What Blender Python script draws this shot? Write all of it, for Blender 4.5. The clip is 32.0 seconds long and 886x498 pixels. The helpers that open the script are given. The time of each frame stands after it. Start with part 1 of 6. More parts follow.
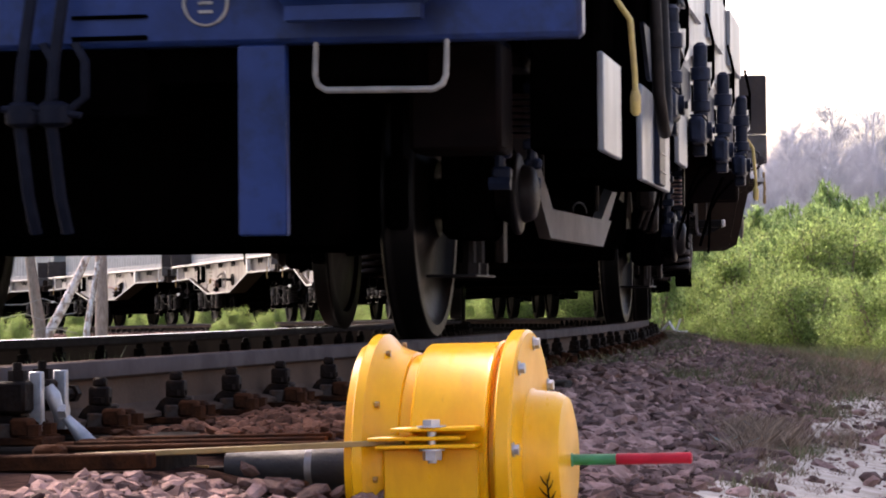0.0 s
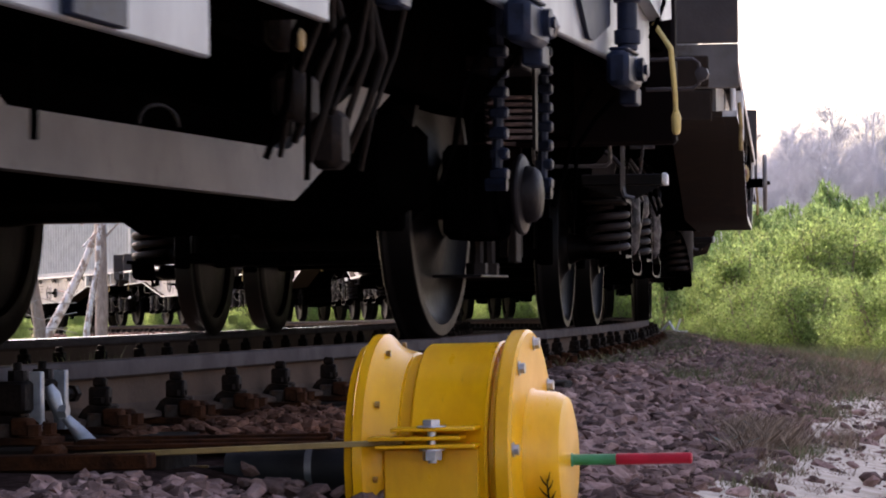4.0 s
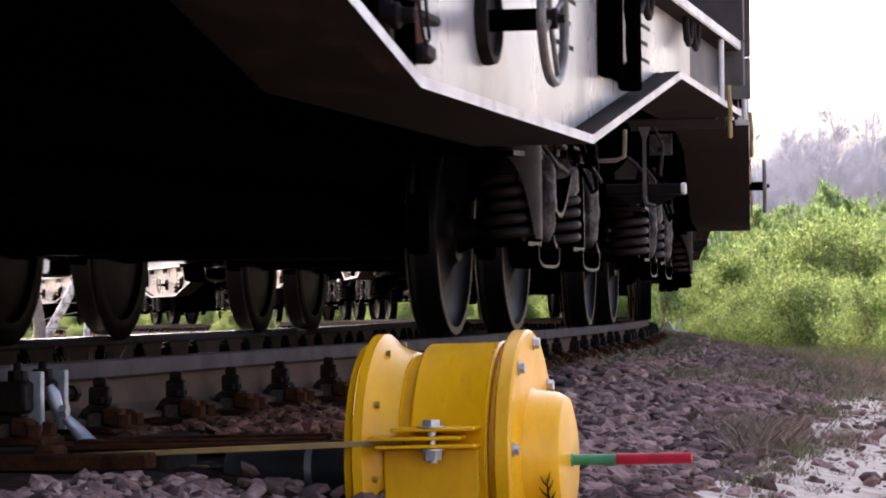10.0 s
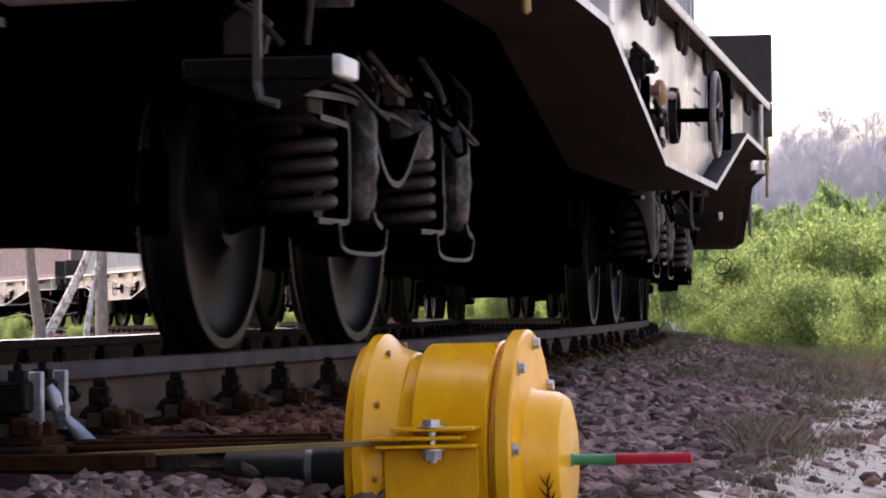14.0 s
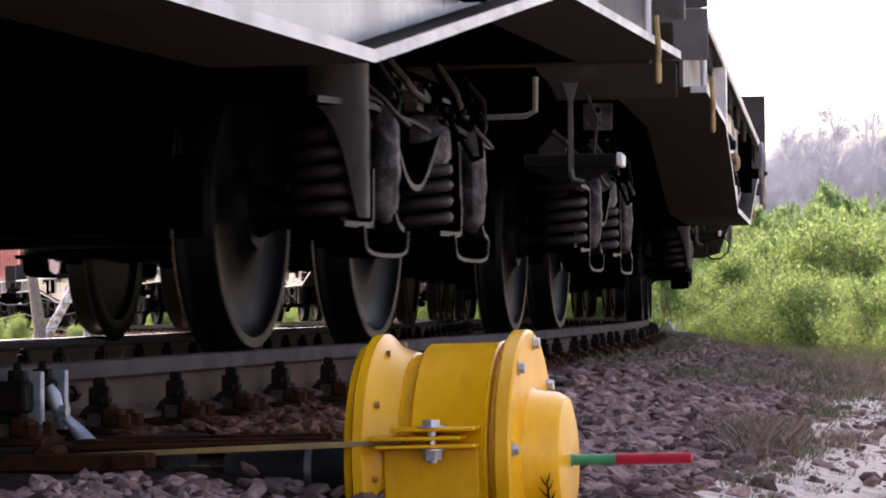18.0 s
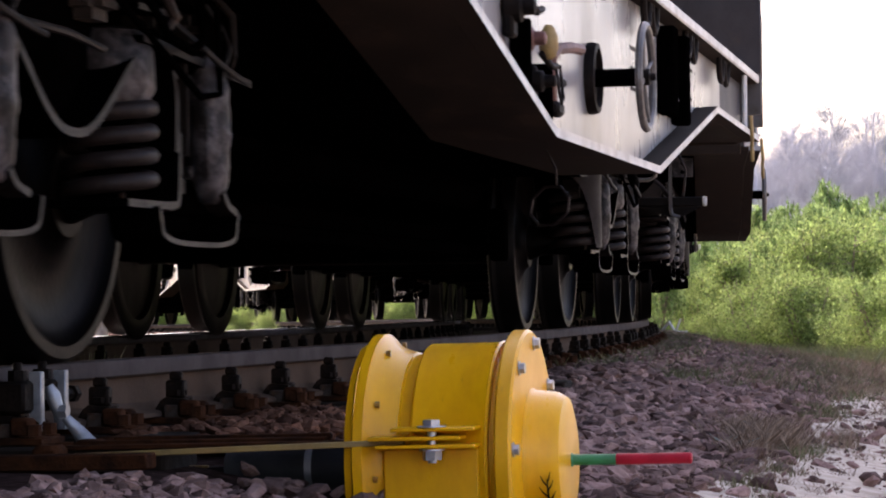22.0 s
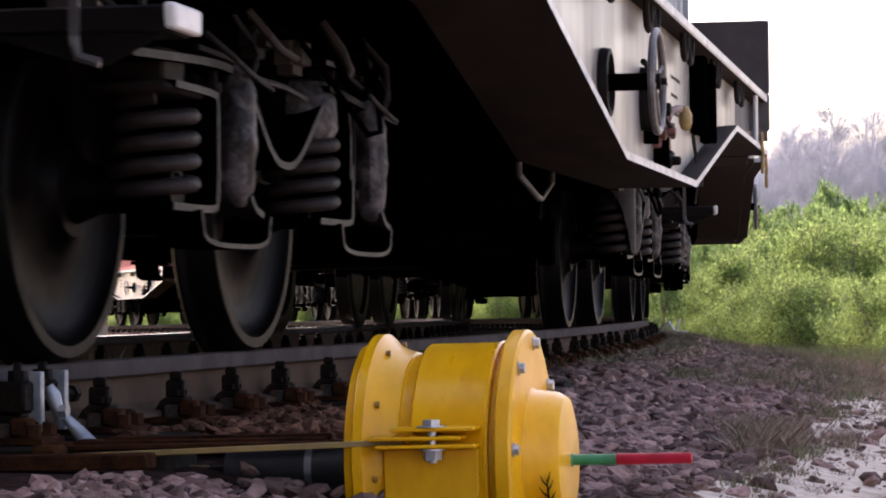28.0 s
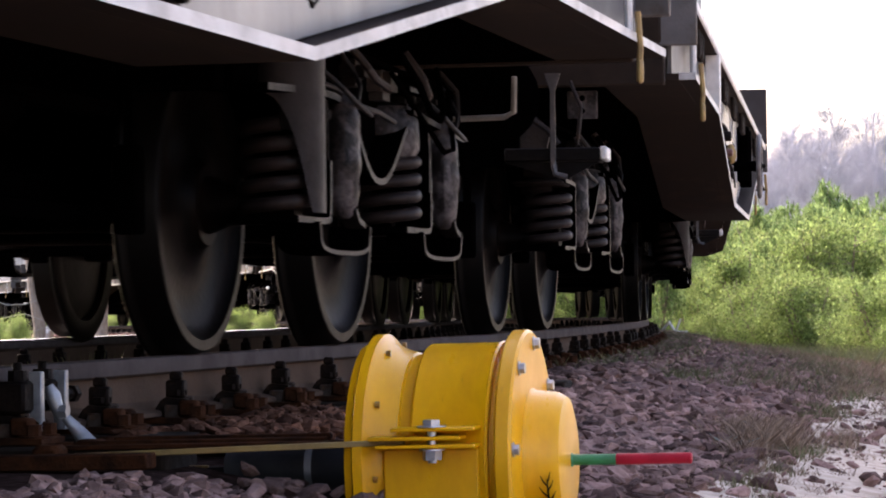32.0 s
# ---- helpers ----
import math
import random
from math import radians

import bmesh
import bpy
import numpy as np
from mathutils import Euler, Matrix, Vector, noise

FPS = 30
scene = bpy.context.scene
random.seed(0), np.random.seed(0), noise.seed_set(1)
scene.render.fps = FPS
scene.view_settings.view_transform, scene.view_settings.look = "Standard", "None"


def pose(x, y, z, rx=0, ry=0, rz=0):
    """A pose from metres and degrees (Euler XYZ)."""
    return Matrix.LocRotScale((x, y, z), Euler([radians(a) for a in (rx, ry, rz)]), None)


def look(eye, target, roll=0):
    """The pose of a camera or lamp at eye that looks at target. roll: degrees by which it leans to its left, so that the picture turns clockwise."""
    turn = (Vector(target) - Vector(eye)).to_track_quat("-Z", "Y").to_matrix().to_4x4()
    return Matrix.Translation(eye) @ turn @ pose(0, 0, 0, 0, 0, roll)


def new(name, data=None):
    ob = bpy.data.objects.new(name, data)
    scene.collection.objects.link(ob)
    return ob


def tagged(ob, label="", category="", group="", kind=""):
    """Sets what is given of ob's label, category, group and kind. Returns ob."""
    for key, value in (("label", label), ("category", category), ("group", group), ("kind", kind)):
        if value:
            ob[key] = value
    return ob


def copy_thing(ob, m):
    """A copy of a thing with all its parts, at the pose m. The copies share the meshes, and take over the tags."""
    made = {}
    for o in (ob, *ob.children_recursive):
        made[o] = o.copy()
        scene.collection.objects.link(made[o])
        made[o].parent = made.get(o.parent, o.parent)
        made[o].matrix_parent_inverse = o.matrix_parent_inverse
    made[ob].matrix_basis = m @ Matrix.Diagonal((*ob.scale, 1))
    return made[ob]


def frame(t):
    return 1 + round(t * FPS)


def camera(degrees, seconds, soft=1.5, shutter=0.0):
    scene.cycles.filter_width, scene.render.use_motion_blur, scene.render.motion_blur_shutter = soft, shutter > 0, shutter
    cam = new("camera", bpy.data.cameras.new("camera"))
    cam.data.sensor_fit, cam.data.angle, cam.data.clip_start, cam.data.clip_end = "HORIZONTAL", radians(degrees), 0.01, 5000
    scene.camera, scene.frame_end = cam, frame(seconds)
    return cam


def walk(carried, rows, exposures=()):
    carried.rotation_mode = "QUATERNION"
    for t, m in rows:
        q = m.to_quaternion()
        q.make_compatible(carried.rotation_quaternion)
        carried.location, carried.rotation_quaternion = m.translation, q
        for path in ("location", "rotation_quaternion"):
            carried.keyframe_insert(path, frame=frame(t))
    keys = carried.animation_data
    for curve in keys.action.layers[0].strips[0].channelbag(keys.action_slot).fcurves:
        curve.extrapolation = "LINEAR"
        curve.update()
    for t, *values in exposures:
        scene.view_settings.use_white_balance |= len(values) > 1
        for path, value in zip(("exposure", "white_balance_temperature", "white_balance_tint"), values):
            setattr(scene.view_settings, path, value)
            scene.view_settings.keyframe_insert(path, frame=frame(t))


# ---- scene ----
# The camera stands still on the outer side of a curve; the rail top at the track's origin is z = 0.
EYE = Vector((0.0, -3.713, 0.099))
THETA, PITCH, ROLL = radians(16.63), radians(1.360), -1.609
cam = camera(18.19, 32.0, soft=1.95, shutter=0.5)
AIM = EYE + Vector((math.cos(THETA) * math.cos(PITCH), math.sin(THETA) * math.cos(PITCH), math.sin(PITCH)))
walk(cam, [(0.0, look(EYE, AIM, ROLL)), (32.0, look(EYE, AIM, ROLL))], [(0.0, 1.85, 6950, 27), (3.0, 1.9, 6950, 27), (8.0, 1.95, 6950, 27), (10.0, 2.25, 6950, 27), (11.0, 2.3, 6950, 27), (12.0, 2.1, 6950, 27), (14.0, 1.98, 6950, 27), (15.0, 2.05, 6950, 27), (17.0, 2.25, 6950, 27), (20.0, 2.0, 6950, 27), (22.0, 1.97, 6950, 27), (23.0, 2.25, 6950, 27), (24.0, 2.3, 6950, 27), (28.0, 2.0, 6950, 27), (31.0, 2.2, 6950, 27), (32.0, 2.15, 6950, 27)])

# Sky and sun: hazy spring day, the sun behind the train.
SUN_EL, SUN_AZ = radians(42), radians(50)
world = bpy.data.worlds.new("sky")
scene.world = world
world.use_nodes = True
wn = world.node_tree
sky = wn.nodes.new("ShaderNodeTexSky")
sky.sky_type, sky.sun_disc, sky.sun_elevation, sky.sun_rotation = "NISHITA", False, SUN_EL, math.pi / 2 - SUN_AZ
sky.air_density, sky.dust_density, sky.ozone_density = 1.0, 4.0, 1.0
wn.nodes["Background"].inputs["Strength"].default_value = 0.15
wn.links.new(sky.outputs[0], wn.nodes["Background"].inputs["Color"])
sun_lamp = new("sun", bpy.data.lights.new("sun", "SUN"))
sun_lamp.data.energy, sun_lamp.data.angle, sun_lamp.data.color = 1.5, radians(5.0), (1.0, 0.93, 0.82)
SUN_DIR = Vector((math.cos(SUN_AZ) * math.cos(SUN_EL), math.sin(SUN_AZ) * math.cos(SUN_EL), math.sin(SUN_EL)))
sun_lamp.matrix_world = look(SUN_DIR * 100, (0, 0, 0))

# ---- the track's curve ----
R = 121.2
CANT = -0.019


def on_track(s, lat=0.0, z=0.0):
    """A place by the length along the track's centre line, the distance out from it and the height over the rails."""
    a = s / R
    return Vector(((R + lat) * math.sin(a), R - (R + lat) * math.cos(a), z + CANT * (lat - 0.7175)))


def track_pose(s, lat=0.0, z=0.0):
    """x along the track, y to the inside of the curve, z up."""
    a = s / R
    x = Vector((math.cos(a), math.sin(a), 0))
    y = Vector((-math.sin(a), math.cos(a), -CANT)).normalized()
    m = Matrix((x, y, x.cross(y))).transposed().to_4x4()
    m.translation = on_track(s, lat, z)
    return m


# How far the train has rolled at each second, in metres.
ROLLED = [-18.196, -16.116, -14.067, -12.045, -10.042, -8.04, -6.02, -3.972, -1.897, 0.197, 2.301, 4.411, 6.523, 8.637, 10.754, 12.869, 14.973, 17.058, 19.123, 21.187, 23.258, 25.34, 27.419, 29.473, 31.476, 33.432, 35.377, 37.321, 39.258, 41.177, 43.074, 44.947, 46.798]


def rolled(t):
    i = min(int(t), 31)
    return ROLLED[i] + (ROLLED[i + 1] - ROLLED[i]) * (t - i)
# ---- building helpers ----
def smooth(mesh, angle=38):
    mesh.shade_smooth()
    mesh.set_sharp_from_angle(angle=radians(angle))


# To fit the camera's view, the inner side of track and train is set this much further from the outer rail than a mirror
# image would.
WIDE = 0.574
WIDEN = [False]
# Also to fit that view, the wagon's near side is moved a little further out, and its rear end is drawn in.
OUTSET = [False]


def mesh_of(name, bm, mat):
    if WIDEN[0]:
        for v in bm.verts:
            v.co.y += WIDE * min(1.0, max(0.0, (v.co.y + 0.55) / 1.1))
    if OUTSET[0]:
        for v in bm.verts:
            v.co.y -= 0.035 * min(1.0, max(0.0, (-1.4 - v.co.y) / 0.15))
            v.co.x -= 0.16 * min(1.0, max(0.0, (v.co.x - 5.3) / 0.6))
    me = bpy.data.meshes.new(name)
    bmesh.ops.recalc_face_normals(bm, faces=bm.faces)
    bm.to_mesh(me)
    bm.free()
    for m in (mat if isinstance(mat, (list, tuple)) else [mat]):
        me.materials.append(m)
    smooth(me)
    return me


def part(name, bm, mat, parent=None, label=""):
    ob = new(name, mesh_of(name, bm, mat))
    ob.parent = parent
    return tagged(ob, label)


def share(name, ob, parent, m):
    """Another object on the same mesh."""
    o = new(name, ob.data)
    o.parent = parent
    o.matrix_basis = m
    return o


def empty(name, m=None):
    ob = new(name)
    ob.empty_display_size = 0.1
    if m is not None:
        ob.matrix_basis = m
    return ob


def box(bm, x0, x1, y0, y1, z0, z1, bevel=0.0, m=None, seg=1):
    r = bmesh.ops.create_cube(bm, size=1.0)
    vs = r["verts"]
    t = Matrix.Translation(((x0 + x1) / 2, (y0 + y1) / 2, (z0 + z1) / 2)) @ Matrix.Diagonal((abs(x1 - x0), abs(y1 - y0), abs(z1 - z0), 1))
    bmesh.ops.transform(bm, matrix=t, verts=vs)
    if bevel > 0:
        es = list({e for v in vs for e in v.link_edges})
        out = bmesh.ops.bevel(bm, geom=es, offset=bevel, segments=seg, affect="EDGES", clamp_overlap=True)
        vs = list({v for f in out["faces"] for v in f.verts} | {v for v in vs if v.is_valid})
    if m is not None:
        bmesh.ops.transform(bm, matrix=m, verts=vs)
    return vs


def tube(bm, pts, r, n=8, cap=True):
    """A round bar along points; r is one radius or one for each point."""
    pts = [Vector(p) for p in pts]
    rs = r if isinstance(r, (list, tuple)) else [r] * len(pts)
    rings = []
    up = None
    for i, p in enumerate(pts):
        d = (pts[min(i + 1, len(pts) - 1)] - pts[max(i - 1, 0)]).normalized()
        if up is None:
            up = d.orthogonal().normalized()
        else:
            up = (up - d * up.dot(d)).normalized()
        s = d.cross(up)
        rings.append([bm.verts.new(p + (up * math.cos(a) + s * math.sin(a)) * rs[i]) for a in [2 * math.pi * k / n for k in range(n)]])
    for a, b in zip(rings, rings[1:]):
        for k in range(n):
            bm.faces.new((a[k], a[(k + 1) % n], b[(k + 1) % n], b[k]))
    if cap:
        bm.faces.new(rings[0][::-1])
        bm.faces.new(rings[-1])
    return [v for ring in rings for v in ring]


def lathe(bm, prof, axis="Y", n=40, m=None, close=False):
    """Turns a profile of (along, radius) round an axis."""
    rings = []
    for a, r in prof:
        ring = []
        for k in range(n):
            c, s = math.cos(2 * math.pi * k / n) * r, math.sin(2 * math.pi * k / n) * r
            co = (a, c, s) if axis == "X" else (c, a, s) if axis == "Y" else (c, s, a)
            ring.append(bm.verts.new(co))
        rings.append(ring)
    for a, b in list(zip(rings, rings[1:])) + ([(rings[-1], rings[0])] if close else []):
        for k in range(n):
            bm.faces.new((a[k], a[(k + 1) % n], b[(k + 1) % n], b[k]))
    if not close:
        bm.faces.new(rings[0][::-1])
        bm.faces.new(rings[-1])
    vs = [v for r in rings for v in r]
    if m is not None:
        bmesh.ops.transform(bm, matrix=m, verts=vs)
    return vs


def plate(bm, outline, y0, y1, axis="Y", m=None):
    """A sheet: an outline of (x, z) between two depths."""
    def co(p, d):
        return (p[0], d, p[1]) if axis == "Y" else (d, p[0], p[1]) if axis == "X" else (p[0], p[1], d)
    a = [bm.verts.new(co(p, y0)) for p in outline]
    b = [bm.verts.new(co(p, y1)) for p in outline]
    bm.faces.new(a)
    bm.faces.new(b[::-1])
    for i in range(len(a)):
        j = (i + 1) % len(a)
        bm.faces.new((a[i], b[i], b[j], a[j]))
    if m is not None:
        bmesh.ops.transform(bm, matrix=m, verts=a + b)
    return a + b


def ribbon(bm, path, width0, width1, thick):
    """A bent flat bar: a path of (x, z), with its width from y width0 to width1 and its thickness upwards along the path's normal."""
    pts = [Vector((p[0], 0, p[1])) for p in path]
    rows = []
    for i, p in enumerate(pts):
        d0 = (pts[i] - pts[i - 1]).normalized() if i else None
        d1 = (pts[i + 1] - pts[i]).normalized() if i < len(pts) - 1 else None
        d = d0 if d1 is None else d1 if d0 is None else (d0 + d1).normalized()
        c = 1.0 if d0 is None or d1 is None else max(0.3, d.dot(d1))
        nrm = Vector((-d.z, 0, d.x)) * (thick / c)
        rows.append([bm.verts.new(p + Vector((0, width0, 0))), bm.verts.new(p + Vector((0, width1, 0))),
                     bm.verts.new(p + nrm + Vector((0, width1, 0))), bm.verts.new(p + nrm + Vector((0, width0, 0)))])
    for a, b in zip(rows, rows[1:]):
        for k in range(4):
            bm.faces.new((a[k], a[(k + 1) % 4], b[(k + 1) % 4], b[k]))
    bm.faces.new(rows[0][::-1])
    bm.faces.new(rows[-1])
    return [v for r in rows for v in r]


def tubes(*runs):
    """Several round bars in one mesh: (points, radius)."""
    bm = bmesh.new()
    for pts, r in runs:
        tube(bm, pts, r, 8)
    return bm


def hexnut(bm, centre, r, h, axis="Z", rot=0.0):
    ring = []
    for d in (0, h):
        ring.append([])
        for k in range(6):
            c, s = r * math.cos(rot + k * math.pi / 3), r * math.sin(rot + k * math.pi / 3)
            co = {"X": (d, c, s), "Y": (c, d, s), "Z": (c, s, d)}[axis]
            ring[-1].append(bm.verts.new(Vector(centre) + Vector(co)))
    for k in range(6):
        bm.faces.new((ring[0][k], ring[0][(k + 1) % 6], ring[1][(k + 1) % 6], ring[1][k]))
    bm.faces.new(ring[0][::-1])
    bm.faces.new(ring[1])


def sweep(bm, outline, s0, s1, step, lat_sign=1):
    """A rail-like bar along the track: an outline of (lat, z) carried from s0 to s1."""
    n = max(1, int(round((s1 - s0) / step)))
    rings = []
    for i in range(n + 1):
        s = s0 + (s1 - s0) * i / n
        rings.append([bm.verts.new(on_track(s, l, z)) for l, z in outline])
    for a, b in zip(rings, rings[1:]):
        for k in range(len(outline)):
            j = (k + 1) % len(outline)
            bm.faces.new((a[k], b[k], b[j], a[j]))
    bm.faces.new(rings[0])
    bm.faces.new(rings[-1][::-1])


def coil(bm, c, r, z0, z1, turns, wire, n=10):
    pts = []
    steps = int(turns * n)
    for i in range(steps + 1):
        a = 2 * math.pi * i / n
        pts.append((c[0] + r * math.cos(a), c[1] + r * math.sin(a), z0 + (z1 - z0) * i / steps))
    tube(bm, pts, wire, 10)


def bent(path, x_offset=0.0, n=4):
    """Rounds the corners of a polyline in (x, z)."""
    out = [path[0]]
    for a, b, c in zip(path, path[1:], path[2:]):
        a, b, c = Vector(a), Vector(b), Vector(c)
        r = 0.38
        for i in range(n + 1):
            t = i / n
            p, q = a.lerp(b, 1 - r * (1 - t)), b.lerp(c, r * t)
            p = (b + (a - b) * r).lerp(b, t)
            q = b.lerp(b + (c - b) * r, t)
            v = p.lerp(q, t)
            out.append((v.x, v.y))
    out.append(path[-1])
    return out


# ---- materials ----
def material(name, base, other=None, rough=0.6, metal=0.0, scale=8.0, detail=6.0, mix=(0.4, 0.65), bump=0.15, bump_scale=60.0, spots=None, spot_scale=3.0,
             spot_range=(0.58, 0.7), rough_var=0.15, spec=0.5, per_object=0.0, per_island=0.0, streak=None, coords="Object", radial=False):
    """Two colours mixed by noise, larger stains, fine relief."""
    mat = bpy.data.materials.new(name)
    mat.use_nodes = True
    nt = mat.node_tree
    N, L = nt.nodes, nt.links
    bsdf = N["Principled BSDF"]
    tc = N.new("ShaderNodeTexCoord")
    vec = tc.outputs[coords]
    if streak:
        mp = N.new("ShaderNodeMapping")
        mp.inputs["Scale"].default_value = streak
        L.new(vec, mp.inputs["Vector"])
        svec = mp.outputs[0]
    else:
        svec = vec
    stain = svec
    if radial:
        # painted sheen: the spots lie in rings round the axle, the distance from it stretched, the rest squeezed
        sp, ln, cb = N.new("ShaderNodeSeparateXYZ"), N.new("ShaderNodeVectorMath"), N.new("ShaderNodeCombineXYZ")
        flat = N.new("ShaderNodeCombineXYZ")
        L.new(vec, sp.inputs[0])
        L.new(sp.outputs[0], flat.inputs[0])
        L.new(sp.outputs[2], flat.inputs[2])
        ln.operation = "LENGTH"
        L.new(flat.outputs[0], ln.inputs[0])
        up = N.new("ShaderNodeMath")
        up.operation, up.inputs[1].default_value = "MULTIPLY", 34.0
        L.new(ln.outputs["Value"], up.inputs[0])
        L.new(up.outputs[0], cb.inputs[0])
        L.new(sp.outputs[0], cb.inputs[1])
        L.new(sp.outputs[2], cb.inputs[2])
        stain = cb.outputs[0]
    n1 = N.new("ShaderNodeTexNoise")
    n1.inputs["Scale"].default_value, n1.inputs["Detail"].default_value, n1.inputs["Roughness"].default_value = scale, detail, 0.62
    L.new(svec, n1.inputs["Vector"])
    ramp = N.new("ShaderNodeMapRange")
    ramp.inputs[1].default_value, ramp.inputs[2].default_value = mix
    L.new(n1.outputs["Fac"], ramp.inputs[0])
    mx = N.new("ShaderNodeMix")
    mx.data_type = "RGBA"
    mx.inputs[6].default_value = (*base, 1)
    mx.inputs[7].default_value = (*(other or [c * 0.7 for c in base]), 1)
    L.new(ramp.outputs[0], mx.inputs[0])
    col = mx.outputs[2]
    if spots:
        n2 = N.new("ShaderNodeTexNoise")
        n2.inputs["Scale"].default_value, n2.inputs["Detail"].default_value, n2.inputs["Roughness"].default_value = spot_scale, 8.0, 0.7
        L.new(stain, n2.inputs["Vector"])
        r2 = N.new("ShaderNodeMapRange")
        r2.inputs[1].default_value, r2.inputs[2].default_value = spot_range
        L.new(n2.outputs["Fac"], r2.inputs[0])
        m2 = N.new("ShaderNodeMix")
        m2.data_type = "RGBA"
        L.new(col, m2.inputs[6])
        m2.inputs[7].default_value = (*spots, 1)
        L.new(r2.outputs[0], m2.inputs[0])
        col = m2.outputs[2]
    rnd = None
    if per_object:
        rnd, amount = N.new("ShaderNodeObjectInfo").outputs["Random"], per_object
    if per_island:
        rnd, amount = N.new("ShaderNodeNewGeometry").outputs["Random Per Island"], per_island
    if rnd is not None:
        mr = N.new("ShaderNodeMapRange")
        mr.inputs[3].default_value, mr.inputs[4].default_value = 1 - amount, 1 + amount
        L.new(rnd, mr.inputs[0])
        hs = N.new("ShaderNodeHueSaturation")
        L.new(mr.outputs[0], hs.inputs["Value"])
        L.new(col, hs.inputs["Color"])
        col = hs.outputs[0]
    L.new(col, bsdf.inputs["Base Color"])
    rr = N.new("ShaderNodeMapRange")
    rr.inputs[3].default_value, rr.inputs[4].default_value = max(0.02, rough - rough_var), min(1, rough + rough_var)
    L.new(n1.outputs["Fac"], rr.inputs[0])
    L.new(rr.outputs[0], bsdf.inputs["Roughness"])
    bsdf.inputs["Metallic"].default_value = metal
    bsdf.inputs["Specular IOR Level"].default_value = spec
    if bump:
        n3 = N.new("ShaderNodeTexNoise")
        n3.inputs["Scale"].default_value, n3.inputs["Detail"].default_value = bump_scale, 4.0
        L.new(vec, n3.inputs["Vector"])
        bp = N.new("ShaderNodeBump")
        bp.inputs["Strength"].default_value, bp.inputs["Distance"].default_value = bump, 0.01
        L.new(n3.outputs["Fac"], bp.inputs["Height"])
        L.new(bp.outputs[0], bsdf.inputs["Normal"])
    return mat


YELLOW = material("yellow_paint", (0.78, 0.37, 0.002), (0.68, 0.305, 0.002), rough=0.30, rough_var=0.1, spec=0.32, scale=5, bump=0.05, bump_scale=90, spots=(0.40, 0.19, 0.02), spot_scale=7, spot_range=(0.63, 0.8), streak=(1, 2.5, 1))
# Grimy steel, darkened further: shade is put into its colour.
STEEL_DARK = material("grimy_near_black_steel", (0.00636, 0.0048, 0.00414), (0.0138, 0.0096, 0.00782), rough=0.6, metal=0, scale=7, bump=0.3, bump_scale=50, spots=(0.0318, 0.0202, 0.0147), spot_scale=5, spot_range=(0.6, 0.75), spec=0.06)
# Near-zero black: the deep shade under the train is put into this colour.
STEEL_BLACK = material("shade_black", (0.0005, 0.0004, 0.0004), (0.001, 0.0008, 0.0008), rough=0.8, scale=6, bump=0.3, bump_scale=40, spec=0.0)
RAIL_SIDE = material("rusty_rail", (0.0615, 0.0392, 0.0279), (0.0848, 0.0554, 0.04), rough=0.85, metal=0.0, scale=4, bump=0.2, bump_scale=80, spots=(0.036, 0.024, 0.0177), spot_scale=2.5, spec=0.04)
RAIL_HEAD = material("worn_rail_head", (0.0663, 0.0538, 0.0515), (0.0468, 0.0374, 0.0359), rough=0.85, metal=0.0, scale=6, bump=0.1, spots=(0.0312, 0.025, 0.0234), spot_scale=4, spec=0.05)
RUST = material("orange_rust", (0.0506, 0.0172, 0.00673), (0.0152, 0.00669, 0.00402), rough=0.85, metal=0, scale=12, bump=0.4, bump_scale=90, spec=0.04)
# Wheel steels, WHEEL_RIM too, are near black with shade in the colour.
WHEEL_TREAD = material("shade_dark_tread", (0.00214, 0.00155, 0.00122), (0.000942, 0.000696, 0.000554), rough=0.5, metal=0, scale=9, bump=0.05, spec=0.08)
# The disc's ring-shaped sheen is painted in as paler spots.
WHEEL_DISC = material("brown_disc_with_sheen_rings", (0.00137, 0.000944, 0.000829), (0.000561, 0.000417, 0.000392), rough=0.42, metal=0, scale=5, bump=0.1, spots=(0.00649, 0.00397, 0.00284), spot_scale=0.45, spot_range=(0.46, 0.62), spec=0.03, radial=True)
WAGON_GREY = material("weathered_grey_paint", (0.305, 0.299, 0.307), (0.234, 0.227, 0.229), rough=0.30, metal=0.1, scale=2.2, mix=(0.36, 0.64), bump=0.08, bump_scale=30, spots=(0.164, 0.13, 0.108), spot_scale=1.7, spot_range=(0.54, 0.78), streak=(1, 1, 0.45), rough_var=0.2)
WAGON_EDGE = material("worn_lit_flange_edge", (0.496, 0.484, 0.476), (0.352, 0.34, 0.328), rough=0.45, metal=0.1, scale=7, bump=0.15, spots=(0.16, 0.136, 0.124), spot_scale=4, spot_range=(0.58, 0.72))
WAGON_UNDER = material("brown_underside", (0.0165, 0.0115, 0.00885), (0.0273, 0.0186, 0.0142), rough=0.75, scale=4, bump=0.1, spec=0.04, spots=(0.0578, 0.0363, 0.0247), spot_scale=2.0, spot_range=(0.56, 0.8))
NAVY = material("dark_navy_paint", (0.032, 0.032, 0.042), (0.044, 0.043, 0.053), rough=0.5, scale=4, bump=0.1, spots=(0.06, 0.05, 0.046), spot_scale=4, spec=0.2)
BULKHEAD = material("sooty_brown_bulkhead_paint", (0.050, 0.042, 0.041), (0.036, 0.030, 0.029), rough=0.5, scale=4, bump=0.1, spots=(0.065, 0.045, 0.035), spot_scale=3, spec=0.15)
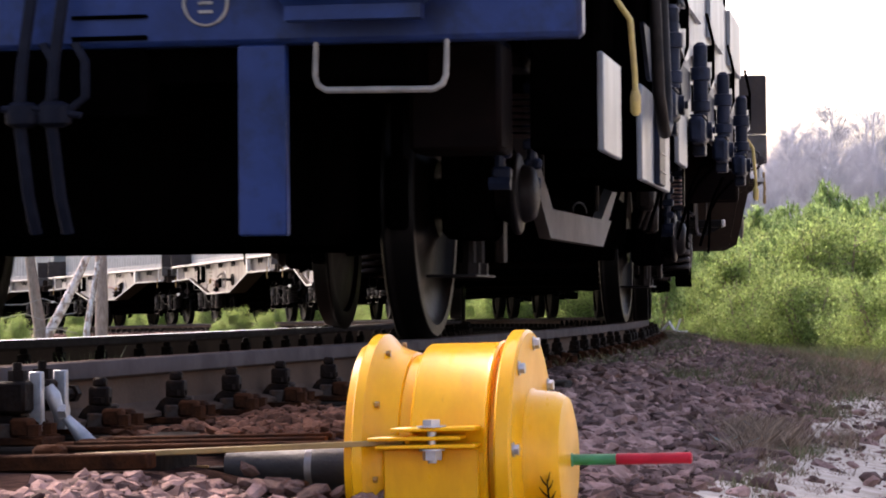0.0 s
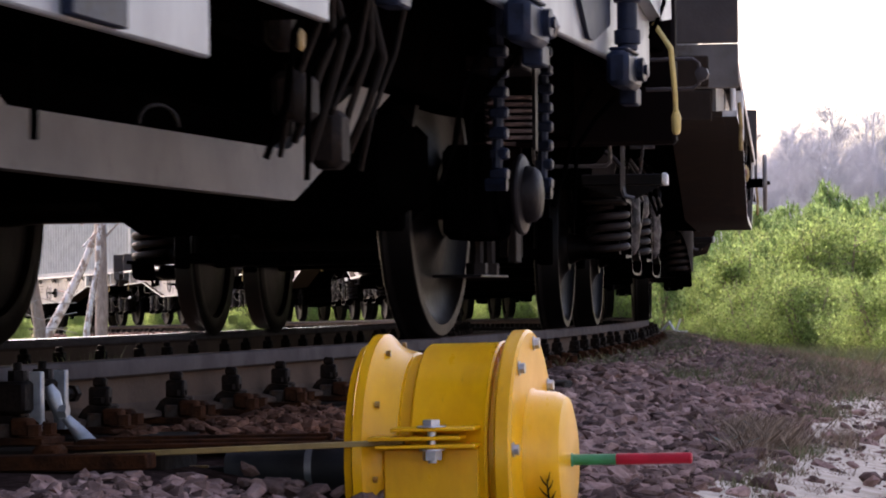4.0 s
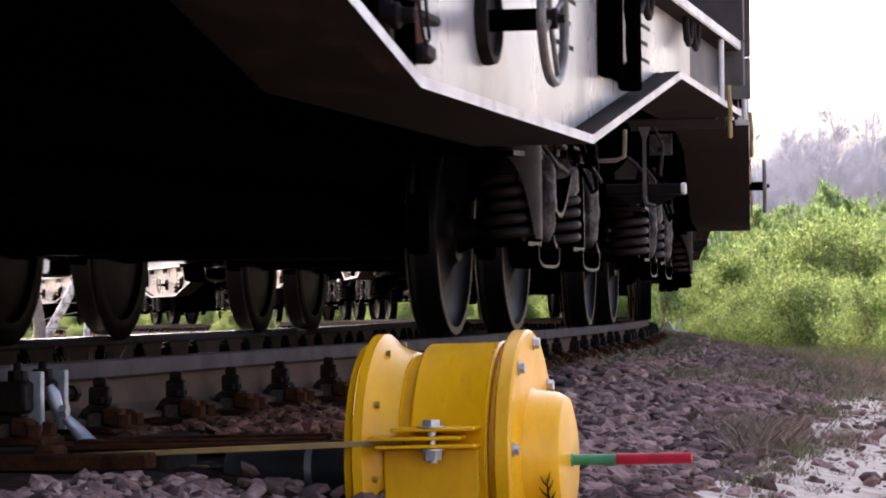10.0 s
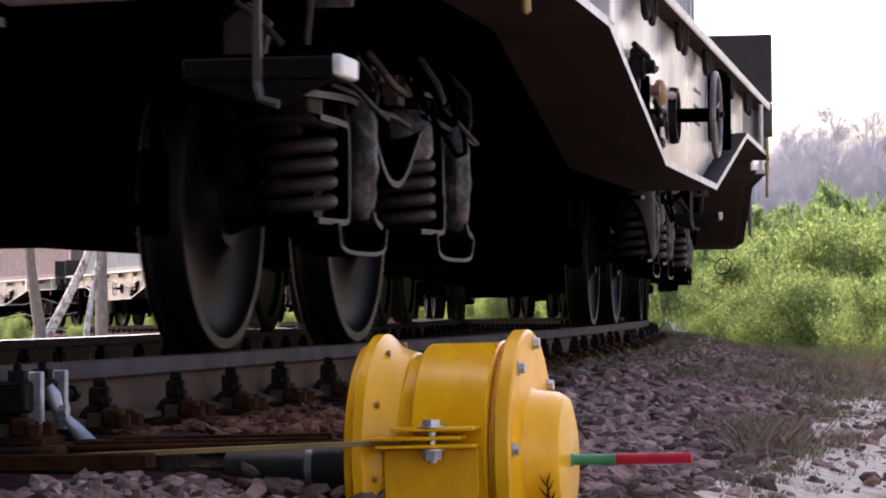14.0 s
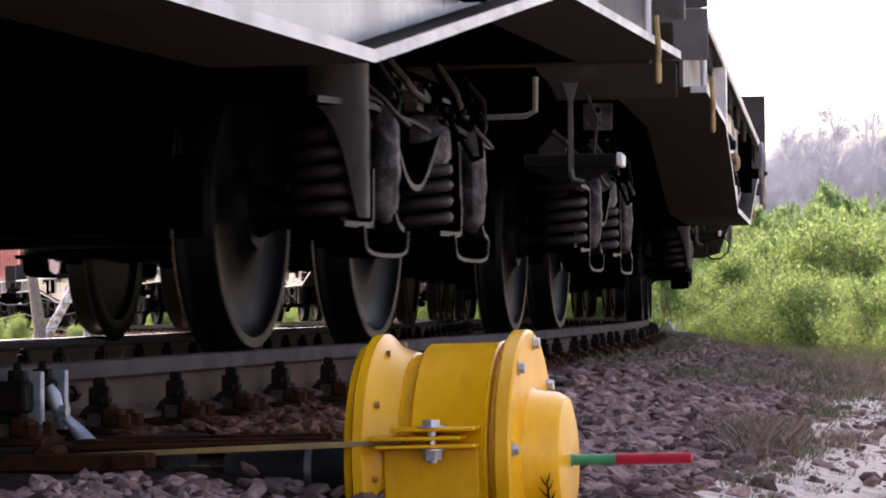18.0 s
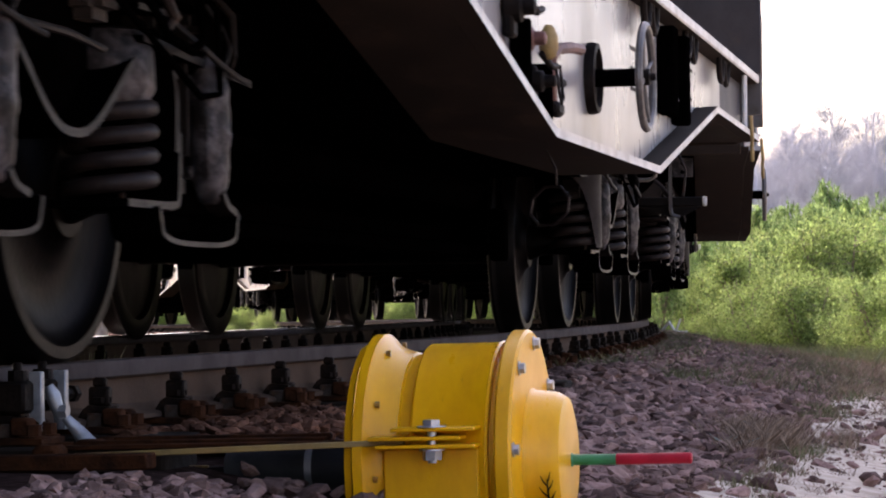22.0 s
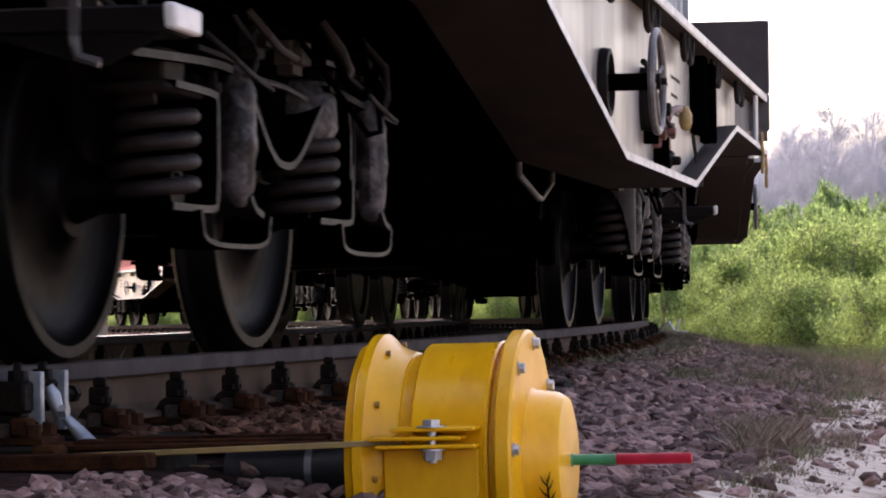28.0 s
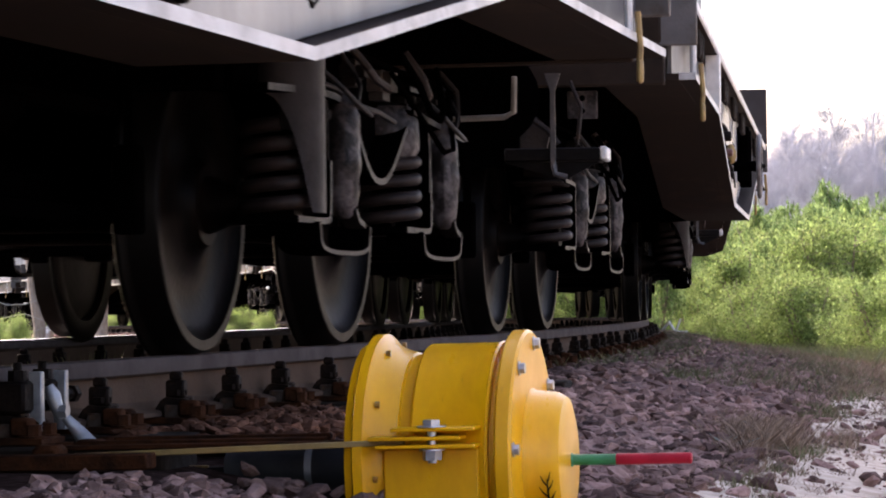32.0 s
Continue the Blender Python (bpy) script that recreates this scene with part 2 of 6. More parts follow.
END_GREY = material("brownish_grey_end_paint", (0.105, 0.097, 0.093), (0.075, 0.066, 0.060), rough=0.5, scale=3, bump=0.1, spots=(0.06, 0.042, 0.030), spot_scale=3, spec=0.2)
SPRING = material("dark_coil_steel", (0.0119, 0.00838, 0.00762), (0.0219, 0.0148, 0.0128), rough=0.5, metal=0, scale=9, bump=0.25, bump_scale=70, spots=(0.062, 0.024, 0.010), spot_scale=5, spot_range=(0.60, 0.74), spec=0.12)
HOUSING = material("dusty_grey_casting", (0.0827, 0.0701, 0.0699), (0.0212, 0.0168, 0.0161), rough=0.5, metal=0, scale=13, mix=(0.42, 0.58), bump=0.6, bump_scale=30, spots=(0.0053, 0.00403, 0.00386), spot_scale=8, spot_range=(0.48, 0.60), spec=0.15)
# The paler steel that edged() gives to side faces as their light.
EDGE_STEEL = material("brown_black_steel", (0.0126, 0.00995, 0.00936), (0.00523, 0.00406, 0.00371), rough=0.5, metal=0, scale=9, bump=0.2, spots=(0.00335, 0.00253, 0.00226), spot_scale=4, spot_range=(0.54, 0.7), spec=0.12)
SHROUD = material("dusty_shroud_steel", (0.0477, 0.0394, 0.0386), (0.0276, 0.0221, 0.0216), rough=0.45, metal=0, scale=4, bump=0.2, bump_scale=30, spots=(0.0212, 0.0163, 0.0156), spot_scale=4, spec=0.12)
WAGON_BROWNER = material("darker_brown_grey_paint", (0.27, 0.245, 0.225), (0.185, 0.165, 0.15), rough=0.36, metal=0.1, scale=2.2, mix=(0.36, 0.64), bump=0.08, bump_scale=30, spots=(0.10, 0.078, 0.062), spot_scale=2.6, spot_range=(0.5, 0.72), streak=(1, 1, 0.22), rough_var=0.2)
LIGHT_STEEL = material("pale_worn_steel", (0.26, 0.24, 0.21), (0.18, 0.16, 0.14), rough=0.5, metal=0.2, scale=12, bump=0.15, spots=(0.09, 0.063, 0.045), spot_scale=7)
OCHRE = material("ochre_paint", (0.30, 0.19, 0.055), (0.20, 0.12, 0.04), rough=0.6, scale=14, bump=0.15, spots=(0.10, 0.052, 0.022), spot_scale=10)
WHITE_PAINT = material("white_paint", (0.62, 0.60, 0.57), (0.50, 0.48, 0.45), rough=0.5, scale=14, bump=0.05)
PIPE_RUST = material("reddish_pipe", (0.15, 0.058, 0.044), (0.085, 0.036, 0.028), rough=0.6, metal=0.1, scale=10, bump=0.2)
PIPE_DULL = material("dull_brown_valve", (0.035, 0.024, 0.019), (0.018, 0.014, 0.012), rough=0.55, scale=9, bump=0.3, spec=0.2)
CONTAINER = [material("grey_container", (0.20, 0.22, 0.23), (0.16, 0.175, 0.18), rough=0.55, scale=3, bump=0.05, spots=(0.25, 0.2, 0.17), spot_scale=3, spot_range=(0.64, 0.75)),
             material("pinkish_container", (0.27, 0.19, 0.18), (0.22, 0.155, 0.145), rough=0.6, scale=3, bump=0.05),
             material("red_container", (0.30, 0.04, 0.035), (0.24, 0.03, 0.028), rough=0.55, scale=3, bump=0.05),
             material("pale_blue_container", (0.22, 0.30, 0.34), (0.18, 0.25, 0.28), rough=0.55, scale=3, bump=0.05)]
LOCO_BLUE = material("grimy_blue_paint", (0.0122, 0.0318, 0.123), (0.00792, 0.0198, 0.0745), rough=0.42, spec=0.2, scale=3, bump=0.06, spots=(0.0072, 0.00917, 0.0143), spot_scale=1.6, spot_range=(0.46, 0.66))
LOCO_GREY = material("pale_grey_panel", (0.225, 0.235, 0.25), (0.15, 0.158, 0.168), rough=0.35, metal=0.1, scale=3, bump=0.05, spots=(0.15, 0.13, 0.115), spot_scale=2.5, spot_range=(0.54, 0.7), streak=(1, 1, 0.3))
LOCO_SLATE = material("slate_blue_castings", (0.00874, 0.0118, 0.023), (0.0166, 0.022, 0.0403), rough=0.38, scale=5, bump=0.08, spots=(0.00368, 0.004, 0.00538), spot_scale=4, spot_range=(0.5, 0.66), spec=0.09)
HOSE_BLUE = material("dark_blue_hose", (0.0035, 0.0042, 0.009), (0.007, 0.008, 0.014), rough=0.6, scale=12, bump=0.2, spec=0.08)
HOSE_YELLOW = material("yellow_hose", (0.55, 0.40, 0.11), (0.42, 0.30, 0.10), rough=0.6, scale=12, bump=0.2)
# ---- ground and track ----
def ground_height(lat):
    """The height beside the outer rail, by the distance out from the track's centre."""
    pts = [(-400, -0.45), (-8, -0.45), (-3.2, -0.5), (-2.6, -0.30), (-1.8, -0.21), (1.3, -0.25), (1.62, -0.32), (2.3, -0.43), (3.0, -0.56), (4.2, -0.66), (30, -0.62), (400, -0.62)]
    for (a, za), (b, zb) in zip(pts, pts[1:]):
        if lat <= b:
            return za + (zb - za) * (lat - a) / (b - a)
    return -0.62


GROUND = material("sandy_soil", (0.405, 0.331, 0.253), (0.626, 0.534, 0.432), rough=0.95, scale=11, detail=9, mix=(0.36, 0.66), bump=1.0, bump_scale=22, spots=(0.248, 0.189, 0.124), spot_scale=2.2, spot_range=(0.55, 0.76), spec=0.05)
MEADOW = material("weedy_gravel", (0.10, 0.11, 0.05), (0.17, 0.16, 0.10), rough=0.95, scale=1.2, bump=0.6, bump_scale=25, spots=(0.06, 0.082, 0.026), spot_scale=0.5, spot_range=(0.48, 0.62))
# Coloured dark to give the shade in the gaps between stones.
BALLAST_BED = material("gap_dark_ballast_bed", (0.0232, 0.0139, 0.0116), (0.0579, 0.035, 0.029), rough=0.95, scale=22, detail=3, bump=1.0, bump_scale=30, spots=(0.0328, 0.02, 0.0165), spot_scale=18, spot_range=(0.5, 0.6), spec=0)
bm = bmesh.new()
lats = [-R + 8, -90, -60, -40, -25, -15, -8, -5, -3.2, -2.6, -1.8, -0.6, 0, 0.6, 1.3, 1.6, 1.9, 2.3, 2.7, 3.0, 3.5, 4.2, 5, 6.5, 8, 11, 15, 22, 30, 45, 70, 120, 250, 600, 1500]
cols = [i * 3.0 for i in range(-6, 14)] + [42, 46, 50, 55, 60, 66, 72, 80, 90, 100, 112, 125, 140, 160, 190, 230, 280, 340, 420, 520, 620, 743.5]
grid = []
for s in cols:
    row = []
    for l in lats:
        z = ground_height(l)
        if abs(l) > 2.5:
            z += 0.05 * noise.noise(Vector((s * 0.5, l * 0.5, 0)))
        p = on_track(s, l, 0)
        p.z = z + CANT * (max(-3, min(3, l)) - 0.7175)
        row.append(bm.verts.new(p))
    grid.append(row)
for s, a, b in zip(cols, grid, grid[1:]):
    for k in range(len(lats) - 1):
        f = bm.faces.new((a[k], b[k], b[k + 1], a[k + 1]))
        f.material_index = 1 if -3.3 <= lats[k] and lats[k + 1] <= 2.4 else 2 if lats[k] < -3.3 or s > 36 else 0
centre = bm.verts.new((0, R, -0.45))
for a, b in zip(grid, grid[1:]):
    bm.faces.new((a[0], centre, b[0])).material_index = 2
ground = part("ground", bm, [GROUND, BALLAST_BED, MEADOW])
tagged(ground, "sandy ground with sparse dry grass around the track loop", "ground", kind="structure")

# Rails: head, web and foot, on the curve.
def rail_outline(c, side):
    """A flat-bottom rail, gauge face at c, side +1 when its field side points out."""
    pts = [(0.000, -0.012), (0.006, -0.004), (0.016, 0.0), (0.060, 0.0), (0.070, -0.003), (0.073, -0.008), (0.074, -0.046), (0.070, -0.050), (0.046, -0.056), (0.0435, -0.09), (0.0445, -0.13),
           (0.060, -0.146), (0.105, -0.156), (0.111, -0.160), (0.111, -0.172), (-0.039, -0.172), (-0.039, -0.160), (-0.033, -0.156), (0.012, -0.146), (0.0275, -0.13), (0.0285, -0.09), (0.026, -0.053), (0.004, -0.042), (0.000, -0.036)]
    return [(c + side * a, z) for a, z in pts]


RUNNING = material("polished_running_surface", (0.82, 0.81, 0.80), (0.70, 0.69, 0.68), rough=0.22, rough_var=0.05, metal=0.9, scale=9, bump=0.02)


def rail(name, gauge_at, side, label):
    bm = bmesh.new()
    sweep(bm, rail_outline(gauge_at, side), -8, 130, 0.6)
    bm.faces.ensure_lookup_table()
    n = 24
    for i, f in enumerate(bm.faces):
        k = i % n
        f.material_index = 2 if k in (0, 1, 2) and side < 0 else 1 if k in (1, 3, 4, 5, 6, 22, 23, 0) else 0
    ob = part(name, bm, [RAIL_SIDE, RAIL_HEAD, RUNNING])
    return tagged(ob, label, "rail", kind="structure")


rail("outer_rail", 0.7175, 1, "curved steel rail with a rusty web and worn head")
rail("inner_rail", -0.7175 - WIDE, -1, "curved steel rail with a bright running surface")
# ---- sleepers and fastenings ----
SLEEPER = material("tarred_wood", (0.010, 0.0068, 0.0048), (0.021, 0.0138, 0.0094), spec=0.1, rough=0.9, scale=3, bump=0.5, bump_scale=30, streak=(3, 0.4, 3))
CLIP_WEDGE = material("worn_clip_wedge", (0.0713, 0.0524, 0.0418), (0.0357, 0.024, 0.0181), rough=0.6, scale=14, bump=0.3, bump_scale=60, spots=(0.0972, 0.0451, 0.0216), spot_scale=9, spec=0.08)
CLIP = material("greasy_rail_clip", (0.00457, 0.00285, 0.00224), (0.0114, 0.00707, 0.0051), rough=0.6, scale=14, bump=0.4, bump_scale=60, spots=(0.0403, 0.0194, 0.0102), spot_scale=9, spot_range=(0.6, 0.75), spec=0.05)
bm = bmesh.new()
box(bm, -0.13, 0.13, -1.3, 1.3 + WIDE, -0.355, -0.195, 0.008)
sleeper_mesh = mesh_of("sleeper", bm, SLEEPER)
bm = bmesh.new()
box(bm, -0.08, 0.08, -0.21, 0.17, -0.193, -0.174, 0.003)
box(bm, -0.075, -0.02, -0.175, -0.12, -0.174, -0.125, 0.008)
box(bm, 0.02, 0.075, -0.17, -0.12, -0.174, -0.13, 0.008)
box(bm, -0.075, 0.075, 0.045, 0.085, -0.174, -0.135, 0.008)
plate_mesh = mesh_of("base_plate", bm, RUST)
# clip: a narrow ridged block with a tall square-headed bolt and a leaning wedge plate
bm = bmesh.new()
plate(bm, [(-0.050, -0.180), (-0.040, -0.128), (0.018, -0.122), (0.034, -0.132), (0.070, -0.182)], -0.036, 0.030, "X")
box(bm, -0.024, 0.024, -0.034, 0.022, -0.126, -0.078, 0.006)
box(bm, -0.016, 0.016, -0.024, 0.012, -0.080, -0.056, 0.006)
hexnut(bm, (0.0, -0.006, -0.118), 0.034, 0.014, "Z", 0.3)
clip_body = len(bm.faces)
vs = box(bm, 0.030, 0.042, -0.052, 0.030, -0.182, -0.118, 0.004)
bmesh.ops.transform(bm, matrix=Matrix.Translation((0.036, 0, -0.182)) @ pose(0, 0, 0, 0, -16, 0) @ Matrix.Translation((-0.036, 0, 0.182)), verts=vs)
box(bm, -0.052, -0.036, -0.030, 0.020, -0.182, -0.142, 0.004)
bm.faces.ensure_lookup_table()
for f in list(bm.faces)[clip_body:]:
    f.material_index = 1
for v in bm.verts:
    v.co.z = -0.182 + (v.co.z + 0.182) * 1.12
clip_mesh = mesh_of("rail_clip", bm, [CLIP, CLIP_WEDGE])
bm = bmesh.new()
hexnut(bm, (0, 0, -0.174), 0.027, 0.032, "Z", 0.5)
lathe(bm, [(-0.176, 0.036), (-0.170, 0.036)], "Z", 14)
screw_mesh = mesh_of("sleeper_screw", bm, RUST)
rng = random.Random(5)
for i in range(-14, 62):
    s = 6.91 + 0.6 * i
    sl = new("sleeper", sleeper_mesh)
    sl.matrix_basis = track_pose(s) @ pose(0, rng.uniform(-0.02, 0.02), -0.06 if i < -1 else 0, 0, 0, rng.uniform(-0.8, 0.8))
    tagged(sl, "tarred wooden railway sleeper half sunk in ballast", "sleeper", "sleepers under the rails", "structure")
    for sgn in (-1, 1):
        pl = new("base_plate", plate_mesh)
        pl.parent = sl
        pl.matrix_basis = pose(0, sgn * 0.755 + (WIDE if sgn > 0 else 0), 0, 0, 0, 0 if sgn < 0 else 180)
        for off in (0.842, 0.642):
            c = new("rail_clip", clip_mesh)
            c.parent = sl
            c.matrix_basis = pose(rng.uniform(-0.006, 0.006), sgn * off + (WIDE if sgn > 0 else 0), rng.uniform(-0.004, 0.004), 0, 0, (0 if (off > 0.75) == (sgn < 0) else 180) + rng.uniform(-6, 6))
        for dx in (-0.05, 0.05):
            sc = new("sleeper_screw", screw_mesh)
            sc.parent = sl
            sc.matrix_basis = pose(dx, sgn * 0.925 + (WIDE if sgn > 0 else 0), 0.0, 0, 0, rng.uniform(0, 60))
bm = bmesh.new()
for i in range(62, 205):
    m = track_pose(6.91 + 0.6 * i)
    box(bm, -0.13, 0.13, -1.3, 1.3 + WIDE, -0.33, -0.16, 0.0, m)
    for sgn in (-1, 1):
        box(bm, -0.08, 0.08, sgn * 0.60 + (WIDE if sgn > 0 else 0), sgn * 0.92 + (WIDE if sgn > 0 else 0), -0.16, -0.10, 0.0, m)
tagged(part("far_sleepers", bm, SLEEPER), "far row of dark sleepers round the loop", "sleeper", kind="stuff")

# silver gauge bracket clamped to the outer rail, with a short strut
BRACKET = material("galvanised_bracket", (0.33, 0.33, 0.335), (0.21, 0.21, 0.215), rough=0.4, metal=0.5, scale=14, bump=0.15, spots=(0.25, 0.2, 0.18), spot_scale=10)
br = empty("rail_clamp", track_pose(6.43))
tagged(br, "galvanised clamp bracket bolted to the side of the rail", "clamp")
for dx in (-0.085, 0.08):
    bm = bmesh.new()
    box(bm, dx - 0.012, dx + 0.012, -0.912, -0.878, -0.165, -0.012, 0.003)
    part("upright", bm, BRACKET, br)
    bm = bmesh.new()
    box(bm, dx - 0.085, dx - 0.014, -0.895, -0.80, -0.115, -0.035, 0.008)
    jaw = part("jaw", bm, CLIP, br)
    bm = bmesh.new()
    hexnut(bm, (dx - 0.045, -0.862, -0.034), 0.024, 0.026, "Z")
    lathe(bm, [(-0.034, 0.012), (0.012, 0.012)], "Z", 10, Matrix.Translation((dx - 0.045, -0.862, 0)))
    part("nut", bm, CLIP, jaw)
bm = bmesh.new()
tube(bm, [(-0.005, -0.895, -0.05), (0.0, -0.905, -0.075), (0.0, -0.915, -0.105), (0.005, -0.925, -0.135)], [0.012, 0.020, 0.017, 0.013], 10)
part("eye_bolt", bm, BRACKET, br)
bm = bmesh.new()
hexnut(bm, (0.0, -0.945, -0.115), 0.019, 0.022, "Y")
part("lock_nut", bm, BRACKET, br)
bm = bmesh.new()
tube(bm, [(0.005, -0.935, -0.130), (0.015, -0.965, -0.165), (0.025, -0.995, -0.205)], [0.012, 0.018, 0.024], 14)
part("strut", bm, BRACKET, br, "pale conical strut")
bm = bmesh.new()
tube(bm, [(0.09, -0.895, -0.075), (0.16, -0.90, -0.075)], 0.016, 8)
hexnut(bm, (0.13, -0.9, -0.075), 0.024, 0.026, "X")
part("clamp_bolt", bm, CLIP, br)
for xx in (-0.30, -0.17, -0.02, 0.13):
    bm = bmesh.new()
    box(bm, xx - 0.04, xx + 0.04, -1.05, -0.98, -0.27, -0.185, 0.012)
    part("shoe", bm, RUST, br, "rusty clamp shoe")
# ---- wheelsets and bogies ----
WIDEN[0] = True

def wheel_profile(r, y_in, y_out, hub):
    """Half outline of one wheel from its inner to its outer face: (across, radius)."""
    w = y_out - y_in
    return [(y_in - 0.01, hub * 0.75), (y_in - 0.01, hub), (y_in + 0.03 * w / 0.135, r * 0.80), (y_in, r * 0.83), (y_in, r + 0.012), (y_in + 0.010, r + 0.026), (y_in + 0.022, r + 0.024), (y_in + 0.033, r + 0.008),
            (y_in + 0.045, r), (y_out - 0.010, r - 0.004), (y_out, r - 0.012), (y_out, r * 0.905), (y_out - 0.022, r * 0.872), (y_out - 0.040, r * 0.80), (y_out - 0.058, r * 0.66), (y_out - 0.052, r * 0.50), (y_out - 0.030, r * 0.38), (y_out - 0.008, hub * 1.12), (y_out + 0.015, hub), (y_out + 0.015, hub * 0.75)]


def wheelset(name, r, parent, m, journal=1.12, chalk=False, sides=(-1, 1)):
    bm = bmesh.new()
    for sgn in sides:
        prof = [(sgn * a, b) for a, b in wheel_profile(r, 0.68, 0.815, r * 0.27)]
        lathe(bm, prof, "Y", 56)
    lathe(bm, [(-journal, 0.06), (-0.9, 0.065), (-0.84, 0.09), (-0.6, 0.09), (-0.5, 0.08), (0.5, 0.08), (0.6, 0.09), (0.84, 0.09), (0.9, 0.065), (journal, 0.06)], "Y", 16)
    for f in bm.faces:
        c = f.calc_center_median()
        rad = math.hypot(c.x, c.z)
        n = abs(f.normal.y) if f.normal.length else 0
        if rad > r * 0.93 and abs(c.y) > 0.6 and len(f.verts) == 4:
            f.material_index = 1
        if rad > r * 0.89 and abs(abs(c.y) - 0.815) < 0.004:
            f.material_index = 2
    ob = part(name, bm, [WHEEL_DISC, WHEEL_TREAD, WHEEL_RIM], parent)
    ob.matrix_basis = m
    if chalk:
        bm = bmesh.new()
        box(bm, -0.008, 0.008, -0.8205, -0.816, -r + 0.03, -r + 0.11)
        part("chalk_mark", bm, WHITE_PAINT, ob, "white chalk mark on the wheel rim")
    return ob


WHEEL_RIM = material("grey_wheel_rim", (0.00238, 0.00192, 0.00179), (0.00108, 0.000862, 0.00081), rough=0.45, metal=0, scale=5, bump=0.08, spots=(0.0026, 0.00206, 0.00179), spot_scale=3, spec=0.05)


def edged(name, paths, parent, edge, label=""):
    """Bent flat bars, light put into the colour of their sideways faces, black elsewhere: (path, y outer, y inner,
    thickness).
    """
    bm = bmesh.new()
    for path, a, b, th in paths:
        ribbon(bm, path, a, b, th)
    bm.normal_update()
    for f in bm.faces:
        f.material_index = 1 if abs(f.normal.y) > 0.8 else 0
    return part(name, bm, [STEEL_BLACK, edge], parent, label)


STEP_BROWN = material("dusty_brown_step", (0.0065, 0.0052, 0.0047), (0.004, 0.0032, 0.003), rough=0.5, scale=6, bump=0.2, spots=(0.02, 0.016, 0.014), spot_scale=5, spot_range=(0.6, 0.74), spec=0.06)
WHEEL_IRON = material("worn_wheel_iron", (0.13, 0.115, 0.105), (0.07, 0.06, 0.054), rough=0.45, metal=0.2, scale=12, bump=0.1, spots=(0.05, 0.035, 0.028), spot_scale=8)
HANGER = material("brownish_grey_rod", (0.07, 0.062, 0.06), (0.035, 0.029, 0.027), rough=0.4, metal=0.2, scale=8, bump=0.15, spots=(0.03, 0.028, 0.028), spot_scale=5)


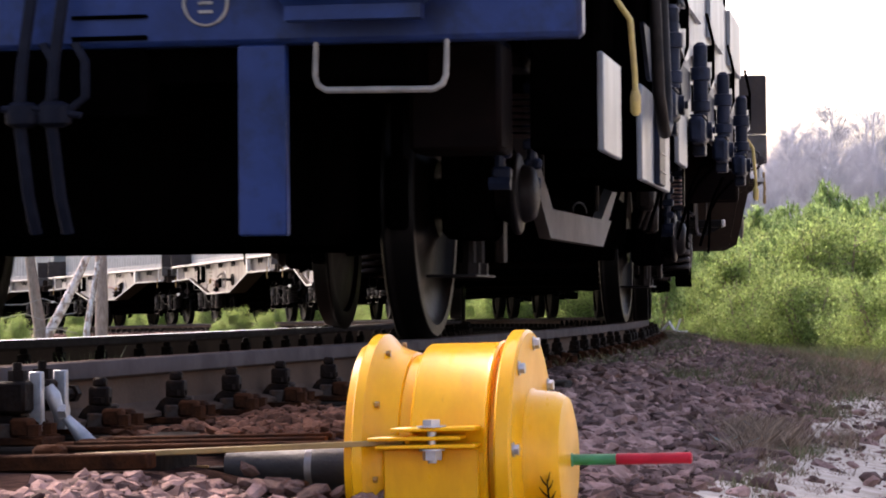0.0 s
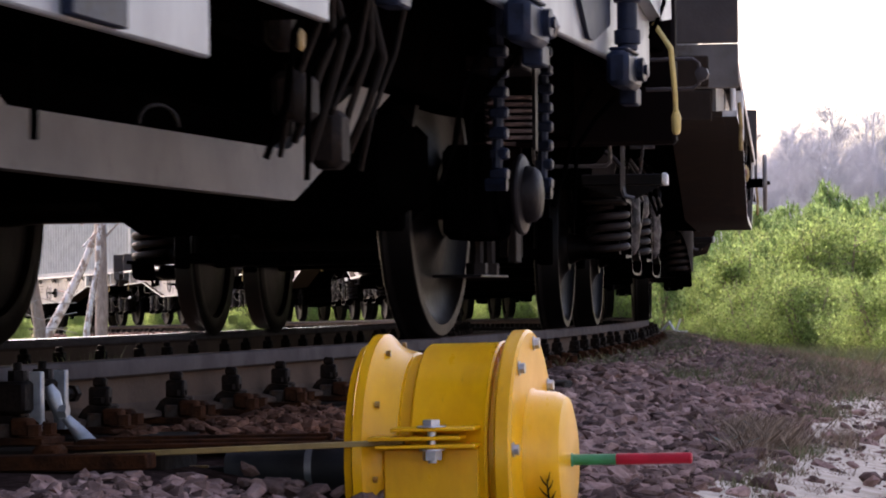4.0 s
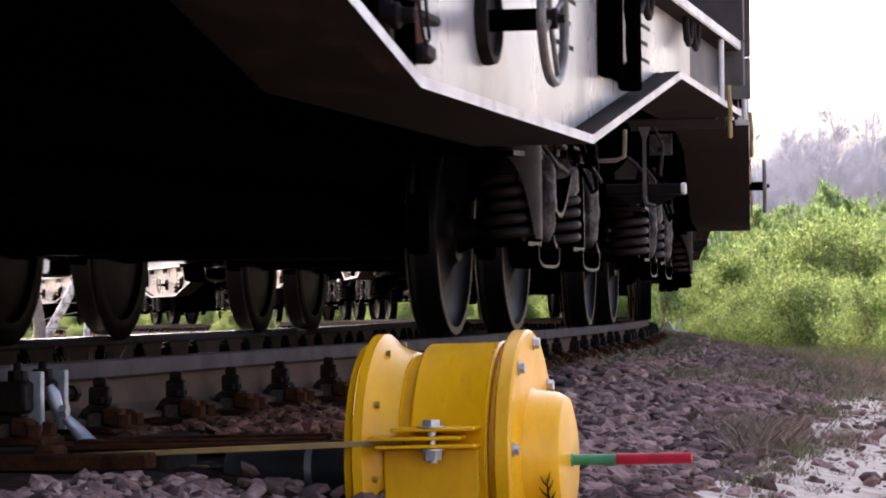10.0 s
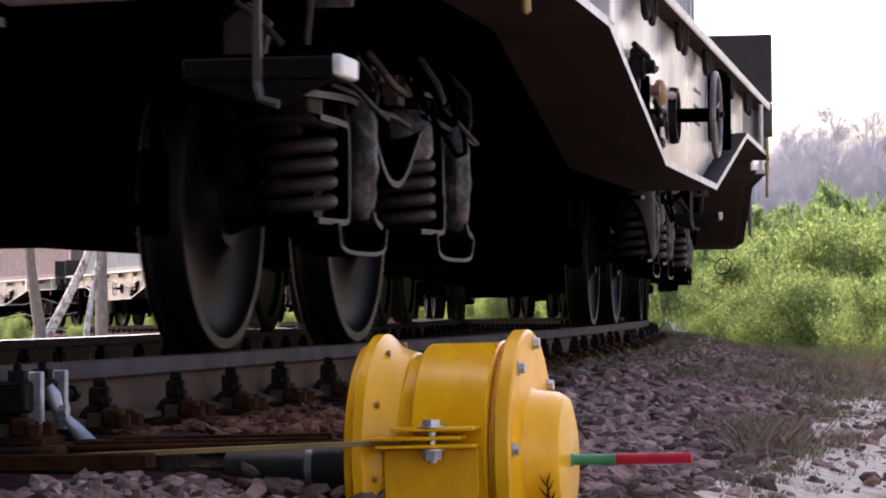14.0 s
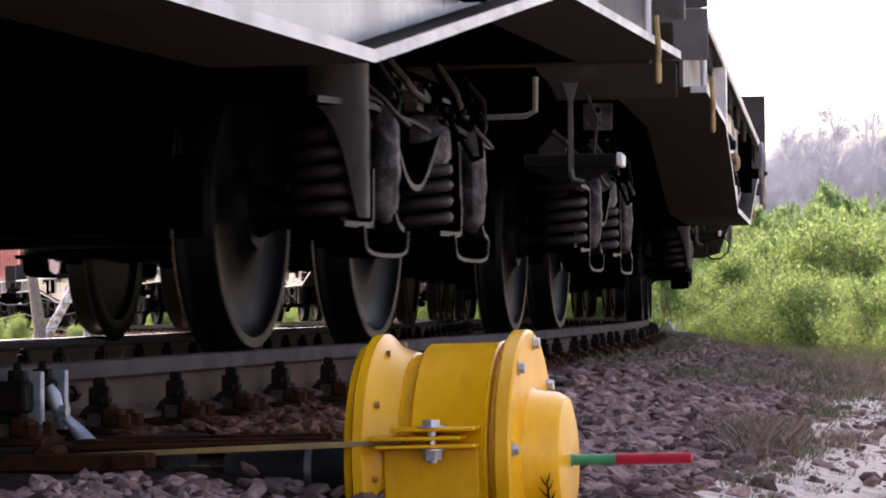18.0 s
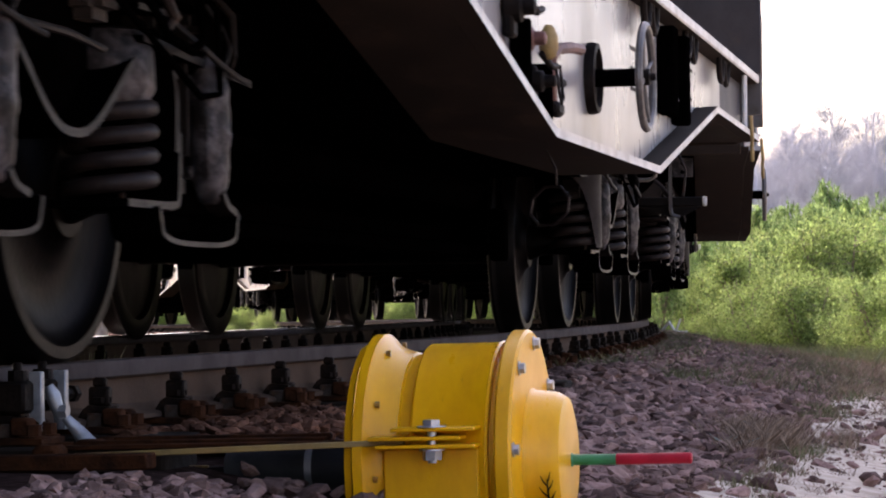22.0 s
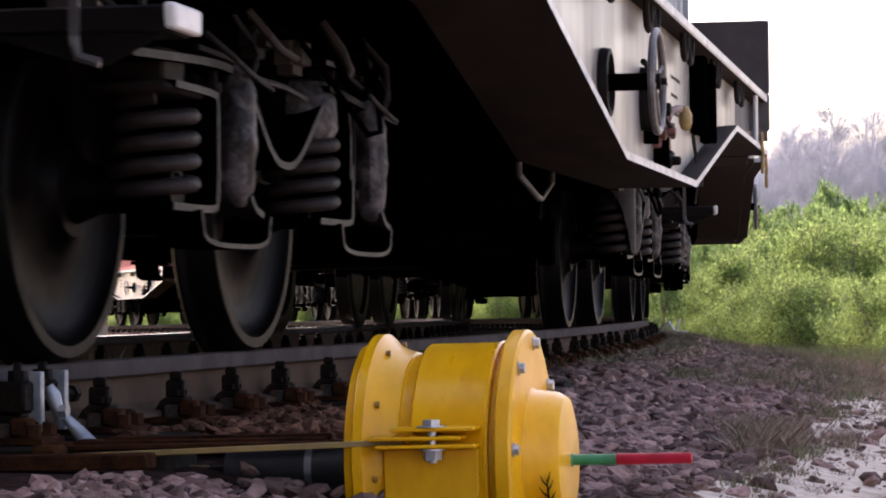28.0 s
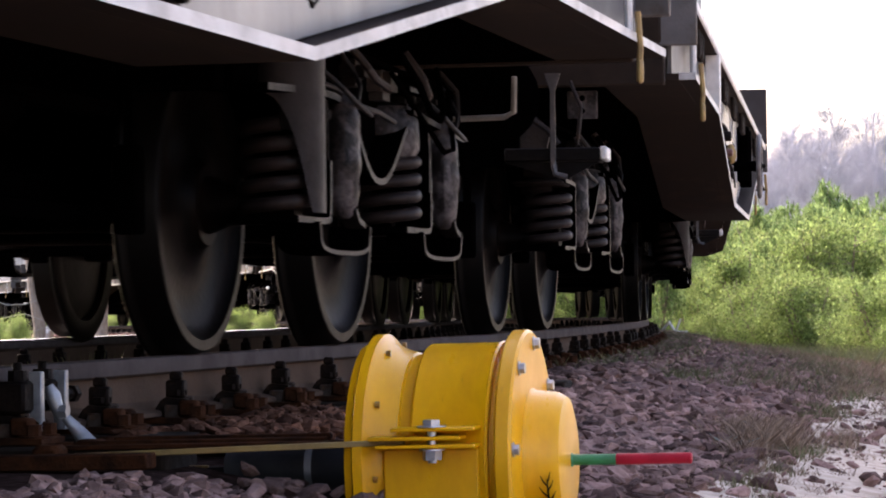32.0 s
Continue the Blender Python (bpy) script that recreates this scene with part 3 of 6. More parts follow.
def bogie(parent, x, front):
    b = new("bogie")
    b.parent = parent
    b.matrix_basis = pose(x, 0, 0, 0, 0, math.degrees(x / R))
    b["label"] = "two-axle bogie with coil springs and brake dust, its steel black as in shade"
    # Frame: two side members that dip between the axles, transoms and end pieces.
    dip = bent([(-1.28, 0.80), (-0.55, 0.83), (-0.30, 0.80), (-0.03, 0.575), (0.20, 0.575), (0.58, 0.845), (0.80, 0.83), (1.45, 0.79)])
    for sgn in (-1, 1):
        sf = edged("side_frame", [(dip, sgn * 1.15, sgn * 0.96, -0.022)], b, EDGE_STEEL, "side frame, its lower flange coloured lit on the sides")
        edged("top_flange", [([(-1.28, 1.0), (-0.4, 1.0), (0.5, 0.98), (1.45, 0.98)], sgn * 1.12, sgn * 0.96, -0.018)], sf, STEEL_BLACK)
        bm = bmesh.new()
        plate(bm, [(p[0], p[1]) for p in dip] + [(1.45, 0.98), (0.5, 0.98), (-0.4, 1.0), (-1.28, 1.0)], sgn * 1.045, sgn * 1.03)
        part("web", bm, STEEL_BLACK, sf)
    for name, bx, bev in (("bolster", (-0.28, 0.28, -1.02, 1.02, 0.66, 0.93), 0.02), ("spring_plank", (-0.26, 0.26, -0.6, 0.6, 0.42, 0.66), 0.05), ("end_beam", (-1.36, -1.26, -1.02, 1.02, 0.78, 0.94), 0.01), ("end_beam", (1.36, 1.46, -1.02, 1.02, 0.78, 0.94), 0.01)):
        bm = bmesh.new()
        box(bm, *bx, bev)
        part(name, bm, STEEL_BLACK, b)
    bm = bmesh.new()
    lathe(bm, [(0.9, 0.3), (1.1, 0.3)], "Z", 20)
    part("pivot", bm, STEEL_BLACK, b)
    for i, ax in enumerate((-0.85, 0.85)):
        ws = wheelset("wheelset", 0.46, b, pose(ax, 0, 0.46), chalk=False)
        WHEELS.append((ws, pose(ax, 0, 0.46), 0.46))
        for sgn in (-1, 1):
            sx = -0.86 if i == 0 else 0.56
            bm = bmesh.new()
            coil(bm, (sx, sgn * 1.055), 0.105, 0.425, 0.70, 4.6, 0.023, 16)
            sp = part("coil_spring", bm, SPRING, b)
            bm = bmesh.new()
            coil(bm, (sx, sgn * 1.055), 0.058, 0.425, 0.70, 6.5, 0.012, 10)
            part("inner_coil", bm, STEEL_BLACK, sp)
            # seat under the spring, bent up behind it
            top = 0.715 if i == 0 and front else 0.60
            path = [(sx - 0.17, 0.398), (sx + 0.19, 0.398), (sx + 0.225, 0.42), (sx + 0.23, top)]
            if i == 0 and front:
                path += [(sx + 0.20, 0.735), (sx - 0.14, 0.738)]
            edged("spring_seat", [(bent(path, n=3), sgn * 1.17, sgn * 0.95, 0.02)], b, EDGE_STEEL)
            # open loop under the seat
            edged("safety_loop", [(bent([(sx + 0.0, 0.40), (sx + 0.03, 0.305), (sx + 0.62, 0.305), (sx + 0.65, 0.40)], n=6), sgn * 1.19, sgn * 1.05, 0.014)], b, EDGE_STEEL, "flat steel loop coloured lit on its side faces")
            bm = bmesh.new()
            if i == 0 and not front:
                # a hood from the belly, cut away slantwise in front of the spring
                rows = []
                for u in range(25):
                    a = 15 + 190 * u / 24
                    k = min(1, max(0, (a - 120) / 60))
                    low = 0.43 + 0.36 * (1 - (1 - k) ** 2.2)
                    rows.append([bm.verts.new((sx + 0.155 * math.cos(radians(a)), sgn * (1.05 + 0.155 * math.sin(radians(a))), low + (0.975 - low) * v / 5)) for v in range(6)])
                for r0, r1 in zip(rows, rows[1:]):
                    for v in range(5):
                        bm.faces.new((r0[v], r0[v + 1], r1[v + 1], r1[v]))
                bmesh.ops.solidify(bm, geom=list(bm.faces), thickness=0.012)
                part("spring_hood", bm, SHROUD, b, "dusty curved hood round the spring")
            elif i == 0:
                box(bm, sx - 0.20, sx + 0.14, sgn * 1.16, sgn * 0.92, 0.706, 0.734, 0.012)
                part("spring_cap", bm, STEEL_DARK, b)
                bm = bmesh.new()
                box(bm, sx - 0.10, sx + 0.08, sgn * 1.12, sgn * 0.95, 0.738, 0.83, 0.01)
                part("spring_post", bm, STEEL_DARK, b)
            else:
                lathe(bm, [(0.66, 0.10), (0.70, 0.125), (0.80, 0.12), (0.85, 0.09), (0.86, 0.05)], "Z", 24, Matrix.Translation((sx, sgn * 1.05, 0)))
                part("damper_pot", bm, HOUSING, b)
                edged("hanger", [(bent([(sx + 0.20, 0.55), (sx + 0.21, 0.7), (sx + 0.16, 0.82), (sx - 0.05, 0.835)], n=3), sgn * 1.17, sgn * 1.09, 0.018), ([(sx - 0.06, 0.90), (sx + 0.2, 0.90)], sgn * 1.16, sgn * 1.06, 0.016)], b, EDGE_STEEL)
            # axlebox: a tall lumpy casting under dust, with ribs, a clamp band and a small foot
            bx = -0.40 if i == 0 else 1.08
            bm = bmesh.new()
            lathe(bm, [(0.425, 0.02), (0.435, 0.036), (0.47, 0.050), (0.53, 0.062), (0.61, 0.068), (0.68, 0.066), (0.74, 0.060), (0.79, 0.048), (0.82, 0.030), (0.83, 0.015)], "Z", 18)
            bmesh.ops.subdivide_edges(bm, edges=[e for e in bm.edges if abs(e.verts[0].co.z - e.verts[1].co.z) > 0.02], cuts=2)
            for v in bm.verts:
                q = v.co * 13 + Vector((i * 3.0, sgn, 2))
                k = 1 + 0.22 * noise.noise(q) + 0.12 * noise.noise(q * 2.7)
                v.co.x = v.co.x * k * 1.05 + 0.05 * (0.62 - v.co.z) * (1 if v.co.z < 0.62 else -0.3)
                v.co.y = v.co.y * k * 0.85
            bmesh.ops.translate(bm, vec=Vector((bx, sgn * 1.145, 0)), verts=bm.verts)
            ab = part("axlebox", bm, HOUSING, b, "tall rounded axlebox casting under brake dust")
            bm = bmesh.new()
            box(bm, bx - 0.13, bx + 0.12, sgn * 1.09, sgn * 0.92, 0.46, 0.80, 0.04, seg=2)
            part("guide_block", bm, STEEL_DARK, ab)
            bm = bmesh.new()
            ribbon(bm, bent([(bx - 0.01, 0.45), (bx + 0.03, 0.412), (bx + 0.11, 0.395)], n=3), sgn * 1.19, sgn * 1.13, 0.018)
            part("foot", bm, EDGE_STEEL, ab)
            bm = bmesh.new()
            ribbon(bm, bent([(bx + 0.115, 0.47), (bx + 0.10, 0.62), (bx + 0.125, 0.80)], n=3), sgn * 1.14, sgn * 1.11, 0.016)
            part("guide", bm, HOUSING, ab)
            bm = bmesh.new()
            ribbon(bm, bent([(bx - 0.12, 0.55), (bx - 0.115, 0.68), (bx - 0.13, 0.80)], n=3), sgn * 1.13, sgn * 1.11, 0.014)
            part("guide", bm, STEEL_DARK, ab)
            bm = bmesh.new()
            for dz in (0.51, 0.755):
                hexnut(bm, (bx - 0.10, sgn * 1.115 if sgn > 0 else -1.13, dz), 0.017, 0.015, "Y")
            part("bolt", bm, EDGE_STEEL, ab)
            # thin brake lines and a chain that hang over the casting
            part("pipe_loop", tubes(([(bx - 0.20, sgn * 1.12, 0.90), (bx - 0.15, sgn * 1.19, 0.83), (bx - 0.06, sgn * 1.20, 0.80), (bx + 0.10, sgn * 1.20, 0.775), (bx + 0.20, sgn * 1.19, 0.77)], 0.009),
                                    ([(bx + 0.03, sgn * 1.13, 0.97), (bx + 0.06, sgn * 1.17, 0.90), (bx + 0.02, sgn * 1.20, 0.85), (bx - 0.03, sgn * 1.20, 0.79)], 0.008)), EDGE_STEEL, b)
        # brake shoes, hangers and beams
        for d in (-0.51, 0.51):
            bm = bmesh.new()
            tube(bm, [(ax + d * 1.02, -0.78, 0.42), (ax + d * 1.02, 0.78, 0.42)], 0.03, 8)
            bb = part("brake_beam", bm, STEEL_BLACK, b)
            for sgn in (-1, 1):
                bm = bmesh.new()
                box(bm, ax + d - 0.035, ax + d + 0.035, sgn * 0.71, sgn * 0.79, 0.36, 0.62, 0.01)
                part("brake_shoe", bm, STEEL_BLACK, bb)
                bm = bmesh.new()
                box(bm, ax + d - 0.02, ax + d + 0.02, sgn * 0.74, sgn * 0.77, 0.60, 0.95)
                part("brake_hanger", bm, STEEL_BLACK, bb)
    # air lines along the frame and clutter between frame and body
    for pts, r, mt in (([(-0.62, -1.10, 0.86), (-0.45, -1.14, 0.84), (-0.30, -1.15, 0.80), (0.02, -1.16, 0.795), (0.25, -1.16, 0.775)], 0.010, EDGE_STEEL),
                       ([(0.30, -1.14, 0.95), (0.62, -1.18, 0.80), (0.86, -1.2, 0.70), (1.02, -1.2, 0.72), (1.12, -1.16, 0.95)], 0.010, STEEL_BLACK),
                       ([(0.40, -1.15, 1.02), (0.46, -1.20, 0.92), (0.60, -1.21, 0.83), (0.80, -1.20, 0.815), (0.95, -1.18, 0.86), (1.02, -1.14, 1.02)], 0.013, STEEL_BLACK),
                       ([(0.66, -1.10, 1.05), (0.68, -1.16, 0.96), (0.74, -1.17, 0.90), (0.70, -1.15, 0.86)], 0.018, SPRING),
                       ([(1.16, -1.10, 1.04), (1.22, -1.17, 0.95), (1.20, -1.18, 0.84), (1.26, -1.14, 0.78)], 0.011, STEEL_DARK),
                       ([(-0.20, -1.12, 1.0), (-0.16, -1.17, 0.93), (-0.05, -1.17, 0.90), (0.12, -1.17, 0.885)], 0.014, SPRING)):
        part("brake_hose", tubes((pts, r)), mt, b)
    for x0, x1, z0, z1, mt in ((0.30, 0.46, 0.86, 0.99, PIPE_DULL), (0.66, 0.74, 0.84, 0.93, STEEL_DARK), (1.02, 1.10, 0.86, 0.94, STEEL_DARK), (-0.08, 0.06, 0.88, 0.98, STEEL_DARK)):
        bm = bmesh.new()
        box(bm, x0, x1, -1.13, -1.02, z0, z1, 0.03, seg=2)
        part("valve", bm, mt, b)
    return b


# ---- container flat wagons ----
PITCH_W, PIVOT, FIRST = 13.569, 4.34, 10.51
SILL = [(-5.75, 1.165), (-3.26, 1.165), (-1.15, 0.736), (1.65, 0.733), (4.09, 1.165), (6.62, 1.140)]
WHEELS = []


def handwheel(parent, x, z, sgn):
    """A brake wheel on a long shaft, with its round boss on the web."""
    hw = empty("handwheel", pose(x, 0, z))
    hw.parent = parent
    n = 32
    bm = bmesh.new()
    tube(bm, [(0.205 * math.cos(2 * math.pi * i / n), sgn * 1.855, 0.205 * math.sin(2 * math.pi * i / n)) for i in range(n + 1)], 0.0165, 8)
    part("rim", bm, WHEEL_IRON, hw, "worn brownish grey wheel rim")
    for k in range(4):
        a = k * math.pi / 2 + 0.4
        bm = bmesh.new()
        tube(bm, [(0, sgn * 1.845, 0), (0.198 * math.cos(a), sgn * 1.855, 0.198 * math.sin(a))], 0.009, 6)
        part("spoke", bm, WHEEL_IRON, hw)
    bm = bmesh.new()
    lathe(bm, [(sgn * 1.83, 0.034), (sgn * 1.87, 0.034), (sgn * 1.875, 0.016), (sgn * 1.895, 0.014)], "Y", 12)
    part("hub", bm, STEEL_DARK, hw)
    bm = bmesh.new()
    lathe(bm, [(sgn * 1.63, 0.036), (sgn * 1.84, 0.036)], "Y", 14)
    part("shaft", bm, STEEL_BLACK, hw)
    bm = bmesh.new()
    lathe(bm, [(sgn * 1.598, 0.140), (sgn * 1.640, 0.145), (sgn * 1.665, 0.140), (sgn * 1.668, 0.118), (sgn * 1.645, 0.112), (sgn * 1.640, 0.05)], "Y", 32)
    part("boss", bm, STEEL_DARK, hw, "dark round boss with a raised lip")
    return hw


def flat_wagon():
    OUTSET[0] = True
    w = empty("container_wagon")
    tagged(w, "grey container flat wagon with a fish-belly sill and worn flange edges", "wagon", group="wagons of the train")
    # belly plate and cross beams; the plate's shaded middle and lit margin are put into colour
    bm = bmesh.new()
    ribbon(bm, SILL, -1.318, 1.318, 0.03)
    part("belly_plate", bm, STEEL_BLACK, w, "belly plate coloured black as deep shade")
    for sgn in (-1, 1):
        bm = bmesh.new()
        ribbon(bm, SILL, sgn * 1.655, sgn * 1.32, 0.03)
        part("belly_strip", bm, WAGON_UNDER, w, "outer strip of the belly, coloured brown where light reaches it")
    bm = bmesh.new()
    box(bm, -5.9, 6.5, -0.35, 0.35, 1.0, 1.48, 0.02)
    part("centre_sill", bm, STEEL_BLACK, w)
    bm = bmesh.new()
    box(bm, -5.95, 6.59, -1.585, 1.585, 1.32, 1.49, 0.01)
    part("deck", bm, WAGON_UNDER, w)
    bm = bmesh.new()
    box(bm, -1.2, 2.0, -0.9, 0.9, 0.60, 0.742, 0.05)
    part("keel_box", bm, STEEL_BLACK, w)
    for sgn in (-1, 1):
        bm = bmesh.new()
        ribbon(bm, SILL, sgn * 1.735, sgn * 1.656, 0.034)
        # Light is put into the colour: sideways and end faces pale, others dark.
        bm.normal_update()
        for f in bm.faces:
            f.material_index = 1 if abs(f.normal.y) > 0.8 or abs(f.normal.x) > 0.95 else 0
        part("sill_flange", bm, [WAGON_UNDER, WAGON_EDGE], w, "flange with worn edges, side faces coloured lit and the rest shaded")
        bm = bmesh.new()
        low = [(x, z + 0.036) for x, z in SILL if -3.28 < x < 5.2]
        plate(bm, [(-3.29, 1.20)] + low + [(5.20, 1.20), (5.20, 1.50), (-3.29, 1.50)], sgn * 1.60, sgn * 1.625)
        part("sill_web", bm, WAGON_GREY, w)
        bm = bmesh.new()
        plate(bm, [(5.212, 1.19), (6.58, 1.19), (6.58, 1.50), (5.212, 1.50)], sgn * 1.60, sgn * 1.62)
        part("end_panel", bm, NAVY, w, "dark navy end panel of the sill")
        # A darker brownish grey sheet takes the place of the web's front stretch.
        bm = bmesh.new()
        plate(bm, [(-5.72, 1.185), (-3.30, 1.185), (-3.30, 1.50), (-5.72, 1.50)], sgn * 1.60, sgn * 1.62)
        part("end_panel", bm, END_GREY, w, "brownish grey front stretch of the sill")
        bm = bmesh.new()
        box(bm, -5.85, 6.66, sgn * 1.735, sgn * 1.50, 1.502, 1.556, 0.008)
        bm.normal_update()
        # Top and sides get the lit colour, the underside the shaded one.
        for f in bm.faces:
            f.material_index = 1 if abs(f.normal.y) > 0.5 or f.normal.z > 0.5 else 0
        part("top_rail", bm, [WAGON_UNDER, WAGON_EDGE], w, "worn top rail, coloured lit above and shaded beneath")
        bm = bmesh.new()
        box(bm, -3.27, -3.12, sgn * 1.74, sgn * 1.66, 1.186, 1.50, 0.004)
        part("stanchion", bm, WHITE_PAINT, w, "white upright plate")
        for xx in (-5.5, 5.95):
            bm = bmesh.new()
            tube(bm, [(xx, sgn * 1.71, 1.19), (xx, sgn * 1.71, 1.50)], 0.016, 8)
            part("end_rod", bm, WHITE_PAINT, w)
            bm = bmesh.new()
            tube(bm, [(xx, sgn * 1.745, 1.26), (xx, sgn * 1.755, 1.12), (xx + 0.005, sgn * 1.75, 1.06)], 0.012, 6)
            box(bm, xx - 0.018, xx + 0.018, sgn * 1.765, sgn * 1.74, 0.985, 1.075, 0.01)
            part("chain_handle", bm, OCHRE, w, "ochre hanging handle")
        # rope hooks in pairs under the top rail
        hook = None
        for i in range(7):
            for d in (-0.13, 0.13):
                xx = -4.50 + i * 1.55 + d
                if hook is None:
                    bm = bmesh.new()
                    tube(bm, [(a, sgn * 1.69, c) for a, c in ((-0.085, 0.02), (-0.08, -0.045), (-0.045, -0.095), (0.01, -0.11), (0.06, -0.08), (0.085, -0.02), (0.085, 0.02))], 0.017, 8)
                    hook = part("rope_hook", bm, STEEL_DARK, w)
                    hook.matrix_basis = pose(xx, 0, 1.49)
                else:
                    share("rope_hook", hook, w, pose(xx, 0, 1.49))
        handwheel(w, 0.20, 1.055, sgn)
        # black folding pocket, levers and pipes on the web
        bm = bmesh.new()
        box(bm, 2.52, 2.94, sgn * 1.645, sgn * 1.626, 1.12, 1.46, 0.004)
        fs = part("folding_stanchion", bm, STEEL_BLACK, w, "black framed stanchion pocket")
        for name, x0, x1, y0, z0, z1 in (("stanchion_cheek", 2.40, 2.53, 1.715, 1.05, 1.47), ("stanchion_cheek", 2.93, 3.02, 1.715, 1.03, 1.47), ("pocket_sill", 2.532, 2.928, 1.66, 1.06, 1.118)):
            bm = bmesh.new()
            box(bm, x0, x1, sgn * y0, sgn * 1.626, z0, z1, 0.01)
            part(name, bm, STEEL_BLACK, fs)
        bm = bmesh.new()
        vs = box(bm, 2.66, 2.84, sgn * 1.675, sgn * 1.647, 1.13, 1.45, 0.01)
        bmesh.ops.subdivide_edges(bm, edges=list(bm.edges), cuts=3, use_grid_fill=True)
        for v in bm.verts:
            v.co += Vector((noise.noise(v.co * 14), noise.noise(v.co * 11 + Vector((4, 0, 0))) * 0.5, 0)) * 0.02
        part("stanchion_blade", bm, LIGHT_STEEL, fs, "crumpled bright steel blade")
        # brake pipe with its elbow, valve bodies, ochre changeover bulb, straps and a wire loop
        part("brake_pipe", tubes(([(-0.36, sgn * 1.69, 1.115), (-0.62, sgn * 1.695, 1.10), (-0.90, sgn * 1.69, 1.07), (-1.0, sgn * 1.685, 1.03), (-1.0, sgn * 1.68, 0.97), (-0.92, sgn * 1.67, 0.91), (-0.87, sgn * 1.665, 0.85)], 0.021),), PIPE_RUST, w, "reddish bent brake pipe")
        bm = bmesh.new()
        box(bm, -0.93, -0.80, sgn * 1.70, sgn * 1.63, 0.83, 0.885, 0.014)
        box(bm, -0.96, -0.72, sgn * 1.695, sgn * 1.635, 0.945, 0.975, 0.008)
        part("pipe_clamp", bm, STEEL_DARK, w)
        bm = bmesh.new()
        lathe(bm, [(1.0, 0.010), (1.01, 0.024), (1.04, 0.034), (1.08, 0.033), (1.11, 0.02), (1.12, 0.012)], "Z", 14, Matrix.Translation((-1.26, sgn * 1.72, 0)))
        part("changeover_handle", bm, OCHRE, w, "ochre changeover bulb")
        for vx, vz, vr, mt in ((-1.62, 1.15, 0.055, STEEL_DARK), (-1.42, 1.06, 0.042, PIPE_RUST), (-1.22, 0.93, 0.038, STEEL_DARK)):
            bm = bmesh.new()
            lathe(bm, [(sgn * 1.62, vr * 0.7), (sgn * 1.64, vr), (sgn * 1.69, vr), (sgn * 1.70, vr * 0.6), (sgn * 1.735, vr * 0.55), (sgn * 1.74, vr * 0.3)], "Y", 12, Matrix.Translation((vx, 0, vz)))
            box(bm, vx - vr * 0.8, vx + vr * 0.8, sgn * 1.67, sgn * 1.63, vz - vr * 1.9, vz + vr * 1.5, 0.01)
            part("valve_body", bm, mt, w)
        for x0, x1, z0, z1 in ((-1.12, -1.06, 0.80, 1.0), (-1.52, -1.48, 0.88, 1.12)):
            bm = bmesh.new()
            box(bm, x0, x1, sgn * 1.70, sgn * 1.63, z0, z1, 0.006)
            part("strap", bm, STEEL_BLACK, w)
        part("brake_lever", tubes(([(-1.75, sgn * 1.66, 1.24), (-1.62, sgn * 1.70, 1.20), (-1.50, sgn * 1.72, 1.14), (-1.40, sgn * 1.72, 1.16)], 0.014), ([(-1.30, sgn * 1.70, 1.02), (-1.20, sgn * 1.72, 0.98), (-1.10, sgn * 1.72, 0.99)], 0.012)), STEEL_DARK, w)
        part("wire_loop", tubes(([(-1.13, sgn * 1.72, 1.0), (-1.12, sgn * 1.735, 0.88), (-1.09, sgn * 1.735, 0.86), (-1.05, sgn * 1.735, 0.88), (-1.03, sgn * 1.72, 1.0)], 0.0055),), STEEL_DARK, w)
        # unreadable lettering as bars
        for xx, zz, ln in ((3.55, 1.36, 0.30), (3.55, 1.285, 0.22), (3.55, 1.21, 0.27), (1.5, 1.28, 0.42), (1.5, 1.19, 0.30), (1.5, 1.10, 0.36)):
            bm = bmesh.new()
            box(bm, xx, xx + ln, sgn * 1.6275, sgn * 1.626, zz, zz + 0.017)
            part("lettering_bar", bm, STEEL_DARK, w, "unreadable dark lettering")
        # footstep: a dark cross beam with a white end, hung from the headstock by a flat hanger
        bm = bmesh.new()
        box(bm, -6.30, -6.08, sgn * 0.95, sgn * 1.375, 0.772, 0.832, 0.006)
        plate(bm, [(sgn * 0.95, 0.770), (sgn * 1.18, 0.70), (sgn * 1.24, 0.70), (sgn * 1.375, 0.770)], -6.28, -6.265, "X")
        fs = part("footstep", bm, STEP_BROWN, w, "dusty brown footstep beam")
        bm = bmesh.new()
        box(bm, -6.305, -6.09, sgn * 1.377, sgn * 1.405, 0.776, 0.836, 0.006)
        part("step_end", bm, WHITE_PAINT, fs, "white step end")
        bm = bmesh.new()
        plate(bm, [(sgn * 1.135, 1.16), (sgn * 1.205, 1.16), (sgn * 1.180, 1.08), (sgn * 1.182, 0.74), (sgn * 1.158, 0.74), (sgn * 1.160, 1.08)], -6.325, -6.312, "X")
        tube(bm, [(-6.318, sgn * 1.17, 0.76), (-6.32, sgn * 1.18, 0.715), (-6.315, sgn * 1.23, 0.70)], 0.013, 8)
        part("step_hanger", bm, HANGER, fs, "brownish grey flat hanger")
        bm = bmesh.new()
        box(bm, -5.80, -5.785, sgn * 1.175, sgn * 1.315, 0.99, 1.12, 0.004)
        gs = part("gusset", bm, HOUSING, w)
        # Black discs laid on the plate paint the shade inside two holes.
        for dz in (1.025, 1.085):
            bm = bmesh.new()
            lathe(bm, [(-5.804, 0.014), (-5.801, 0.014)], "X", 10, Matrix.Translation((0, sgn * 1.245, dz)))
            part("bolt_hole", bm, STEEL_BLACK, gs)
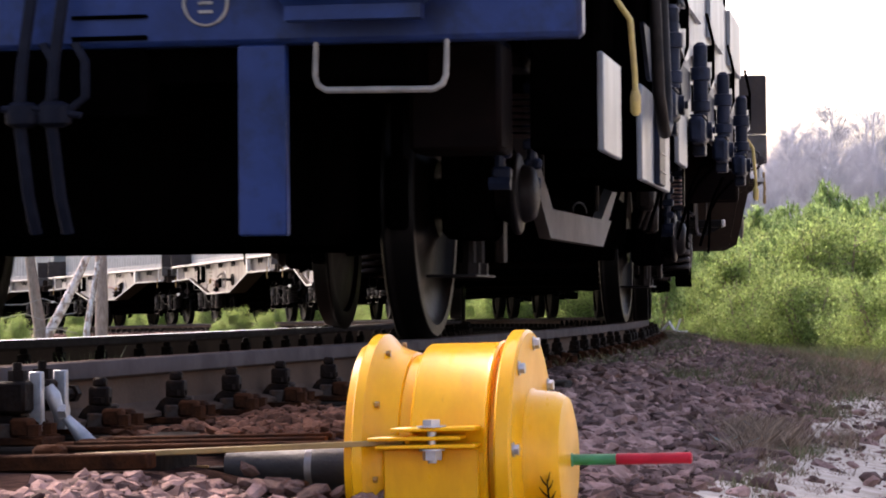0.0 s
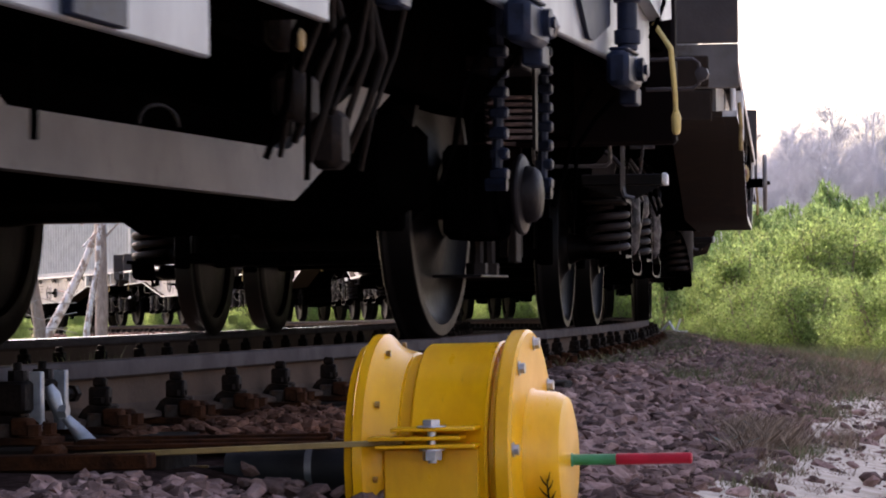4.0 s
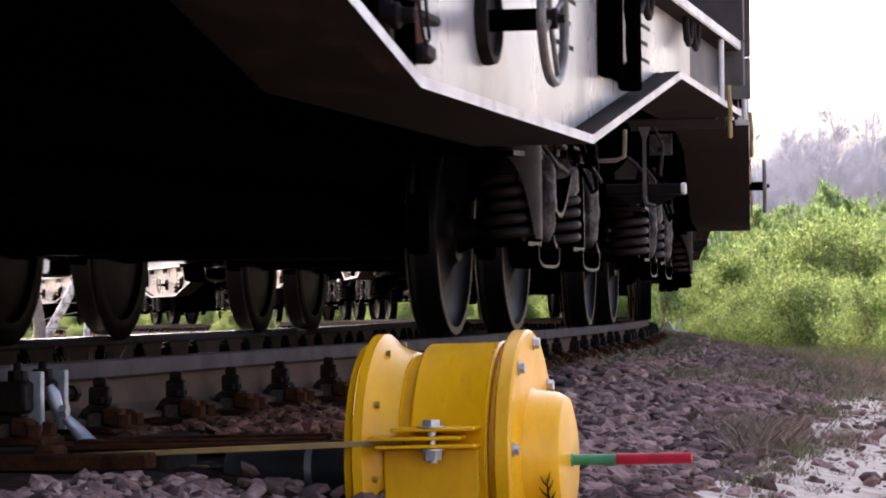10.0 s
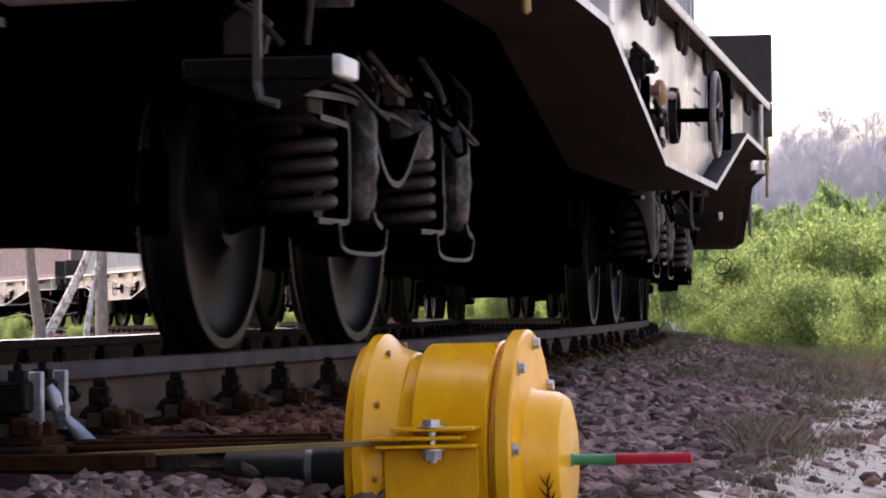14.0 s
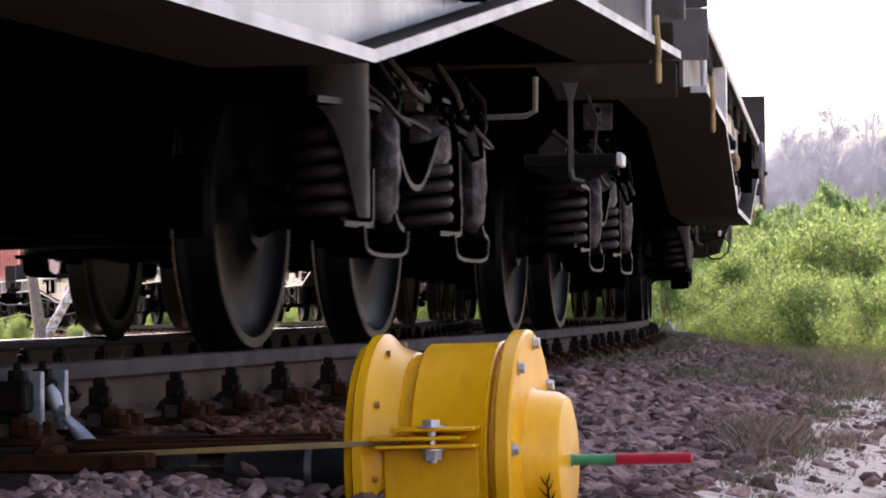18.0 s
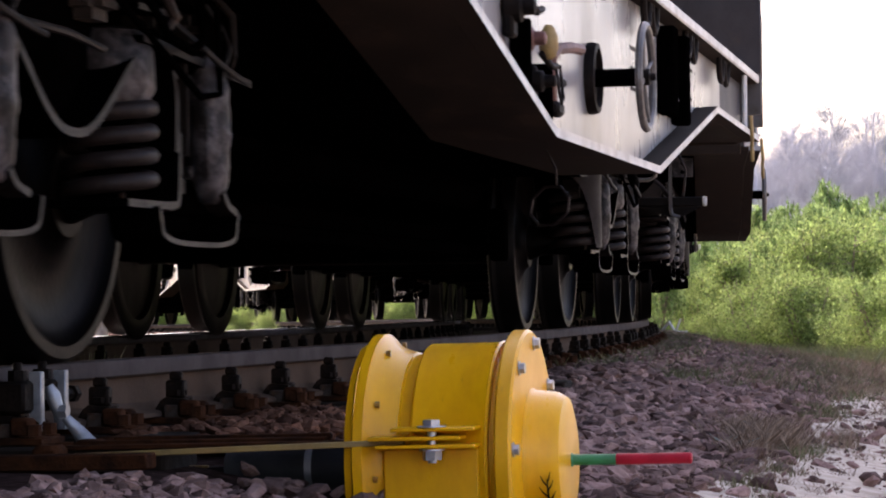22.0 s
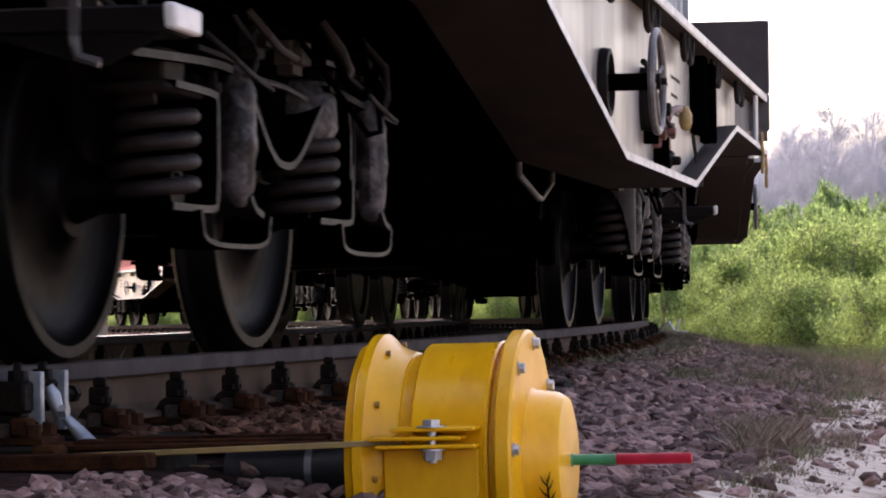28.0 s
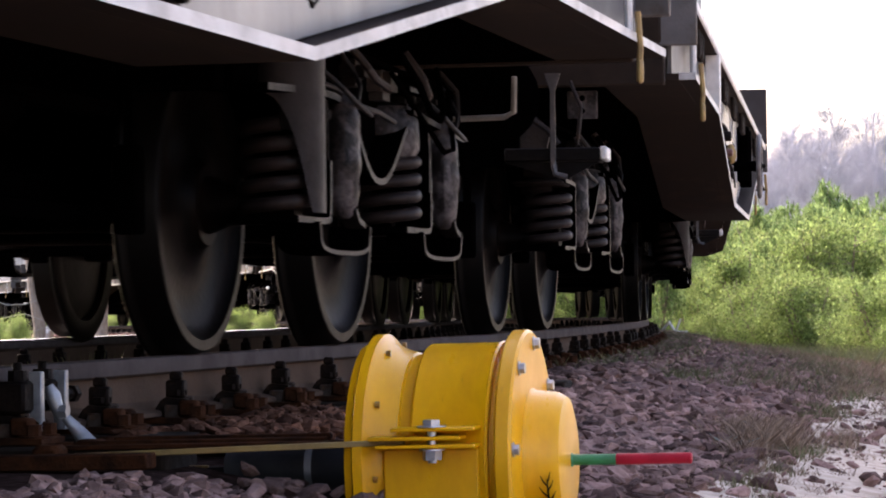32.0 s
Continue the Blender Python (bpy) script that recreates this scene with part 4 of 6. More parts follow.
        # bracket and pipes that clutter the space over the step
        part("step_pipe", tubes(([(-6.05, sgn * 1.0, 1.12), (-6.06, sgn * 1.03, 0.98), (-6.06, sgn * 1.10, 0.93), (-6.05, sgn * 1.16, 0.86)], 0.012), ([(-6.12, sgn * 1.22, 1.14), (-6.13, sgn * 1.27, 1.02), (-6.12, sgn * 1.25, 0.85)], 0.009)), SPRING, w)
        bm = bmesh.new()
        plate(bm, [(sgn * 0.98, 0.84), (sgn * 1.10, 0.84), (sgn * 1.12, 0.93), (sgn * 1.05, 0.99), (sgn * 0.98, 0.93)], -6.02, -5.99, "X")
        part("step_bracket", bm, PIPE_DULL, w)
        # shunter's handle
        bm = bmesh.new()
        tube(bm, [(6.69, sgn * 0.62, 1.07), (6.74, sgn * 0.64, 0.95), (6.76, sgn * 0.70, 0.92), (6.76, sgn * 1.06, 0.925), (6.75, sgn * 1.105, 0.945), (6.72, sgn * 1.115, 1.09)], 0.012, 8)
        part("shunter_handle", bm, LIGHT_STEEL, w, "bare steel handle under the headstock")
        for xe, d in ((-5.97, -1), (6.70, 1)):
            bm = bmesh.new()
            prof = [(0, 0.12), (d * 0.03, 0.12), (d * 0.035, 0.09), (d * 0.30, 0.085), (d * 0.31, 0.07), (d * 0.46, 0.07), (d * 0.465, 0.2), (d * 0.485, 0.22), (d * 0.50, 0.2)]
            if d < 0:
                prof = [(a * 0.55, r) for a, r in prof]
            else:
                prof = [(a * 0.42, r) for a, r in prof]
            lathe(bm, prof, "X", 20, Matrix.Translation((xe, sgn * 0.875, 1.06)))
            part("buffer", bm, STEEL_BLACK, w)
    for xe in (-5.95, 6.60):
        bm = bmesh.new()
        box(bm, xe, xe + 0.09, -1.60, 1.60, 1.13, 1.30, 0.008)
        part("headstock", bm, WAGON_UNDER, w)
        bm = bmesh.new()
        box(bm, xe + 0.022, xe + 0.072, -1.75, 1.75, 1.56, 2.06, 0.008)
        part("bulkhead", bm, BULKHEAD, w, "sooty brown-grey end bulkhead")
        bm = bmesh.new()
        box(bm, xe + 0.03, xe + 0.065, -1.75, 1.75, 1.31, 1.555, 0.006)
        part("end_plate", bm, END_GREY, w)
    bm = bmesh.new()
    tube(bm, [(6.5, 0, 1.0), (6.68, 0, 0.98), (6.8, 0, 0.95)], 0.06, 8)
    part("draw_hook", bm, STEEL_BLACK, w)
    bm = bmesh.new()
    tube(bm, [(-5.95, 0.15, 0.95), (-6.3, 0.18, 0.62), (-6.5, 0.15, 0.6), (-6.75, 0.1, 0.85)], 0.025, 8)
    part("coupling_hose", bm, STEEL_BLACK, w)
    bm = bmesh.new()
    tube(bm, [(6.5, -0.2, 0.95), (6.6, -0.22, 0.6), (6.72, -0.2, 0.55)], 0.025, 8)
    part("coupling_hose", bm, STEEL_BLACK, w)
    # long low brake cylinder and air tank under the belly
    bm = bmesh.new()
    lathe(bm, [(-2.2, 0.05), (-2.18, 0.16), (-1.5, 0.16), (-1.48, 0.05)], "X", 20, Matrix.Translation((0, 0.5, 0.86)))
    part("brake_cylinder", bm, STEEL_BLACK, w)
    bm = bmesh.new()
    lathe(bm, [(2.3, 0.05), (2.32, 0.18), (3.0, 0.18), (3.02, 0.05)], "X", 20, Matrix.Translation((0, -0.4, 0.92)))
    part("air_tank", bm, STEEL_BLACK, w)
    bm = bmesh.new()
    tube(bm, [(-2.2, -0.7, 0.72), (3.4, -0.7, 0.74)], 0.03, 8)
    part("brake_rod", bm, STEEL_BLACK, w)
    # Black box added for the unidentified dark mass low under the belly.
    bm = bmesh.new()
    box(bm, -3.25, 3.25, -0.55, 0.55, 0.39, 0.60, 0.06)
    part("brake_rigging", bm, STEEL_BLACK, w)
    bm = bmesh.new()
    tube(bm, [(-3.4, -0.62, 0.43), (3.4, -0.62, 0.43)], 0.035, 8)
    part("brake_rod", bm, STEEL_BLACK, w)
    bm = bmesh.new()
    tube(bm, [(-3.4, 0.62, 0.43), (3.4, 0.62, 0.43)], 0.035, 8)
    part("brake_rod", bm, STEEL_BLACK, w)
    OUTSET[0] = False
    bogie(w, -PIVOT, True)
    bogie(w, PIVOT, False)
    return w


def solid(name, bx, mat, parent):
    bm = bmesh.new()
    box(bm, *bx, 0.005)
    return part(name, bm, mat, parent)


def container(mat, label, parent):
    """A corrugated steel box, in panels."""
    c = empty("shipping_container")
    tagged(c, label, "container", group="containers on the train")
    x0, x1, z0, z1 = -5.82, 6.37, 1.562, 4.15
    for sgn in (-1, 1):
        bm = bmesh.new()
        n = 44
        prev = None
        step = (x1 - x0 - 0.3) / n
        xs = []
        for i in range(n):
            a = x0 + 0.15 + i * step
            xs += [(a, 1.215), (a + step * 0.3, 1.215), (a + step * 0.5, 1.18), (a + step * 0.8, 1.18)]
        xs.append((x1 - 0.15, 1.215))
        for x, y in xs:
            p = (bm.verts.new((x, sgn * y, z0 + 0.15)), bm.verts.new((x, sgn * y, z1 - 0.1)))
            if prev:
                bm.faces.new((prev[0], p[0], p[1], prev[1]))
            prev = p
        part("side_wall", bm, mat, c)
    for sgn in (-1, 1):
        solid("bottom_rail", (x0, x1, sgn * 1.22, sgn * 1.15, z0, z0 + 0.15), mat, c)
        solid("top_rail", (x0, x1, sgn * 1.22, sgn * 1.15, z1 - 0.1, z1), mat, c)
        for xx in (x0, x1 - 0.15):
            solid("corner_post", (xx, xx + 0.15, sgn * 1.22, sgn * 1.08, z0 + 0.152, z1 - 0.102), mat, c)
    solid("roof", (x0 + 0.02, x1 - 0.02, -1.145, 1.145, z1 - 0.08, z1 - 0.03), mat, c)
    solid("end_wall", (x0 + 0.02, x0 + 0.06, -1.075, 1.075, z0 + 0.1, z1 - 0.1), mat, c)
    solid("end_wall", (x1 - 0.06, x1 - 0.02, -1.075, 1.075, z0 + 0.1, z1 - 0.1), mat, c)
    return c


def wagon_pose(t, mid):
    s = mid - rolled(t)
    a, b = track_pose(s - PIVOT), track_pose(s + PIVOT)
    x = (b.translation - a.translation).normalized()
    y = Vector((-x.y, x.x, -CANT)).normalized()
    m = Matrix((x, y, x.cross(y))).transposed().to_4x4()
    m.translation = (a.translation + b.translation) / 2
    return m


WAGONS = []
first = flat_wagon()
first_wheels = list(WHEELS)
LABELS = ["grey corrugated steel shipping container on a flat wagon", "faded pinkish steel shipping container on a flat wagon", "red corrugated shipping container on a flat wagon", "pale blue shipping container on a flat wagon"]
KINDS = [0, 0, 0, 0, 0, 0, 0, 1, 2, 3, 0]
boxes = {}
WHEEL_JOBS = [(ws, m, r, 0) for ws, m, r in first_wheels]
for k in range(11):
    w = first if k == 0 else copy_thing(first, Matrix())
    WAGONS.append((w, FIRST + PITCH_W * k))
    if k:
        for b in w.children:
            for ws in b.children:
                if ws.name.startswith("wheelset"):
                    WHEEL_JOBS.append((ws, ws.matrix_basis.copy(), 0.46, k))
    # each body is moved a little up, down and along to fit the camera's view
    for ch in w.children:
        if not ch.name.startswith(("bogie", "footstep")):
            ch.location.z += (0.008, 0.028, -0.020, -0.012, 0.0)[min(k, 4)]
            ch.location.x += (0.09, -0.03, 0.0, -0.03, 0.0)[min(k, 4)]
    if k in (2, 3):
        # the brake valves sit elsewhere on these two
        for ch in w.children:
            if ch.name.startswith("handwheel"):
                ch.location.x += 0.1 if k == 2 else -1.3
            if k == 3 and ch.name.startswith("valve_body"):
                ch.location += Vector((0.30, 0, -0.10))
            if ch.name.startswith(("brake_pipe", "pipe_clamp", "valve_body", "strap", "brake_lever", "changeover_handle", "wire_loop")):
                ch.location.x += 0.05 if k == 2 else 1.80
            if k == 3 and ch.name.startswith("changeover_handle"):
                ch.location.x += 0.75
            if k == 3 and ch.name.startswith("wire_loop"):
                ch.location.x += 0.92
    if k == 3:
        # a wagon with a darker, browner web
        for ch in w.children:
            if ch.name.startswith("sill_web"):
                ch.data = ch.data.copy()
                ch.data.materials[0] = WAGON_BROWNER
    if k == 2:
        bm = bmesh.new()
        tube(bm, [(-0.22 + 0.05 * math.cos(a * math.pi / 4 + 0.55), -1.60 + 0.085 * math.cos(a * math.pi / 4 + 0.55), 0.515 + 0.078 * math.sin(a * math.pi / 4 + 0.39)) for a in range(9)], 0.0065, 6)
        tube(bm, [(-0.24, -1.63, 0.59), (-0.31, -1.64, 0.65), (-0.34, -1.60, 0.74)], 0.005, 6)
        part("ring_handle", bm, SPRING, w, "octagonal hanging ring handle")
    if k == 3:
        bm = bmesh.new()
        box(bm, -5.2, -4.75, -1.632, -1.626, 1.27, 1.42, 0.002)
        part("tag", bm, WHITE_PAINT, w, "white tag plate")
        bm = bmesh.new()
        lathe(bm, [(-1.625, 0.10), (-1.69, 0.105), (-1.70, 0.10), (-1.70, 0.082), (-1.66, 0.078)], "Y", 24)
        bmesh.ops.scale(bm, vec=Vector((0.8, 1, 1.45)), verts=bm.verts)
        bmesh.ops.translate(bm, vec=Vector((0.31, -0.03, 1.08)), verts=bm.verts)
        part("step_ring", bm, STEEL_DARK, w, "dark oval pressed ring on the web")
        part("bent_rod", tubes(([(-1.02, -1.31, 0.74), (-1.02, -1.31, 0.68), (-0.50, -1.31, 0.60), (-0.42, -1.31, 0.605), (-0.14, -1.31, 0.68), (-0.12, -1.31, 0.74)], 0.014),), HANGER, w, "pale bent rod under the belly")
    i = KINDS[k]
    if i in boxes:
        c = copy_thing(boxes[i], Matrix())
    else:
        c = boxes[i] = container(CONTAINER[i], LABELS[i], w)
    WAGONS.append((c, FIRST + PITCH_W * k))
# ---- the short blue industrial locomotive that leads the train ----
LOCO_HALF = 4.16
COVER = material("grey_cover_casting", (0.014, 0.0118, 0.0122), (0.00637, 0.00519, 0.00553), rough=0.42, metal=0, scale=6, bump=0.25, bump_scale=40, spots=(0.0255, 0.0214, 0.0204), spot_scale=4, spec=0.06)
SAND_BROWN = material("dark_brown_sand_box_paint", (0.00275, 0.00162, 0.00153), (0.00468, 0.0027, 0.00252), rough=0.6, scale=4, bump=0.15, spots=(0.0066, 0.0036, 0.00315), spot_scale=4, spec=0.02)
SPRING_PINK = material("faded_red_spring", (0.128, 0.0782, 0.0714), (0.0765, 0.0459, 0.0425), rough=0.6, scale=9, bump=0.2)


def loco_pose(t):
    s = -2.765 - rolled(t)
    a, b = track_pose(s - LOCO_HALF), track_pose(s + LOCO_HALF)
    x = (b.translation - a.translation).normalized()
    y = Vector((-x.y, x.x, -CANT)).normalized()
    m = Matrix((x, y, x.cross(y))).transposed().to_4x4()
    m.translation = (a.translation + b.translation) / 2
    return m


def one(name, mat, parent, *boxes, label="", bevel=0.012):
    bm = bmesh.new()
    for bx in boxes:
        box(bm, *bx, bevel)
    return part(name, bm, mat, parent, label)


loco = empty("locomotive")
tagged(loco, "blue and grey industrial locomotive with grimy, shade-black running gear", "locomotive")
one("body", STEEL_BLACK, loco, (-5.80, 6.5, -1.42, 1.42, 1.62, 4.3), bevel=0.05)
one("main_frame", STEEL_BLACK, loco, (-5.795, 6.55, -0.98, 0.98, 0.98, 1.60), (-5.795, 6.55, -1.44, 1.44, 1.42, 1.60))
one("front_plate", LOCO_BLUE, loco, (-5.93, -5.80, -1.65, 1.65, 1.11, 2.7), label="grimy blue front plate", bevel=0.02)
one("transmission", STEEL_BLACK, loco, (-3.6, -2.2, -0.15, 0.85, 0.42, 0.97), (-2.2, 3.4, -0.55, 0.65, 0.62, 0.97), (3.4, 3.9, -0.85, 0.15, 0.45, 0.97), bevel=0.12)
# Black box added to fill the dark space behind the front plate.
one("under_casing", STEEL_BLACK, loco, (-5.085, -3.45, -0.60, 1.35, 0.385, 1.15), label="black box filling the space under the front", bevel=0.08)
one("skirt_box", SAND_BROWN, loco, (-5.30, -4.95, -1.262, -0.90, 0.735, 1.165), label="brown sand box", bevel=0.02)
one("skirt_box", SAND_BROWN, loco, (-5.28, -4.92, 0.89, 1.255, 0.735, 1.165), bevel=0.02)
one("centre_plate", LOCO_BLUE, loco, (-5.93, -5.88, -0.556, -0.434, 0.403, 1.107), label="blue hanging plate", bevel=0.006)
one("coupler_block", STEEL_BLACK, loco, (-5.90, -5.7, -0.2, 0.2, 0.85, 1.105))
# rounded blue buffer pads
for sgn in (-1, 1):
    bm = bmesh.new()
    vs = box(bm, -6.20, -5.932, sgn * 0.50, sgn * 1.18, 1.175, 1.60, 0.09, seg=3)
    part("buffer_pad", bm, LOCO_BLUE, loco)
    bm = bmesh.new()
    tube(bm, [(-5.90, sgn * 0.665, 1.14), (-5.93, sgn * 0.665, 0.985), (-5.93, sgn * 0.675, 0.953), (-5.93, sgn * 0.705, 0.934), (-5.93, sgn * 1.105, 0.930), (-5.93, sgn * 1.138, 0.948), (-5.93, sgn * 1.152, 0.98), (-5.90, sgn * 1.152, 1.14)], [0.010, 0.010, 0.0115, 0.0125, 0.0125, 0.0125, 0.0115, 0.010], 8)
    part("shunter_handle", bm, LIGHT_STEEL, loco, "bare steel shunter handle")
# emblem ring
bm = bmesh.new()
n = 32
tube(bm, [(-5.935, -0.356 + 0.054 * math.cos(2 * math.pi * i / n), 1.265 + 0.082 * math.sin(2 * math.pi * i / n)) for i in range(n + 1)], 0.005, 6)
for k in range(3):
    box(bm, -5.938, -5.931, -0.374, -0.338, 1.228 + k * 0.033, 1.239 + k * 0.033)
part("emblem", bm, LIGHT_STEEL, loco, "pale worn ring emblem")
one("louvre", STEEL_BLACK, loco, (-5.945, -5.931, -0.21, -0.02, 1.135, 1.152), (-5.945, -5.931, -0.21, -0.02, 1.215, 1.23), bevel=0.002)
# brake hoses at the front: two couplings each with a hose loop and a hanging cock
for y in (0.005, 0.085):
    hs = part("brake_hose", tubes(([(-5.95, y - 0.01, 1.45), (-6.02, y - 0.02, 1.30), (-6.04, y, 1.05), (-6.04, y + 0.01, 0.85), (-6.02, y - 0.01, 0.55), (-5.98, y - 0.02, 0.42)], 0.016),
                                   ([(-6.03, y - 0.05, 1.12), (-6.05, y - 0.08, 1.05), (-6.05, y - 0.08, 0.92), (-6.04, y - 0.01, 0.84)], 0.012)), HOSE_BLUE, loco, "dark blue rubber brake hose")
    bm = bmesh.new()
    lathe(bm, [(0.81, 0.025), (0.825, 0.042), (0.86, 0.045), (0.89, 0.042), (0.905, 0.025)], "Z", 14, Matrix.Translation((-6.04, y, 0)))
    tube(bm, [(-6.05, y - 0.07, 0.85), (-6.06, y + 0.05, 0.88)], 0.014, 8)
    part("coupling_head", bm, HOSE_BLUE, hs)
# running gear: axles, guides, springs, covers
for i, ax in enumerate((-LOCO_HALF, LOCO_HALF)):
    ws = wheelset("wheelset", 0.60, loco, pose(ax, 0, 0.60), 1.0, sides=(-1, 1))
    WHEEL_JOBS.append((ws, pose(ax, 0, 0.60), 0.60, 0))
    for sgn in (-1, 1):
        bm = bmesh.new()
        lathe(bm, [(sgn * 1.08, 0.10), (sgn * 1.13, 0.13), (sgn * 1.155, 0.172), (sgn * 1.17, 0.176), (sgn * 1.18, 0.168), (sgn * 1.19, 0.125), (sgn * 1.225, 0.118), (sgn * 1.245, 0.10), (sgn * 1.255, 0.06), (sgn * 1.258, 0.02)], "Y", 36, Matrix.Translation((ax + 0.02, 0, 0.615)))
        part("axlebox_cover", bm, COVER, loco, "round grey axlebox cover")
        one("axlebox", STEEL_BLACK, loco, (ax - 0.28, ax + 0.22, sgn * 1.08, sgn * 0.88, 0.42, 0.82), bevel=0.03)
        bm = bmesh.new()
        steps = 7 * 16
        tube(bm, [(ax + 0.02 + 0.105 * math.cos(j * math.pi / 8), sgn * 1.12 + 0.105 * math.sin(j * math.pi / 8), 0.84 + 0.20 * j / steps) for j in range(steps + 1)], 0.009, 8)
        part("coil_spring", bm, SPRING_PINK, loco, "faded reddish coil spring")
        bm = bmesh.new()
        ribbon(bm, [(ax - 0.03, 0.80), (ax - 0.03, 1.16)], sgn * 1.235, sgn * 1.25, 0.05)
        box(bm, ax - 0.22, ax + 0.2, sgn * 1.22, sgn * 0.92, 1.14, 1.20, 0.01)
        part("spring_strap", bm, COVER, loco)
        for d in (-0.42, 0.55):
            bm = bmesh.new()
            tube(bm, [(ax + d, sgn * 1.16, 1.40), (ax + d + 0.02, sgn * 1.16, 1.05), (ax + d, sgn * 1.15, 0.62)], 0.024, 8)
            for k in range(8):
                zz = 0.66 + k * 0.085
                box(bm, ax + d - 0.035 + 0.02 * (k % 2), ax + d + 0.045, sgn * 1.20, sgn * 1.12, zz, zz + 0.05, 0.01)
            hexnut(bm, (ax + d - 0.02, sgn * 1.15 - 0.05, 0.64), 0.03, 0.09, "Y")
            part("spring_hanger", bm, LOCO_SLATE, loco)
        one("guard_plate", EDGE_STEEL, loco, (ax + 0.05, ax + 0.62, sgn * 0.98, sgn * 0.76, 0.262, 0.275), bevel=0.003)
        for d in (0.18, 0.42):
            bm = bmesh.new()
            tube(bm, [(ax + d, sgn * 0.93, 0.27), (ax + d, sgn * 0.93, 0.52)], 0.03, 8)
            hexnut(bm, (ax + d, sgn * 0.93, 0.275), 0.05, 0.05, "Z")
            part("sander_pipe", bm, STEEL_DARK, loco)
        one("guard_iron", STEEL_DARK, loco, (ax + 0.60, ax + 0.72, sgn * 1.02, sgn * 0.98, 0.33, 0.62), bevel=0.006)
        for d in (-0.62, 0.62):
            bm = bmesh.new()
            box(bm, ax + d - 0.04, ax + d + 0.04, sgn * 0.72, sgn * 0.80, 0.45, 0.75, 0.015)
            box(bm, ax + d - 0.025, ax + d + 0.025, sgn * 0.74, sgn * 0.78, 0.7, 1.1, 0.005)
            part("brake_block", bm, STEEL_BLACK, loco)
TRUSS_DULL = material("dull_brown_grey_truss", (0.0886, 0.0754, 0.0669), (0.0656, 0.0564, 0.0505), rough=0.65, scale=2.2, bump=0.1, spots=(0.0394, 0.0308, 0.0262), spot_scale=3)
# the pale V-shaped truss between the axles
for sgn in (-1, 1):
    bm = bmesh.new()
    plate(bm, [(-2.30, 1.02), (-2.03, 1.06), (-1.05, 0.655), (1.42, 0.672), (2.36, 0.955), (2.82, 0.955), (1.50, 0.503), (-1.15, 0.497)], sgn * 0.933, sgn * 0.87)
    part("truss", bm, TRUSS_DULL, loco, "pale grey V-shaped truss frame")
    bm = bmesh.new()
    tube(bm, [(-1.12, sgn * 0.88, 0.66), (-1.12, sgn * 0.88, 1.2)], 0.018, 6)
    part("truss_rod", bm, STEEL_DARK, loco)
    bm = bmesh.new()
    tube(bm, [(1.62, sgn * 0.88, 0.68), (1.62, sgn * 0.88, 1.2)], 0.018, 6)
    part("truss_rod", bm, STEEL_DARK, loco)
    # hanging side panels
    for x0, x1, yo, z0 in ((-4.72, -4.00, 1.60, 0.76), (-3.03, -1.47, 1.60, 0.717), (-1.10, -0.52, 1.62, 0.89)):
        sp = one("side_panel", LOCO_GREY, loco, (x0, x1, sgn * yo, sgn * (yo - 0.028), z0, 1.165), label="pale grey side panel, sheet metal", bevel=0.006)
        one("panel_box", STEEL_BLACK, sp, (x0 + 0.004, x1 - 0.03, sgn * (yo - 0.03), sgn * (yo - 0.30), z0 + 0.006, 1.72), label="black box behind the panel", bevel=0.01)
    lad = one("cable_duct", LOCO_SLATE, loco, (-2.42, -2.10, sgn * 1.63, sgn * 1.602, 0.722, 1.7), bevel=0.004)
    for k in range(9):
        one("rung", LIGHT_STEEL, lad, (-2.38, -2.14, sgn * 1.637, sgn * 1.631, 0.78 + k * 0.09, 0.786 + k * 0.09), bevel=0.0)
    bm = bmesh.new()
    tube(bm, [(-3.02, sgn * 1.66, 1.7), (-3.03, sgn * 1.68, 1.12), (-2.96, sgn * 1.69, 0.99), (-2.84, sgn * 1.69, 0.945), (-2.70, sgn * 1.69, 0.99), (-2.62, sgn * 1.68, 1.12), (-2.60, sgn * 1.66, 1.7)], 0.03, 10)
    part("cable_loop", bm, EDGE_STEEL, loco, "grey cable loop")
    bm = bmesh.new()
    tube(bm, [(0.05 + 0.09 * math.cos(a * math.pi / 10), sgn * (0.95 + 0.03 * math.cos(a * math.pi / 10)), 0.67 + 0.06 * math.sin(a * math.pi / 10)) for a in range(11)], 0.006, 6)
    part("lifting_eye", bm, EDGE_STEEL, loco)
    # pale skirt with slate junction boxes and fat vertical pipes
    one("side_skirt", LOCO_GREY, loco, (-0.45, 5.0, sgn * 1.60, sgn * 1.565, 1.17, 2.2), bevel=0.008)
    for xx in (-2.2, -0.15, 1.9, 3.95):
        jb = one("junction_box", LOCO_SLATE, loco, (xx - 0.19, xx + 0.17, sgn * 1.706, sgn * 1.61, 1.042, 1.19), bevel=0.022)
        one("lid", LOCO_SLATE, jb, (xx - 0.16, xx + 0.14, sgn * 1.70, sgn * 1.62, 1.19, 1.204), bevel=0.005)
        one("terminal_box", LOCO_SLATE, loco, (xx + 0.13, xx + 0.27, sgn * 1.685, sgn * 1.61, 0.985, 1.062), bevel=0.008)
        bm = bmesh.new()
